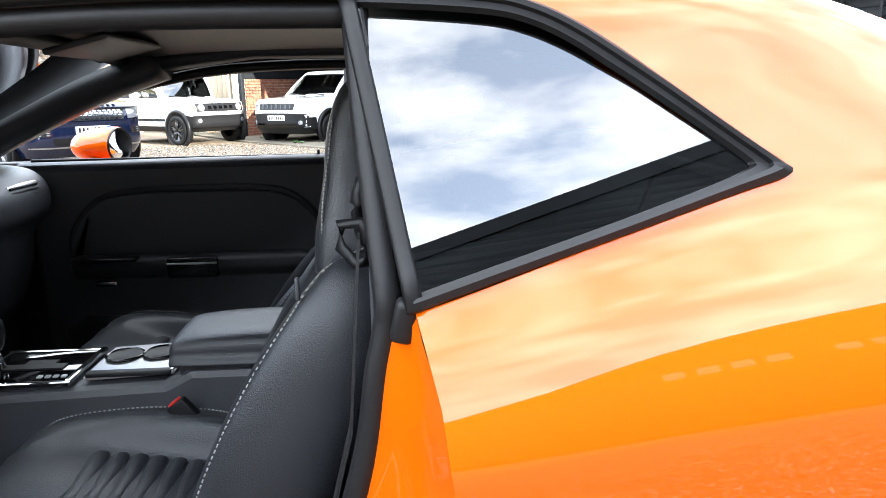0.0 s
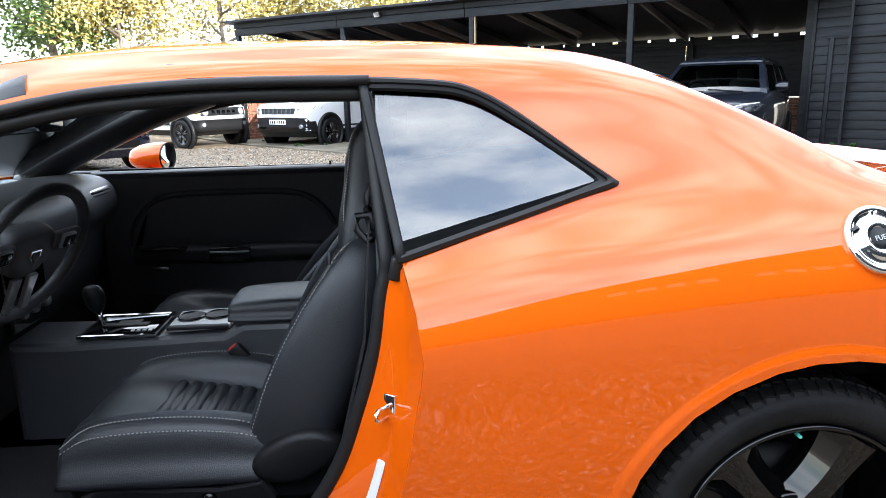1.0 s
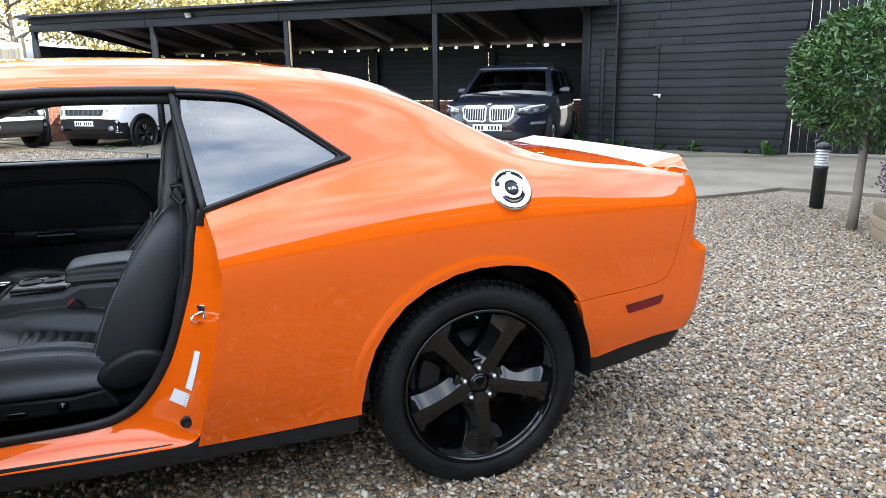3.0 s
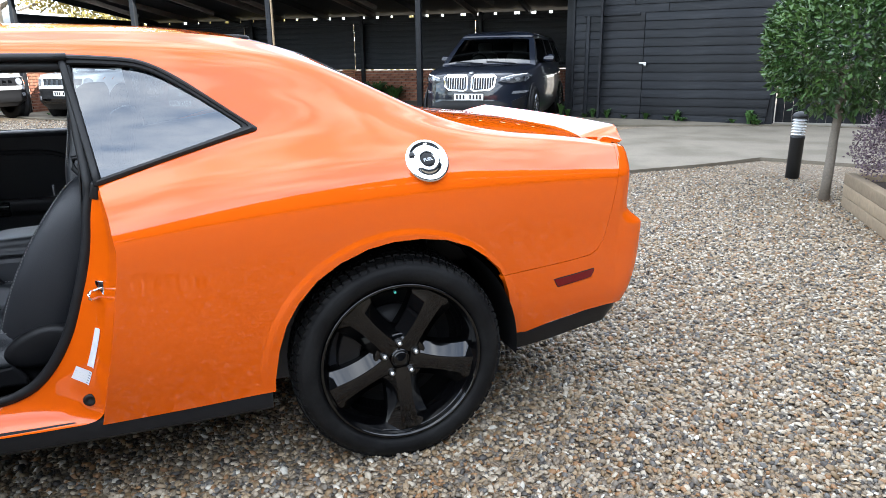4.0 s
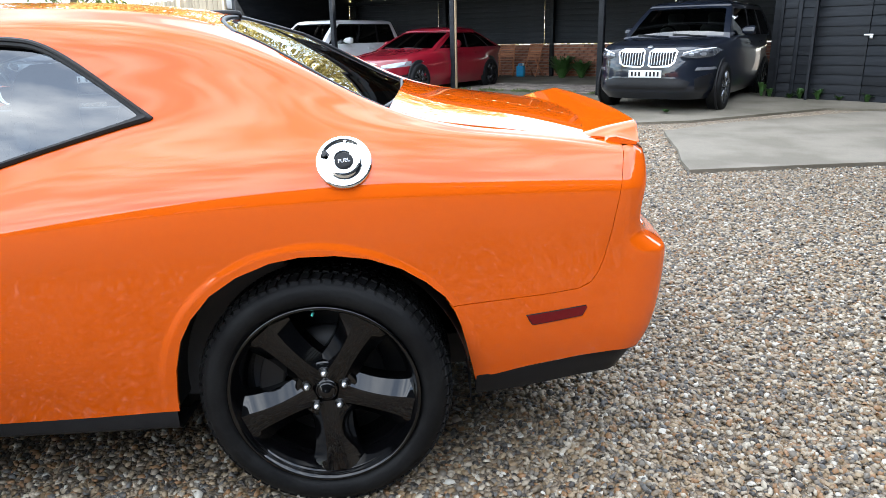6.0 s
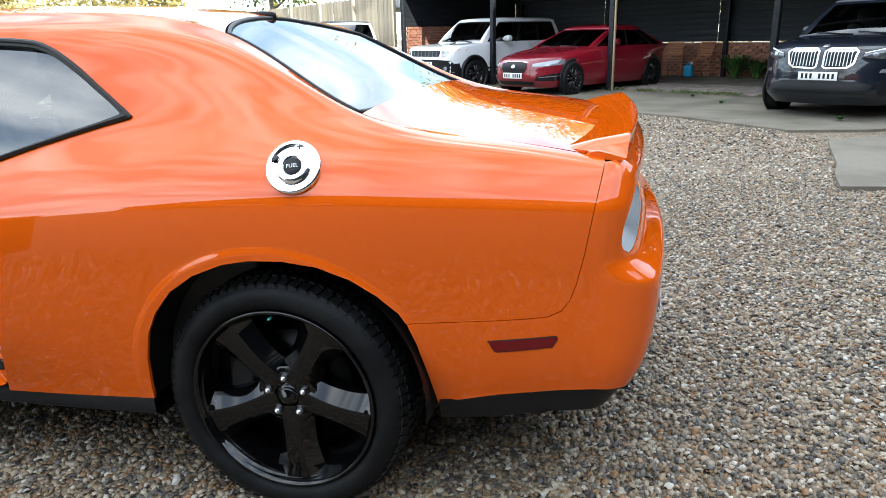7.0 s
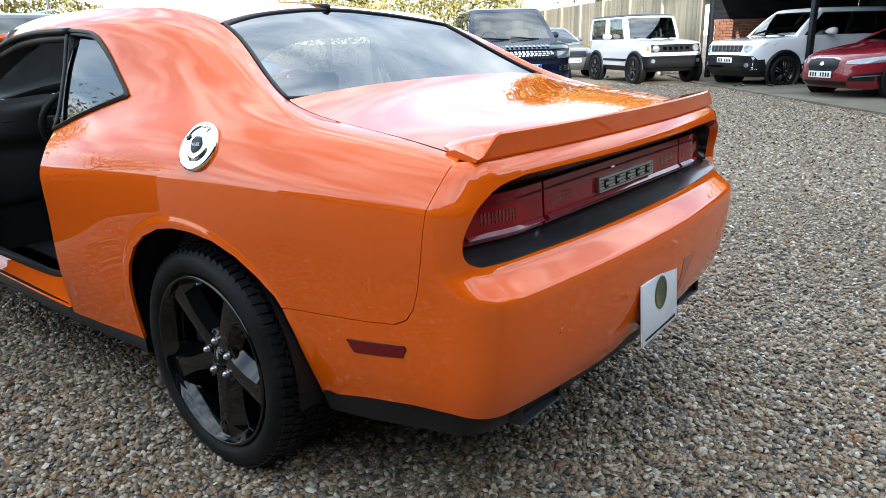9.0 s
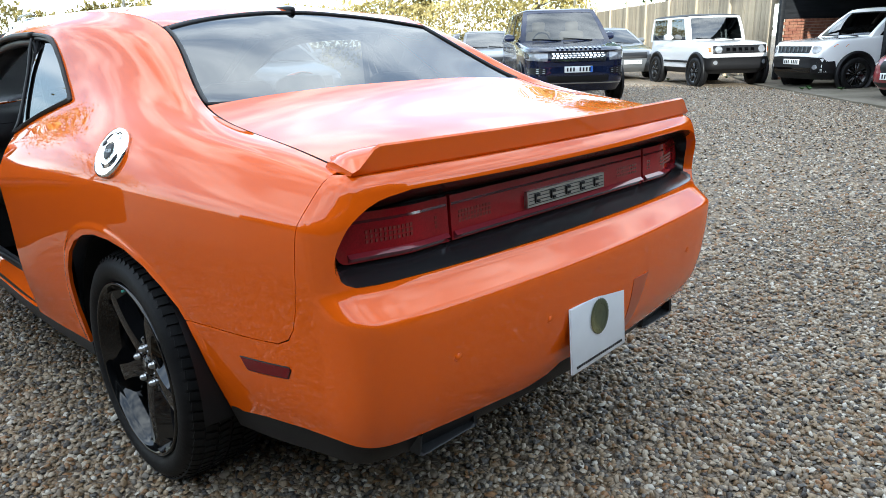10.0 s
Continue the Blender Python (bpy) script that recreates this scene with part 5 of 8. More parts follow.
# floor, sill trim, side trim and rear bench
part("cabin_floor", block(-1.55, 0, 0.275, 1.5, 1.66, 0.03), CARPET, coupe)
part("floor_mat", block(-1.90, -0.42, 0.298, 0.50, 0.46, 0.014, 0.006), CARPET, coupe, "black carpet floor mat")
for sg in (-1, 1):
    part("sill_trim", prism([(-2.05, 0.30), (-2.05, 0.375), (-1.2, 0.375), (-1.10, 0.40), (-0.99, 0.54), (-0.93, 0.72), (-0.905, 0.90), (-0.89, 1.02), (-0.80, 1.02), (-0.80, 0.30)], 0.03, "y", sg * 0.85 - (0.03 if sg > 0 else 0), 0.008), TRIM, coupe)
    part("rear_side_trim", prism([(-0.90, 0.3), (-0.90, 1.03), (-0.45, 1.10), (-0.1, 1.11), (-0.1, 0.3)], 0.05, "y", sg * 0.76 - 0.025, 0.01), TRIM, coupe)
    part("pillar_lining", prism([(-0.85, 1.02), (-0.895, 1.02), (-0.915, 1.33), (-0.895, 1.335)], 0.02, "y", sg * 0.77 - 0.015, 0.008), TRIM, coupe)
    part("belt_strap", crisp(loft("belt_strap", [[Vector((x_ - 0.002, sg * (y_ - 0.03), z_)), Vector((x_ + 0.002, sg * (y_ - 0.03), z_)), Vector((x_ + 0.004, sg * (y_ + 0.012), z_)), Vector((x_, sg * (y_ + 0.012), z_))] for x_, y_, z_ in ((-0.915, 0.735, 1.06), (-0.935, 0.752, 0.80), (-0.985, 0.755, 0.60), (-1.03, 0.745, 0.42))], True, True)), mat("belt_webbing", (0.012, 0.012, 0.013), 0.6, grain=0.3, scale=600, bump=0.3), coupe)
bench = part("rear_bench", padded("rear_bench", [[Vector((x_, y_, z_)) for x_, z_ in ((-0.78, 0.40), (-0.80, 0.50), (-0.60, 0.52), (-0.42, 0.50), (-0.36, 0.72), (-0.26, 1.02), (-0.20, 1.05), (-0.16, 0.9), (-0.2, 0.40))] for y_ in (-0.70, -0.66, -0.35, -0.02, 0.02, 0.35, 0.66, 0.70)], 3), LEATHER, coupe)
part("parcel_shelf", block(-0.03, 0, 1.075, 0.42, 1.32, 0.03, 0.008), TRIM, coupe)
part("rear_bulkhead", block(0.17, 0, 0.75, 0.03, 1.4, 0.66), CARPET, coupe)
for sg in (-1, 1):
    part("rear_head_restraint", padded("rear_head_restraint", [[Vector((-0.20 + d_ * 0.035, sg * 0.36 + q * h_, z_)) for q, d_ in ((-1, -0.4), (-1, 0.6), (0, 1), (1, 0.6), (1, -0.4), (0, -1))] for z_, h_ in ((1.04, 0.11), (1.08, 0.125), (1.15, 0.12), (1.175, 0.09))], 3), LEATHER, coupe)

# centre console
con = thing("centre_console")
con.parent, con.matrix_local = coupe, pose(0, 0, -0.018)
part("console_body", prism([(-2.05, 0.29), (-2.05, 0.62), (-1.86, 0.615), (-1.40, 0.630), (-1.34, 0.66), (-1.10, 0.66), (-1.02, 0.56), (-1.02, 0.29)], 0.25, "y", -0.125, 0.02), TRIM, con)
part("armrest_lid", padded("armrest_lid", [[Vector((x_, q * h_, z_)) for q, z_ in ((-1, 0.665), (-1.04, 0.69), (-0.9, t_), (0, t_ + 0.006), (0.9, t_), (1.04, 0.69), (1, 0.665))] for x_, t_, h_ in ((-1.385, 0.700, 0.10), (-1.37, 0.718, 0.112), (-1.25, 0.728, 0.116), (-1.12, 0.728, 0.112), (-1.06, 0.712, 0.10))], 4), LEATHER, con)
part("armrest_box", block(-1.225, 0, 0.67, 0.29, 0.225, 0.05, 0.012), TRIM, con)


def ring_plate(name, x0, x1, y0, y1, z, tilt, wdt, material, lift=0.006):
    bm = bmesh.new()
    for bx, by, sx, sy in (((x0 + x1) / 2, y0, x1 - x0 + wdt, wdt), ((x0 + x1) / 2, y1, x1 - x0 + wdt, wdt), (x0, (y0 + y1) / 2, wdt, y1 - y0), (x1, (y0 + y1) / 2, wdt, y1 - y0)):
        bmesh.ops.create_cube(bm, size=1, matrix=Matrix.Translation((bx, by, z + tilt * (bx - x0))) @ Matrix.Diagonal((sx, sy, lift * 2, 1)))
    bmesh.ops.bevel(bm, geom=bm.edges[:], offset=0.002, segments=1, affect="EDGES")
    return part(name, bm, material, con, "")


ring_plate("chrome_surround", -1.842, -1.615, -0.108, 0.10, 0.630, 0.03, 0.012, CHROME)
part("gear_gate", block(-1.73, -0.005, 0.633, 0.22, 0.19, 0.008, 0.003), BLACK_GLOSS, con)
for k in range(4):
    part("gate_mark", block(-1.69 + 0.018 * k, -0.075, 0.6385, 0.010, 0.012, 0.003), SATIN, con)
part("gear_slot", prism([(-1.80, -0.03), (-1.66, -0.03), (-1.66, 0.0), (-1.69, 0.0), (-1.69, 0.025), (-1.76, 0.025), (-1.76, 0.0), (-1.80, 0.0)], 0.004, "z", 0.637), RUBBER, con)
part("shift_lever", tube("shift_lever", [(-1.80, -0.015, 0.635), (-1.815, -0.015, 0.69)], 0.008, 10), CHROME, con)
part("shift_knob", padded("shift_knob", [[Vector((-1.815 + c_ * r_ * 1.25 - 0.1 * (z_ - 0.69), -0.015 + s_ * r_, z_)) for c_, s_ in [(math.cos(k * math.pi / 4), math.sin(k * math.pi / 4)) for k in range(8)]] for z_, r_ in ((0.685, 0.012), (0.70, 0.020), (0.725, 0.026), (0.75, 0.026), (0.768, 0.018), (0.772, 0.008))], 3), BLACK_PLASTIC, con)
# silver cup holder tray with two wells
tray = []
bm = bmesh.new()
bmesh.ops.create_cube(bm, size=1, matrix=pose(-1.485, 0.0, 0.641, 0, -2.5) @ Matrix.Diagonal((0.205, 0.19, 0.012, 1)))
bmesh.ops.bevel(bm, geom=bm.edges[:], offset=0.004, segments=2, affect="EDGES")
part("cup_tray", bm, SATIN, con, "satin silver cup holder tray")
for cx_ in (-1.532, -1.445):
    part("cup_well", lathe("cup_well", [(0.0, 0.002), (0.036, 0.0025), (0.0405, 0.004), (0.0425, 0.003), (0.0425, -0.004), (0, -0.004)], 32, "z"), RUBBER, con, "", pose(cx_, 0.018, 0.6475 + 0.04 * (cx_ + 1.485)))
    part("well_rim", lathe("well_rim", [(0.040, 0.004), (0.0425, 0.007), (0.045, 0.004), (0.0425, 0.001), (0.040, 0.004)], 32, "z"), BLACK_GLOSS, con, "", pose(cx_, 0.018, 0.6475 + 0.04 * (cx_ + 1.485)))
part("coin_tray", block(-1.485, -0.088, 0.645, 0.19, 0.022, 0.012, 0.003), RUBBER, con)
# belt buckle
buck = part("belt_buckle", block(0, 0, 0, 0.045, 0.025, 0.095, 0.006), BLACK_PLASTIC, con, "black belt buckle with a red button", pose(-1.335, -0.165, 0.565, 0, -38, 0))
part("release_button", block(0, 0, 0.047, 0.030, 0.014, 0.010, 0.002), mat("button_red", (0.5, 0.02, 0.015), 0.4), buck)
part("buckle_stalk", block(0, 0, 0, 0.03, 0.012, 0.14, 0.004), BLACK_PLASTIC, con, "", pose(-1.295, -0.165, 0.50, 0, -38, 0))

# dashboard
dash = thing("dashboard")
dash.parent, dash.matrix_local = coupe, pose(-0.11, 0, -0.03)
prof_d = [(-2.42, 0.99), (-2.25, 1.045), (-2.08, 1.060), (-1.95, 1.052), (-1.895, 1.02), (-1.875, 0.97), (-1.885, 0.91), (-1.94, 0.85), (-1.955, 0.76), (-1.985, 0.66), (-2.08, 0.55), (-2.35, 0.50)]
rows = []
for y_ in (-0.76, -0.735, -0.6, -0.37, -0.15, 0.15, 0.37, 0.6, 0.735, 0.76):
    k = 1 - 0.0 * abs(y_)
    sh = -0.02 if abs(y_) > 0.75 else 0.0
    hood = 0.035 * math.exp(-((y_ + 0.37) / 0.2) ** 2)
    rows.append([Vector((x_ + sh * (1 if i_ > 2 else 0) + 0.03 * abs(y_) * (1 if x_ > -2.0 else 0) * -1, y_, z_ + (hood if 1 <= i_ <= 4 else 0) - (0.012 if abs(y_) > 0.75 else 0))) for i_, (x_, z_) in enumerate(prof_d)])
part("dash_body", padded("dash_body", rows, 4), TRIM, dash)
for y0, y1, z0 in ((0.50, 0.68, 0.985), (-0.10, 0.0, 0.955), (0.0, 0.10, 0.955), (-0.70, -0.60, 0.965)):
    part("vent_frame", block(-1.898 - 0.022 * abs(y0 + y1) / 2, (y0 + y1) / 2, z0, 0.02, y1 - y0, 0.062, 0.006), SATIN, dash, "silver air vent frame", None)
    for k in range(4):
        part("vent_slat", block(-1.888 - 0.022 * abs(y0 + y1) / 2, (y0 + y1) / 2, z0 - 0.021 + 0.014 * k, 0.012, y1 - y0 - 0.02, 0.008, 0.002), BLACK_PLASTIC, dash)
part("radio_panel", prism([(-0.11, 0.66), (0.11, 0.66), (0.125, 0.92), (-0.125, 0.92)], 0.03, "x", -1.945, 0.006), BLACK_GLOSS, dash)
part("radio_screen", block(-1.913, 0, 0.865, 0.006, 0.17, 0.085, 0.002), mat("dark_screen", (0.01, 0.012, 0.016), 0.1, coat=1.0), dash)
for k in range(3):
    part("control_knob", lathe("control_knob", [(0.0, 0.022), (0.018, 0.022), (0.021, 0.018), (0.022, 0.0), (0, 0)], 24, "x"), SATIN, dash, "", pose(-1.913, -0.07 + 0.07 * k, 0.72))
part("dash_badge_strip", block(-1.900, 0.585, 0.935, 0.006, 0.12, 0.010, 0.002), SATIN, dash)
for yy in (-0.47, -0.27):
    part("gauge", lathe("gauge", [(0.0, 0.0), (0.052, 0.0), (0.054, 0.012), (0.06, 0.014), (0.062, 0.0), (0, -0.01)], 32, "x"), BLACK_GLOSS, dash, "", pose(-1.915, yy, 0.985, 0, -14, 0))

part("firewall", block(-2.22, 0, 0.62, 0.06, 1.72, 0.80, 0.01), CARPET, coupe)
for sg in (-1, 1):
    part("kick_panel", block(-2.12, sg * 0.84, 0.66, 0.22, 0.05, 0.74, 0.02), TRIM, coupe)

# steering wheel
sw = thing("steering_wheel")
sw.parent, sw.matrix_local = coupe, pose(-1.80, -0.385, 0.94, 0, 0, -13) @ pose(0, 0, 0, 0, 27, 0)
part("wheel_rim", tube("wheel_rim", [(0, 0.19 * math.cos(2 * math.pi * k / 48), 0.19 * math.sin(2 * math.pi * k / 48)) for k in range(48)], 0.0165, 12, up=(1, 0, 0), closed=True), LEATHER, sw)
part("airbag_cover", padded("airbag_cover", [[Vector((x_, q * s_, r_ * s_)) for q, r_ in ((-0.085, 0.035), (-0.06, 0.065), (0, 0.07), (0.06, 0.065), (0.085, 0.035), (0.07, -0.04), (0, -0.075), (-0.07, -0.04))] for x_, s_ in ((-0.055, 0.9), (-0.03, 1.0), (-0.005, 0.96), (0.006, 0.75), (0.010, 0.3))], 4), TRIM, sw)
for a_, nm in ((12, "spoke_arm"), (168, "spoke_arm")):
    part(nm, block(0.125 * math.cos(radians(a_)) * 0, 0.125 * math.cos(radians(a_)), 0.118 * math.sin(radians(a_)), 0.022, 0.10, 0.05, 0.008), TRIM, sw)
    part("button_pad", block(0.012, 0.118 * math.cos(radians(a_)), 0.118 * math.sin(radians(a_)), 0.012, 0.055, 0.045, 0.006), SATIN, sw, "silver-edged button pad")
    part("button", block(0.019, 0.118 * math.cos(radians(a_)), 0.118 * math.sin(radians(a_)), 0.006, 0.042, 0.032, 0.004), BLACK_GLOSS, sw)
for sg in (-1, 1):
    part("lower_spoke", prism([(sg * 0.012, -0.065), (sg * 0.045, -0.065), (sg * 0.040, -0.168), (sg * 0.018, -0.172)], 0.014, "x", -0.004, 0.003), SATIN, sw, "brushed silver lower spoke")
part("wheel_crest", prism([(-0.020, 0.022), (0.020, 0.022), (0.020, -0.002), (0.0, -0.024), (-0.020, -0.002)], 0.006, "x", 0.009, 0.002), CHROME, sw, "plain chrome shield")
part("crest_fill", prism([(-0.013, 0.015), (0.013, 0.015), (0.013, -0.001), (0.0, -0.016), (-0.013, -0.001)], 0.004, "x", 0.013, 0.001), BLACK_PLASTIC, sw)
part("column", tube("column", [(-0.03, 0, 0), (-0.22, 0, -0.01)], 0.055, 14), TRIM, sw)
part("stalk", tube("stalk", [(-0.09, -0.04, 0.02), (-0.08, -0.17, 0.05)], 0.008, 8), BLACK_PLASTIC, sw)

# passenger door card, inside
dc = thing("door_card")
dc.parent, dc.matrix_local = coupe, Matrix.Identity(4)
DOOR_TRIM = mat("door_trim", (0.115, 0.119, 0.126), 0.42, grain=0.2, scale=500, bump=0.3, var2=0.15)
part("card_panel", prism([(-2.10, 0.33), (-2.10, 1.015), (-0.90, 1.022), (-0.885, 0.84), (-0.93, 0.60), (-1.02, 0.40), (-1.10, 0.33)], 0.10, "y", 0.775, 0.018), DOOR_TRIM, dc)
part("card_top", tube("card_top", [(-2.12, 0.80, 1.008), (-1.5, 0.80, 1.014), (-0.90, 0.80, 1.018)], 0.03, 10, 0.7), TRIM, dc)
bead = round_poly([(-1.975, 0.772, 0.70), (-1.965, 0.772, 0.79), (-1.90, 0.772, 0.88), (-1.80, 0.772, 0.925), (-1.55, 0.772, 0.935), (-1.28, 0.772, 0.925), (-1.17, 0.772, 0.86), (-1.12, 0.772, 0.78)], False, 6)
part("card_bead", tube("card_bead", bead, 0.012, 8, 0.8, up=(0, 1, 0)), TRIM, dc)
part("card_insert", prism([(p.x, p.z - 0.012) for p in bead] + [(-1.12, 0.71), (-1.975, 0.69)], 0.012, "y", 0.764, 0.004), DOOR_TRIM, dc)
part("door_armrest", padded("door_armrest", [[Vector((x_, 0.775 - d_, z_)) for d_, z_ in ((0, 0.63), (h_, 0.655), (h_ + 0.006, 0.685), (h_ - 0.006, 0.705), (0, 0.71))] for x_, h_ in ((-1.98, 0.02), (-1.93, 0.05), (-1.7, 0.06), (-1.3, 0.065), (-1.08, 0.05), (-1.02, 0.015))], 3), TRIM, dc)
part("pull_cup", block(-1.56, 0.712, 0.675, 0.17, 0.03, 0.07, 0.008), BLACK_GLOSS, dc)
part("pull_strip", block(-1.56, 0.697, 0.690, 0.165, 0.006, 0.007, 0.002), SATIN, dc, "silver strip")
part("switch_panel", block(-1.83, 0.715, 0.708, 0.18, 0.045, 0.012, 0.004), BLACK_GLOSS, dc)
part("release_handle", block(-1.872, 0.762, 0.613, 0.075, 0.02, 0.022, 0.006), CHROME, dc, "chrome door release")
part("map_pocket", prism([(-2.0, 0.36), (-2.02, 0.46), (-1.95, 0.50), (-1.2, 0.48), (-1.12, 0.42), (-1.18, 0.36)], 0.04, "y", 0.74, 0.015), TRIM, dc)
part("lock_pin", tube("lock_pin", [(-1.13, 0.80, 1.03), (-1.13, 0.80, 1.052)], 0.005, 8), BLACK_PLASTIC, dc)
part("sill_glass_seal", block(-1.5, 0.835, 1.03, 1.2, 0.012, 0.012, 0.003), RUBBER, dc)
# door mirrors
for sg in (1, -1):
    mir = thing("door_mirror")
    if sg > 0:
        mir.parent, mir.matrix_local = coupe, pose(-1.94, 1.035, 1.065, 0, 0, 0)
    else:
        mir.parent, mir.matrix_local = opened, pose(-1.94, -1.06, 1.065, 0, 0, 0)
    part("mirror_shell", padded("mirror_shell", [[Vector((x_, sg * 0.115 * s_ * c_ + sg * 0.01, 0.068 * s_ * e_)) for c_, e_ in [(math.cos(k * math.pi / 5), math.sin(k * math.pi / 5)) for k in range(10)]] for x_, s_ in ((-0.10, 0.35), (-0.085, 0.62), (-0.04, 0.88), (0.03, 1.0), (0.055, 0.98))], 3), ORANGE, mir)
    part("mirror_rim", lathe("mirror_rim", [(0.0, 0.055), (0.93, 0.055), (0.97, 0.062), (0.98, 0.05), (0, 0.05)], 40, "x"), BLACK_PLASTIC, mir, "", pose(0, sg * 0.01, 0) @ Matrix.Diagonal((1, 0.112, 0.066, 1)))
    part("mirror_glass", lathe("mirror_glass", [(0.0, 0.0605), (0.86, 0.0605), (0.88, 0.056), (0, 0.056)], 40, "x"), mat("mirror_silver", (0.8, 0.82, 0.83), 0.02, 1.0), mir, "mirror glass", pose(0, sg * 0.01, 0) @ Matrix.Diagonal((1, 0.112, 0.066, 1)))
    part("mirror_foot", tube("mirror_foot", [(0.0, sg * -0.05, -0.05), (0.0, sg * -0.13, -0.055), (0.0, sg * -0.19, -0.05)], 0.025, 10, 0.7), ORANGE, mir)
# rear-view mirror and sun visors
rv = part("rear_view_mirror", block(0, 0, 0, 0.03, 0.24, 0.062, 0.012, 3), BLACK_PLASTIC, coupe, "", pose(-1.93, -0.03, 1.262, 0, 6, -18))
part("mirror_glass", block(0.0145, 0, 0, 0.004, 0.225, 0.05, 0.0015), CHROME, rv, "mirror glass")
part("mirror_stem", tube("mirror_stem", [(-1.95, -0.02, 1.27), (-2.02, 0.0, 1.30)], 0.010, 8), BLACK_PLASTIC, coupe)
for sg in (-1, 1):
    part("sun_visor", block(0, 0, 0, 0.16, 0.40, 0.016, 0.007, 3), TRIM, coupe, "", pose(-1.62, sg * 0.36, 1.365, 0, -14, 0))
part("courtesy_lamp", block(0, 0, 0, 0.10, 0.13, 0.012, 0.004), mat("lamp_cover_grey", (0.35, 0.34, 0.32), 0.4), coupe, "pale courtesy lamp cover", pose(-1.50, 0.05, 1.418))

part("belt_guide", tube("belt_guide", [(-0.942, -0.655, 1.062), (-0.912, -0.665, 1.066), (-0.902, -0.67, 1.04), (-0.905, -0.67, 1.012), (-0.922, -0.66, 1.006), (-0.944, -0.655, 1.03)], 0.009, 8, closed=True), BLACK_PLASTIC, coupe, "black plastic seat belt guide loop")

# ---- the yard: carport ----
DX, DY = Vector((0.811, -0.585, 0)), Vector((0.585, 0.811, 0))
C0 = Vector((-4.93, 17.39, 0))


def yard(a, d, z=0.0):
    """A point a metres along the carport's front and d metres behind it."""
    p = C0 + DX * a + DY * d
    p.z = z
    return p


def along(a, d, z, turn=0.0):
    """A pose whose x runs along the carport's front and y into it."""
    return Matrix.Translation(yard(a, d, z)) @ Matrix.Rotation(math.atan2(DX.y, DX.x) + radians(turn), 4, "Z")


CP_LEN, CP_DEEP = 13.85, 4.7
FLOOR_Z = 0.14
carport = thing("carport", along(0, 0, 0))
tagged(carport, "open black timber carport with a low brick back wall", "carport")
for a_ in (0.05, 3.63, 7.17, 10.60):
    part("post", block(0, 0, 1.55, 0.11, 0.11, 2.9, 0.006), BLACK_BOARD, carport, "", pose(a_, 0, 0))
part("pale_batten", block(0, 0, 1.55, 0.035, 0.045, 2.9, 0.004), mat("pale_timber", (0.34, 0.25, 0.15), 0.8, grain=0.2, scale=30), carport, "pale timber batten on a post", pose(7.25, -0.02, 0))
for k, (z_, h_, d_) in enumerate(((3.13, 0.17, -0.065), (2.945, 0.17, -0.05))):
    for j in range(4):
        part("fascia_board", block(0, 0, 0, 3.51, 0.035, h_, 0.004), BLACK_BOARD, carport, "", pose(1.73 + 3.525 * j, d_, z_))
part("front_beam", block(0, 0, 0, CP_LEN, 0.12, 0.20, 0.006), BLACK_BOARD, carport, "", pose(CP_LEN / 2, 0.03, 2.96))
part("roof", block(0, 0, 0, CP_LEN + 0.3, CP_DEEP + 0.7, 0.05), BLACK_BOARD, carport, "", pose(CP_LEN / 2, CP_DEEP / 2, 2.87, -7.2, 0, 0))
RAFTER = mat("weathered_rafter", (0.13, 0.115, 0.10), 0.8, grain=0.3, scale=30, var2=0.3, scale2=3, island=0.4)
for k in range(10):
    part("rafter", block(0, 0, 0, 0.06, CP_DEEP, 0.14, 0.004), RAFTER if k % 2 else BLACK_BOARD, carport, "", pose(0.5 + 1.44 * k, CP_DEEP / 2, 2.76, -7.2, 0, 0))
for a_ in (1.9, 4.2, 5.9, 8.6, 11.4):
    part("strut", block(0, 0, 0, 0.07, 1.9, 0.10, 0.004), RAFTER, carport, "", pose(a_, 0.95, 2.74, -15, 0, -20))
part("wall_plate", block(0, 0, 0, CP_LEN, 0.10, 0.12, 0.004), BLACK_BOARD, carport, "", pose(CP_LEN / 2, CP_DEEP - 0.05, 2.36))
for a_ in (0.3, 3.8, 7.3, 10.7, 13.6):
    part("rear_post", block(0, 0, 1.3, 0.10, 0.10, 2.4, 0.004), BLACK_BOARD, carport, "", pose(a_, CP_DEEP - 0.08, 0))
# black boards above the brickwork, with a slit of daylight over them
for r_ in range(9):
    for j in range(4):
        part("wall_board", block(0, 0, 0, 3.51, 0.022, 0.158, 0.003), BLACK_BOARD, carport, "", pose(1.73 + 3.525 * j, CP_DEEP + 0.02, 1.145 + 0.148 * r_, -5, 0, 0))
for k in range(30):
    part("eaves_block", block(0, 0, 0, 0.22 + 0.12 * (k % 3), 0.06, 0.07), BLACK_BOARD, carport, "", pose(0.2 + 0.485 * k, CP_DEEP + 0.02, 2.455))
part("brick_core", block(0, 0, 0, CP_LEN, 0.20, 0.92), MORTAR, carport, "", pose(CP_LEN / 2, CP_DEEP + 0.12, FLOOR_Z + 0.44))
part("end_brick_core", block(0, 0, 0, 0.06, CP_DEEP - 0.02, 1.48), MORTAR, carport, "", pose(0.012, CP_DEEP / 2, FLOOR_Z + 0.74))
part("floodlight", block(0, 0, 0, 0.16, 0.06, 0.11, 0.01), SATIN, carport, "small grey floodlight", pose(4.75, -0.14, 3.07, 25, 0, 0))
part("end_wall", block(0, 0, 0, 0.04, CP_DEEP, 2.4), BLACK_BOARD, carport, "", pose(-0.05, CP_DEEP / 2, 1.35))
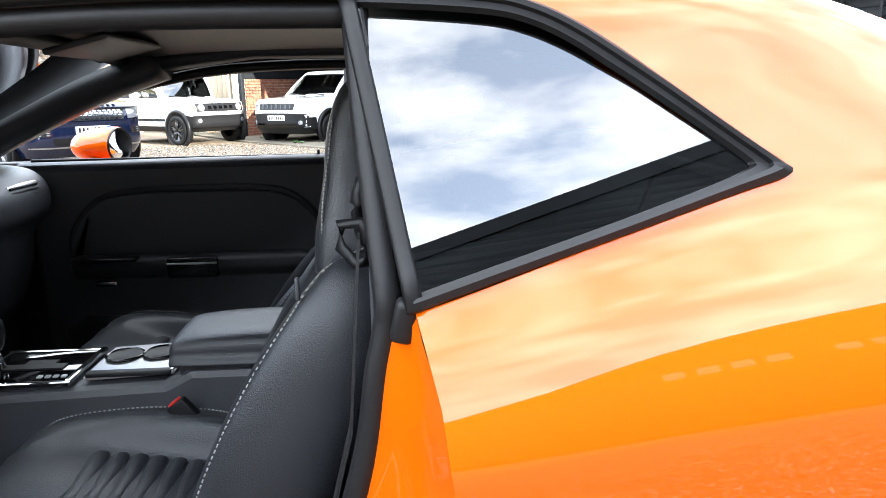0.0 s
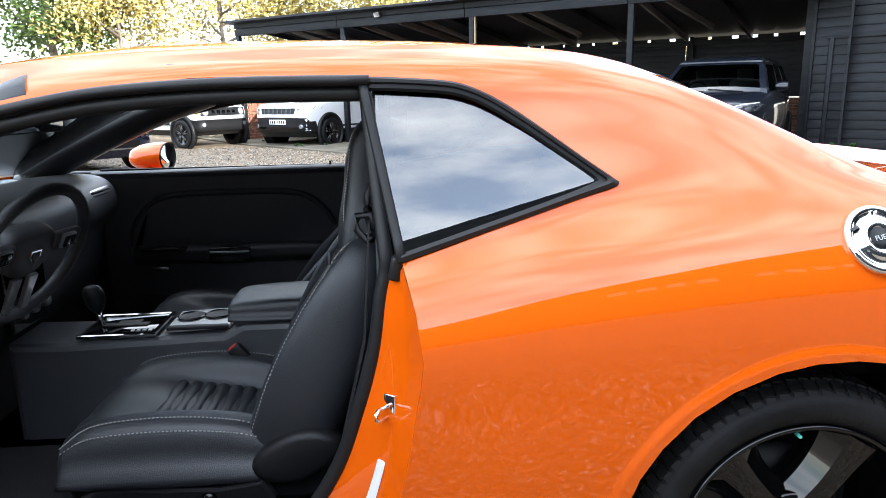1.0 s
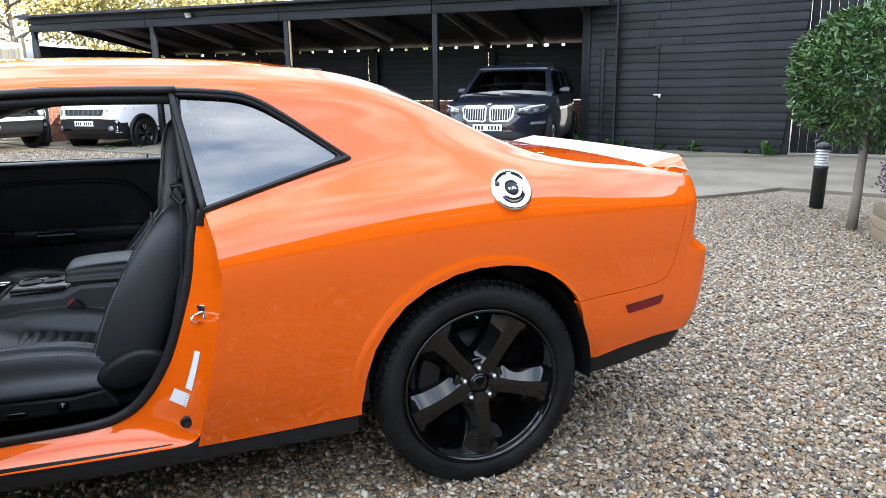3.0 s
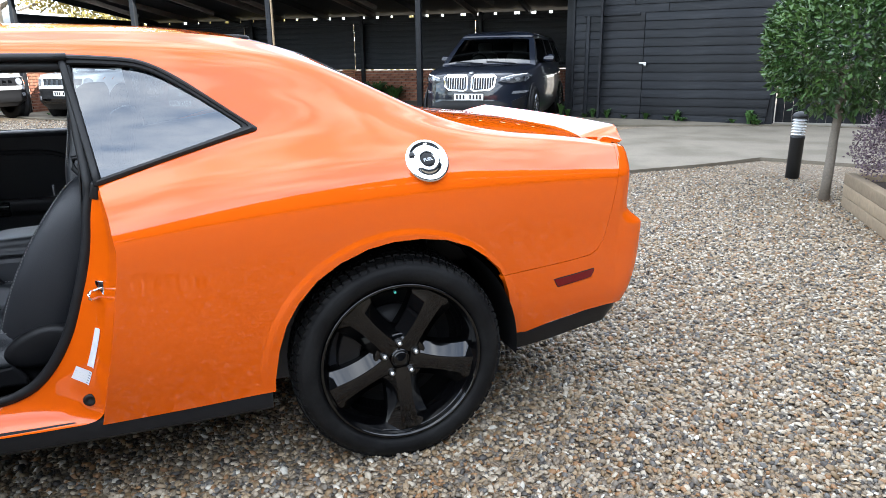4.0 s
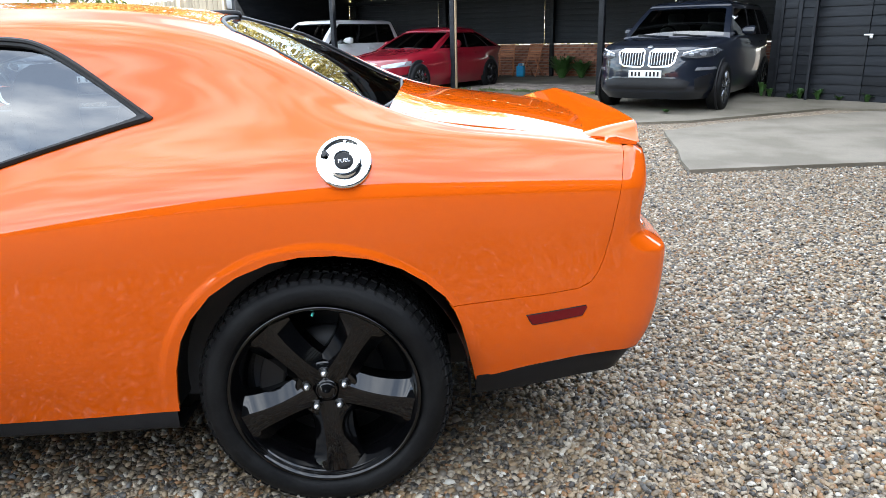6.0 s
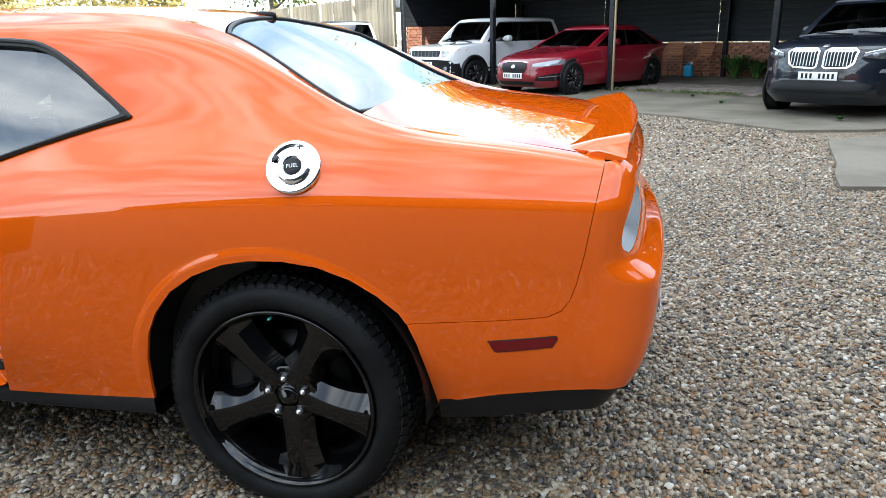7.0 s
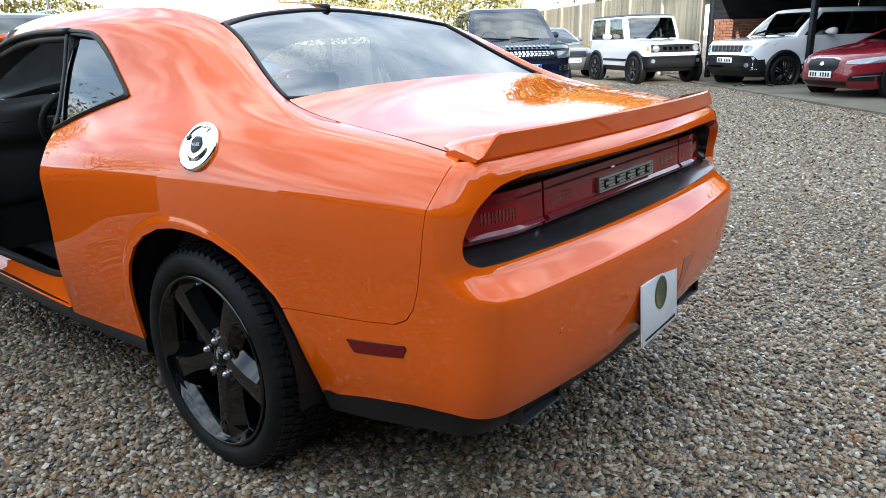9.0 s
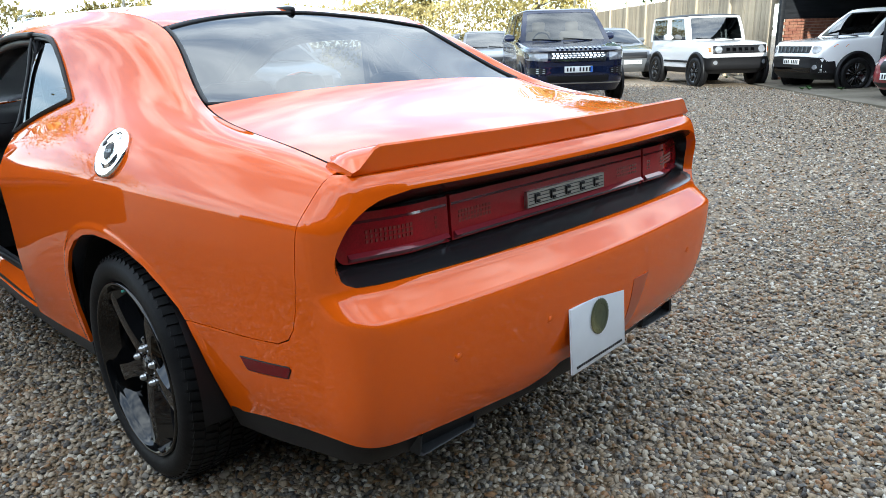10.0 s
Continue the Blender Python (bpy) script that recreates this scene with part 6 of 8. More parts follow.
part("shed_side", block(0, 0, 0, 0.04, CP_DEEP + 0.3, 3.0), BLACK_BOARD, carport, "", pose(CP_LEN + 0.35, CP_DEEP / 2 + 0.6, 1.55))

# ---- black weatherboarded shed ----
S0, S1 = Vector((6.6, 10.1, 0)), Vector((9.0, 7.3, 0))
SD = (S1 - S0).normalized()
s_ang = math.atan2(SD.y, SD.x)
shed = thing("shed", Matrix.Translation(S0) @ Matrix.Rotation(s_ang, 4, "Z"))
tagged(shed, "black stained weatherboard shed with a plank door", "shed")
S_LEN = (S1 - S0).length
rng = random.Random(7)
BH = 0.158
for r_ in range(20):
    z_ = 0.17 + BH * r_
    right = S_LEN + 0.02 + 0.11 * z_
    cuts = [0.0, 0.28, 1.45, right] if z_ < 2.1 else [0.0, 0.28 + rng.uniform(0.9, 1.8), right]
    for c0, c1 in zip(cuts[:-1], cuts[1:]):
        part("weatherboard", block(0, 0, 0, c1 - c0 - 0.006, 0.024, BH + 0.018, 0.003), BLACK_BOARD, shed, "", pose((c0 + c1) / 2, -0.012 - (0.012 if 0.2 < c0 < 0.4 and z_ < 2.1 else 0), z_ + rng.uniform(-0.003, 0.003), -6.5 + rng.uniform(-1, 1), rng.uniform(-0.25, 0.25), 0))
part("shed_wall", block(0, 0, 0, S_LEN + 0.3, 0.06, 3.3), BLACK_BOARD, shed, "", pose(S_LEN / 2, 0.06, 1.70))
part("door_lintel", block(0, 0, 0, 1.12, 0.03, 0.05, 0.004), BLACK_BOARD, shed, "", pose(0.80, -0.045, 2.12))
part("corner_board", block(0, 0, 0, 0.06, 0.05, 3.2, 0.004), BLACK_BOARD, shed, "", pose(0.02, -0.03, 1.7))
part("door_stile", block(0, 0, 0, 0.07, 0.02, 1.95, 0.003), BLACK_BOARD, shed, "", pose(0.33, -0.055, 1.13))
hs = thing("hasp")
hs.parent, hs.matrix_local = shed, pose(1.45, -0.055, 1.20)
part("hasp_strap", block(0, 0, 0, 0.14, 0.008, 0.035, 0.002), SATIN, hs)
part("padlock", block(0.05, -0.02, -0.035, 0.045, 0.02, 0.045, 0.005), SATIN, hs)
part("plank_top", block(0, 0, 0, S_LEN + 0.6, 0.05, 0.22), BLACK_BOARD, shed, "", pose(S_LEN / 2 + 0.2, -0.03, 3.35))

# gate of upright boards beyond the shed
gate = thing("yard_gate", Matrix.Translation(S1 + Vector((0.32, 0.10, 0))) @ Matrix.Rotation(s_ang + 0.12, 4, "Z"))
tagged(gate, "tall black gate of upright boards", "gate")
for k in range(11):
    part("gate_board", block(0, 0, 0, 0.135, 0.022, 1.98, 0.003), BLACK_BOARD, gate, "", pose(0.10 + 0.139 * k, 0.0, 1.12))
    part("gate_board", block(0, 0, 0, 0.135, 0.022, 1.2, 0.003), BLACK_BOARD, gate, "", pose(0.10 + 0.139 * k, 0.0, 2.75))
part("gate_post", block(0, 0, 0, 0.14, 0.14, 3.4, 0.006), BLACK_BOARD, gate, "", pose(-0.06, 0.03, 1.7))
part("gate_post", block(0, 0, 0, 0.14, 0.14, 3.4, 0.006), BLACK_BOARD, gate, "", pose(1.72, 0.03, 1.7))
barn = thing("barn", Matrix.Translation((10.6, 5.6, 0)) @ Matrix.Rotation(s_ang + 0.1, 4, "Z"))
tagged(barn, "black weatherboarded barn wall", "barn")
for r_ in range(24):
    part("weatherboard", block(0, 0, 0, 6.0, 0.024, BH + 0.018, 0.003), BLACK_BOARD, barn, "", pose(2.9, 0, 0.15 + BH * r_, -6.5, 0, 0))
part("barn_wall", block(0, 0, 0, 6.0, 0.1, 3.9), BLACK_BOARD, barn, "", pose(2.9, 0.10, 2.0))

# ---- close-boarded fence ----
F0, F1 = Vector((-5.26, 17.76, 0)), Vector((-19.0, 30.0, 0))
f_dir = (F1 - F0).normalized()
fence = thing("fence", Matrix.Translation(F0) @ Matrix.Rotation(math.atan2(f_dir.y, f_dir.x), 4, "Z"))
tagged(fence, "sunlit weathered close-boarded timber fence", "fence")
f_board = [block(0, 0, 1.25, 0.112, 0.018, h_, 0.002, 1) for h_ in (2.30, 2.34, 2.27)]
f_mesh = []
for b_ in f_board:
    me_ = bpy.data.meshes.new("fence_board")
    b_.to_mesh(me_)
    b_.free()
    f_mesh.append(me_)
rng = random.Random(3)
n_f = int((F1 - F0).length / 0.118)
for k in range(n_f):
    part("fence_board", f_mesh[k % 3], FENCE_WOOD, fence, "", pose(0.06 + 0.118 * k, rng.uniform(-0.004, 0.004), 0.10, 0, rng.uniform(-0.4, 0.4), 0))
for k in range(8):
    part("fence_post", block(0, 0, 0, 0.10, 0.10, 2.7, 0.006), FENCE_WOOD, fence, "", pose(0.0 + 2.4 * k, 0.03, 1.4))
for z_ in (0.6, 1.4, 2.2):
    part("fence_rail", block(0, 0, 0, (F1 - F0).length, 0.05, 0.08, 0.004), FENCE_WOOD, fence, "", pose((F1 - F0).length / 2, -0.04, z_))
part("shed_roof_behind", block(0, 0, 0, 4.2, 2.4, 0.5, 0.02), mat("pale_sheet_roof", (0.70, 0.69, 0.66), 0.6, grain=0.05, scale=20), fence, "pale sheet roof behind the fence", pose(3.0, -1.5, 2.45))

# ---- bollard light, clipped tree, planter ----
boll = thing("bollard_light", pose(5.55, 3.05, 0.0, 0, 1.5, 0))
tagged(boll, "dark grey bollard light with white louvres", "bollard")
part("shaft", lathe("shaft", [(0.0, 0.0), (0.072, 0.0), (0.072, 0.44), (0.076, 0.445), (0.076, 0.47), (0, 0.47)], 28, "z"), GREY_STEEL, boll)
part("lamp_core", lathe("lamp_core", [(0.0, 0.47), (0.045, 0.47), (0.045, 0.66), (0, 0.66)], 20, "z"), mat("frosted_lamp", (0.55, 0.56, 0.57), 0.4), boll)
for k in range(6):
    part("louvre", lathe("louvre", [(0.0, 0.492 + 0.031 * k), (0.058, 0.492 + 0.031 * k), (0.074, 0.482 + 0.031 * k), (0.074, 0.486 + 0.031 * k), (0.056, 0.500 + 0.031 * k), (0, 0.500 + 0.031 * k)], 28, "z"), WHITE, boll)
part("cap", lathe("cap", [(0.0, 0.735), (0.03, 0.732), (0.062, 0.715), (0.080, 0.69), (0.082, 0.672), (0.076, 0.665), (0.0, 0.665)], 28, "z"), GREY_STEEL, boll)

LEAF = mat("bay_leaf", (0.030, 0.070, 0.016), 0.36, grain=0.35, scale=30, var2=0.35, scale2=5, tint=(0.065, 0.125, 0.03))
BARK = mat("grey_bark", (0.17, 0.145, 0.115), 0.85, grain=0.3, scale=60, bump=0.6, var2=0.25, scale2=6)


def leaf_cloud(name, pts, size, seed, droop=0.35, long=2.2, fold=0.25):
    """Many small folded leaves at the given points (place, outward way)."""
    rg = random.Random(seed)
    verts, faces = [], []
    for p, out in pts:
        a = Vector((rg.gauss(0, 1), rg.gauss(0, 1), rg.gauss(0, 0.7))).normalized()
        d = (out * 0.9 + a * 0.9 + Vector((0, 0, rg.uniform(-droop, droop)))).normalized()
        s = d.cross(Vector((rg.gauss(0, 1), rg.gauss(0, 1), rg.gauss(0, 1)))).normalized()
        n_ = s.cross(d)
        L, W = size * rg.uniform(0.7, 1.25) * long, size * rg.uniform(0.7, 1.2)
        k = len(verts)
        verts += [p, p + d * L * 0.45 + s * W * 0.5 + n_ * W * fold, p + d * L, p + d * L * 0.45 - s * W * 0.5 + n_ * W * fold, p + d * L * 0.5]
        faces += [(k, k + 1, k + 4), (k + 1, k + 2, k + 4), (k, k + 4, k + 3), (k + 4, k + 2, k + 3)]
    return mesh_of(name, verts, faces, None, False)


rng = random.Random(11)
ball = thing("clipped_tree", pose(4.88, 1.98, 0.0))
tagged(ball, "clipped round bay tree with a bare grey trunk", "tree")
part("trunk", tube("trunk", [(0, 0, -0.02), (0.02, 0.0, 0.3), (0.05, 0.02, 0.6), (0.09, 0.03, 0.95), (0.10, 0.04, 1.25)], 0.042, 10, taper=lambda t: 1.15 - 0.4 * t), BARK, ball)
for k in range(9):
    a_ = 2 * math.pi * k / 9
    part("limb", tube("limb", [(0.095, 0.035, 0.95 + 0.04 * k % 0.3), (0.09 + 0.25 * math.cos(a_), 0.03 + 0.25 * math.sin(a_), 1.25), (0.09 + 0.5 * math.cos(a_), 0.03 + 0.5 * math.sin(a_), 1.4 + 0.15 * math.sin(3 * a_))], 0.014, 6, taper=lambda t: 1.1 - 0.7 * t), BARK, ball)
pts = []
for k in range(9000):
    v_ = Vector((rng.gauss(0, 1), rng.gauss(0, 1), rng.gauss(0, 1))).normalized()
    lump = 1 + 0.07 * noise.noise(v_ * 3.1) + 0.05 * noise.noise(v_ * 8)
    rr = (rng.random() ** 0.16) * lump
    if v_.z < -0.75 and rng.random() < 0.6:
        continue
    pts.append((Vector((0.10 + 0.70 * rr * v_.x, 0.04 + 0.70 * rr * v_.y, 1.42 + 0.63 * rr * v_.z)), v_))
tagged(part("crown", leaf_cloud("crown", pts, 0.040, 5, long=1.9), LEAF, ball), kind="stuff")

PL_WOOD = mat("planter_sleeper", (0.22, 0.165, 0.105), 0.85, grain=0.3, scale=25, bump=0.5, var2=0.25, scale2=3, island=0.2)
planter = thing("timber_planter", Matrix.Translation((4.80, 1.72, 0)) @ Matrix.Rotation(math.atan2(-0.83, -0.56), 4, "Z"))
tagged(planter, "raised planter of weathered timber sleepers", "planter")
for r_ in range(3):
    z_ = 0.055 + 0.102 * r_
    for nm, x_, y_, sx, sy in (("sleeper", 1.6, 0.05, 3.2, 0.09), ("sleeper", 0.045, 0.95, 0.09, 1.7), ("sleeper", 1.6, 1.85, 3.2, 0.09), ("sleeper", 3.15, 0.95, 0.09, 1.7)):
        part(nm, block(0, 0, 0, sx, sy, 0.099, 0.006), PL_WOOD, planter, "", pose(x_, y_, z_))
part("soil", block(0, 0, 0, 3.0, 1.7, 0.2), mat("dark_soil", (0.045, 0.032, 0.022), 0.95, grain=0.5, scale=60, bump=0.8), planter, "", pose(1.6, 0.95, 0.15))
PURPLE = mat("purple_leaf", (0.075, 0.045, 0.065), 0.6, grain=0.4, scale=40, var2=0.4, scale2=7, tint=(0.13, 0.09, 0.11))
for px_, py_, rr_, sd in ((5.02, 1.32, 0.42, 1), (4.92, 0.75, 0.40, 2), (5.6, 1.2, 0.45, 3)):
    rng = random.Random(sd)
    pts = []
    for k in range(5200):
        v_ = Vector((rng.gauss(0, 1), rng.gauss(0, 1), rng.gauss(0, 1))).normalized()
        rr = rng.random() ** 0.3 * (1 + 0.22 * noise.noise(v_ * 3 + Vector((sd, 0, 0))))
        if v_.z < -0.7:
            continue
        pts.append((Vector((rr_ * rr * v_.x, rr_ * rr * v_.y, 0.55 + rr_ * 0.85 * rr * v_.z)), v_))
    bush = part("shrub", leaf_cloud("shrub", pts, 0.016, sd, long=1.7), PURPLE, None, "", pose(px_, py_, 0.0))
    tagged(bush, "low purple-grey leaved shrub in a planter", "shrub")

# ---- things in the carport ----
CHAIR_WOOD = mat("oiled_hardwood", (0.42, 0.17, 0.075), 0.55, grain=0.25, scale=30, island=0.2)


def folding_chair():
    c = thing("folding_chair")
    tagged(c, "folded brown slatted wooden garden chair", "chair", "chairs by the wall")
    for sg in (-1, 1):
        part("leg", tube("leg", [(sg * 0.2, -0.22, 0.01), (sg * 0.2, 0.12, 0.85)], 0.016, 6), CHAIR_WOOD, c)
        part("leg", tube("leg", [(sg * 0.17, 0.20, 0.01), (sg * 0.17, -0.20, 0.46)], 0.016, 6), CHAIR_WOOD, c)
    for k in range(6):
        part("slat", block(0, 0, 0, 0.40, 0.045, 0.014, 0.003), CHAIR_WOOD, c, "", pose(0, -0.19 + 0.062 * k, 0.455))
    for k in range(6):
        part("back_slat", block(0, 0, 0, 0.40, 0.012, 0.042, 0.003), CHAIR_WOOD, c, "", pose(0, 0.0 + 0.022 * k, 0.54 + 0.058 * k, -20))
    return c


ch = folding_chair()
ch.matrix_world = along(6.20, CP_DEEP - 0.60, FLOOR_Z + 0.075, 20)
copy_thing(ch, along(6.95, CP_DEEP - 0.42, FLOOR_Z + 0.075, -8))
jug = thing("jerry_can", along(6.72, CP_DEEP - 0.75, FLOOR_Z + 0.075))
tagged(jug, "bright blue plastic jerry can on the floor", "jerry can")
BLUE = mat("blue_plastic", (0.03, 0.30, 0.55), 0.4, grain=0.1, scale=40)
part("body", block(0, 0, 0.15, 0.22, 0.15, 0.29, 0.03, 3), BLUE, jug)
part("handle", tube("handle", [(-0.07, 0, 0.28), (-0.06, 0, 0.34), (0.04, 0, 0.34), (0.05, 0, 0.28)], 0.016, 8), BLUE, jug)
part("cap", lathe("cap", [(0, 0.36), (0.025, 0.36), (0.025, 0.30), (0, 0.30)], 12, "z"), WHITE, jug, "", pose(0.07, 0, 0))
FERN = mat("fern_leaf", (0.05, 0.12, 0.025), 0.6, grain=0.3, scale=20)


def clump(name, m, n_, spread, high, seed, label):
    rg = random.Random(seed)
    verts, faces = [], []
    for k in range(n_):
        a = rg.uniform(0, 2 * math.pi)
        L, h_ = spread * rg.uniform(0.5, 1), high * rg.uniform(0.5, 1)
        d = Vector((math.cos(a), math.sin(a), 0))
        s = Vector((-d.y, d.x, 0)) * 0.018 * rg.uniform(0.6, 1.4)
        b0 = Vector((rg.uniform(-0.1, 0.1), rg.uniform(-0.1, 0.1), 0)) * spread
        q = len(verts)
        for t_, w_ in ((0, 0.6), (0.35, 1.2), (0.7, 0.9), (1.0, 0.1)):
            c = b0 + d * L * t_ + Vector((0, 0, h_ * (t_ * 1.9 - 1.15 * t_ * t_)))
            verts += [c - s * w_, c + s * w_]
        faces += [(q + 2 * i, q + 2 * i + 1, q + 2 * i + 3, q + 2 * i + 2) for i in range(3)]
    return tagged(part(name, mesh_of(name, verts, faces, None, False), FERN, None, "", m), label, "plant", kind="stuff" if name == "weed" else "")


clump("fern", along(7.85, CP_DEEP - 0.55, FLOOR_Z + 0.05), 160, 0.55, 0.75, 1, "green fern growing at the foot of a brick wall")
clump("fern", along(8.35, CP_DEEP - 0.45, FLOOR_Z + 0.05), 110, 0.5, 0.6, 2, "green fern growing at the foot of a brick wall")
rng = random.Random(5)
for k in range(16):
    p_ = S0 + SD * rng.uniform(-0.3, S_LEN) + Vector((-0.76, -0.65, 0)) * rng.uniform(0.02, 0.12)
    clump("weed", pose(p_.x, p_.y, ground_z(p_.x, p_.y) + 0.04), 26, 0.12, 0.10 + 0.28 * rng.random() ** 2, 20 + k, "small green weed at the foot of a shed")
for k in range(14):
    a_ = rng.uniform(-1.5, 13)
    p_ = yard(a_, rng.uniform(-2.3, -0.1))
    clump("weed", pose(p_.x, p_.y, ground_z(p_.x, p_.y) + 0.055), 20, 0.10, 0.06, 60 + k, "low grass tuft growing in a concrete joint")

# ---- parked cars ----
CAR_GLASS = glass("car_glass", (0.13, 0.155, 0.16))
DARK_IN = mat("dark_cabin", (0.012, 0.012, 0.013), 0.8, grain=0.2, scale=30)
HEAD = mat("headlamp", (0.26, 0.27, 0.29), 0.10, 0.3, 1.0, grain=0.35, scale=45)
PLATE_W = mat("white_plate", (0.74, 0.75, 0.74), 0.4, grain=0.03, scale=30)
ALLOY = mat("alloy_grey", (0.30, 0.31, 0.33), 0.25, 0.9, grain=0.1, scale=40)
BLACK_ALLOY = mat("black_alloy", (0.012, 0.012, 0.013), 0.25, 0.2, 0.5)


def make_car(name, label, m, keys, belt, paint, wheels, r_w, clad=0.0, roof_mat=None, alloy=ALLOY, pillars=(0.2,), bar_tint=None, spokes=5, seat_mat=None, arch_mat=None, dark=True, first=0.05, gap=0.03, pillar_mat=None):
    """A parked car of stacked plan slices: keys are rows of (height, front, back, half width, squareness)."""
    car = thing(name, m)
    tagged(car, label, "car")
    f = curve_fn([k[0] for k in keys], [k[1:] for k in keys])
    N = 112
    dense = [2 * math.pi * i / 4000 for i in range(4001)]
    px_ = [(2.1 * math.copysign(abs(math.cos(q)) ** (1 / 3), math.cos(q)), 0.85 * math.copysign(abs(math.sin(q)) ** (1 / 3), math.sin(q))) for q in dense]
    run_ = np.concatenate([[0], np.cumsum([math.dist(px_[i], px_[i + 1]) for i in range(4000)])])
    angles = np.interp(np.arange(N) / N * run_[-1], run_, dense)

    def ring(z):
        x0, x1, w, n_ = f(z)
        c, a = (x0 + x1) / 2, (x1 - x0) / 2
        out = []
        for th in angles:
            cs, sn = math.cos(th), math.sin(th)
            out.append(Vector((c + a * math.copysign(abs(cs) ** (2 / n_), cs), w * math.copysign(abs(sn) ** (2 / n_), sn), z)))
        return out

    def xf(y, z):
        x0, x1, w, n_ = f(z)
        return (x0 + x1) / 2 - (x1 - x0) / 2 * max(0.0, 1 - min(1, abs(y) / w) ** n_) ** (1 / n_)

    def ys(x, z):
        x0, x1, w, n_ = f(z)
        return w * max(0.0, 1 - min(1, abs(2 * (x - (x0 + x1) / 2) / (x1 - x0))) ** n_) ** (1 / n_)
    top = keys[-1][0]
    roof_z = keys[-4][0]
    zs_low = [keys[0][0] + (clad - keys[0][0]) * i / 4 for i in range(5)] if clad else []
    z0 = clad or keys[0][0]
    zs = sorted({round(z0 + (belt - z0) * i / 16, 4) for i in range(17)} | {round(k[0], 4) for k in keys if z0 < k[0] < belt})
    if clad:
        part("cladding", loft("cladding", [ring(z) for z in zs_low], True, False), BLACK_PLASTIC, car)
    part("body", crisp(loft("body", [ring(z) for z in zs], True, False), 40), paint, car)
    # glasshouse: four sloped faces with openings, panes and a crowned roof
    bx0, bx1, bw, _ = f(belt)
    rx0, rx1, rw, _ = f(roof_z)
    bx0, bw, lowz = bx0 + 0.02, bw * 0.965, belt - 0.03

    def wall_of(p00, p10, p01, p11, bulge):
        def surf(u, v):
            lo_, hi_ = Vector(p00).lerp(Vector(p10), u), Vector(p01).lerp(Vector(p11), u)
            p = lo_.lerp(hi_, v)
            return p + Vector(bulge) * (4 * u * (1 - u) * 0.6 + 4 * v * (1 - v) * 0.4)
        return surf

    def opening(u0, u1, v0=0.07, v1=0.93, r=0.03):
        return [(u0, v0), (u1, v0), (u1, v1 - r), (u1 - r * 0.6, v1), (u0 + r * 0.6, v1), (u0, v1 - r)]
    whole = [(0, 0), (1, 0), (1, 1), (0, 1)]
    ends = (((bx0, -bw, lowz), (bx0, bw, lowz), (rx0, -rw, roof_z), (rx0, rw, roof_z), (-0.07, 0, 0.02), True), ((bx1, -bw, lowz), (bx1, bw, lowz), (rx1, -rw, roof_z), (rx1, rw, roof_z), (0.04, 0, 0), False))
    for p00, p10, p01, p11, bl_, fl_ in ends:
        sf = wall_of(p00, p10, p01, p11, bl_)
        hole = opening(0.055, 0.945)
        part("windscreen_frame" if fl_ else "tailgate_frame", sheet("screen_frame", sf, whole, [hole], step=0.12, thick=0.03, flip=fl_, e=0.01), pillar_mat or paint, car)
        part("windscreen" if fl_ else "back_window", sheet("screen", lambda u, v: sf(u, v) + Vector((0.006 if fl_ else -0.006, 0, 0)), hole, step=0.12, thick=0.004, flip=fl_, e=0.01), CAR_GLASS, car).visible_shadow = False
        if fl_:
            for k in (0.2, 0.55):
                part("wiper", tube("wiper", [sf(k, 0.05) + Vector((-0.02, 0, 0)), sf(k + 0.32, 0.12) + Vector((-0.02, 0, 0.0))], 0.01, 5), BLACK_PLASTIC, car)
    for sg in (-1, 1):
        sf = wall_of((bx0, sg * bw, lowz), (bx1, sg * bw, lowz), (rx0, sg * rw, roof_z), (rx1, sg * rw, roof_z), (0, sg * 0.03, 0))
        cuts = [first, *pillars, 0.95]
        if dark:
            holes = [opening(first, 0.95)]
            for q in pillars:
                part("pillar", sheet("pillar", sf, [(q - 0.014, 0.07), (q + 0.014, 0.07), (q + 0.014, 0.93), (q - 0.014, 0.93)], step=0.2, thick=0.01, flip=sg > 0, e=0.01), BLACK_PLASTIC, car)
        else:
            holes = [opening(c0 + (0.0 if i == 0 else gap), c1 - (0.0 if i == len(cuts) - 2 else gap)) for i, (c0, c1) in enumerate(zip(cuts[:-1], cuts[1:]))]
        part("cabin_side", sheet("cabin_side", sf, whole, holes, step=0.12, thick=0.03, flip=sg > 0, e=0.01), paint, car)
        for h_ in holes:
            part("side_window", sheet("side_window", lambda u, v: sf(u, v) - Vector((0, sg * 0.006, 0)), h_, step=0.15, thick=0.004, flip=sg > 0, e=0.01), CAR_GLASS, car).visible_shadow = False

    def roof_ring(d, z, cr=0.10):
        x0, x1, w = rx0 + d * 1.2, rx1 - d, rw - d
        r_ = min(cr, w * 0.5)
        return [Vector((cx + r_ * math.cos(t), cy + r_ * math.sin(t), z)) for cx, cy, t0 in ((x1 - r_, w - r_, 0), (x0 + r_, w - r_, 0.5), (x0 + r_, -w + r_, 1.0), (x1 - r_, -w + r_, 1.5)) for t in [(t0 + 0.5 * k / 5) * math.pi for k in range(6)]]
    rise = top - roof_z
    part("roof", loft("roof", [roof_ring(0.012, roof_z - 0.02, 0.03), roof_ring(-0.006, roof_z, 0.03), roof_ring(0.01, roof_z + rise * 0.28, 0.06), roof_ring(0.06, roof_z + rise * 0.58, 0.12), roof_ring(0.20, roof_z + rise * 0.85, 0.2), roof_ring(0.42, roof_z + rise, 0.2)], True, True), roof_mat or paint, car)
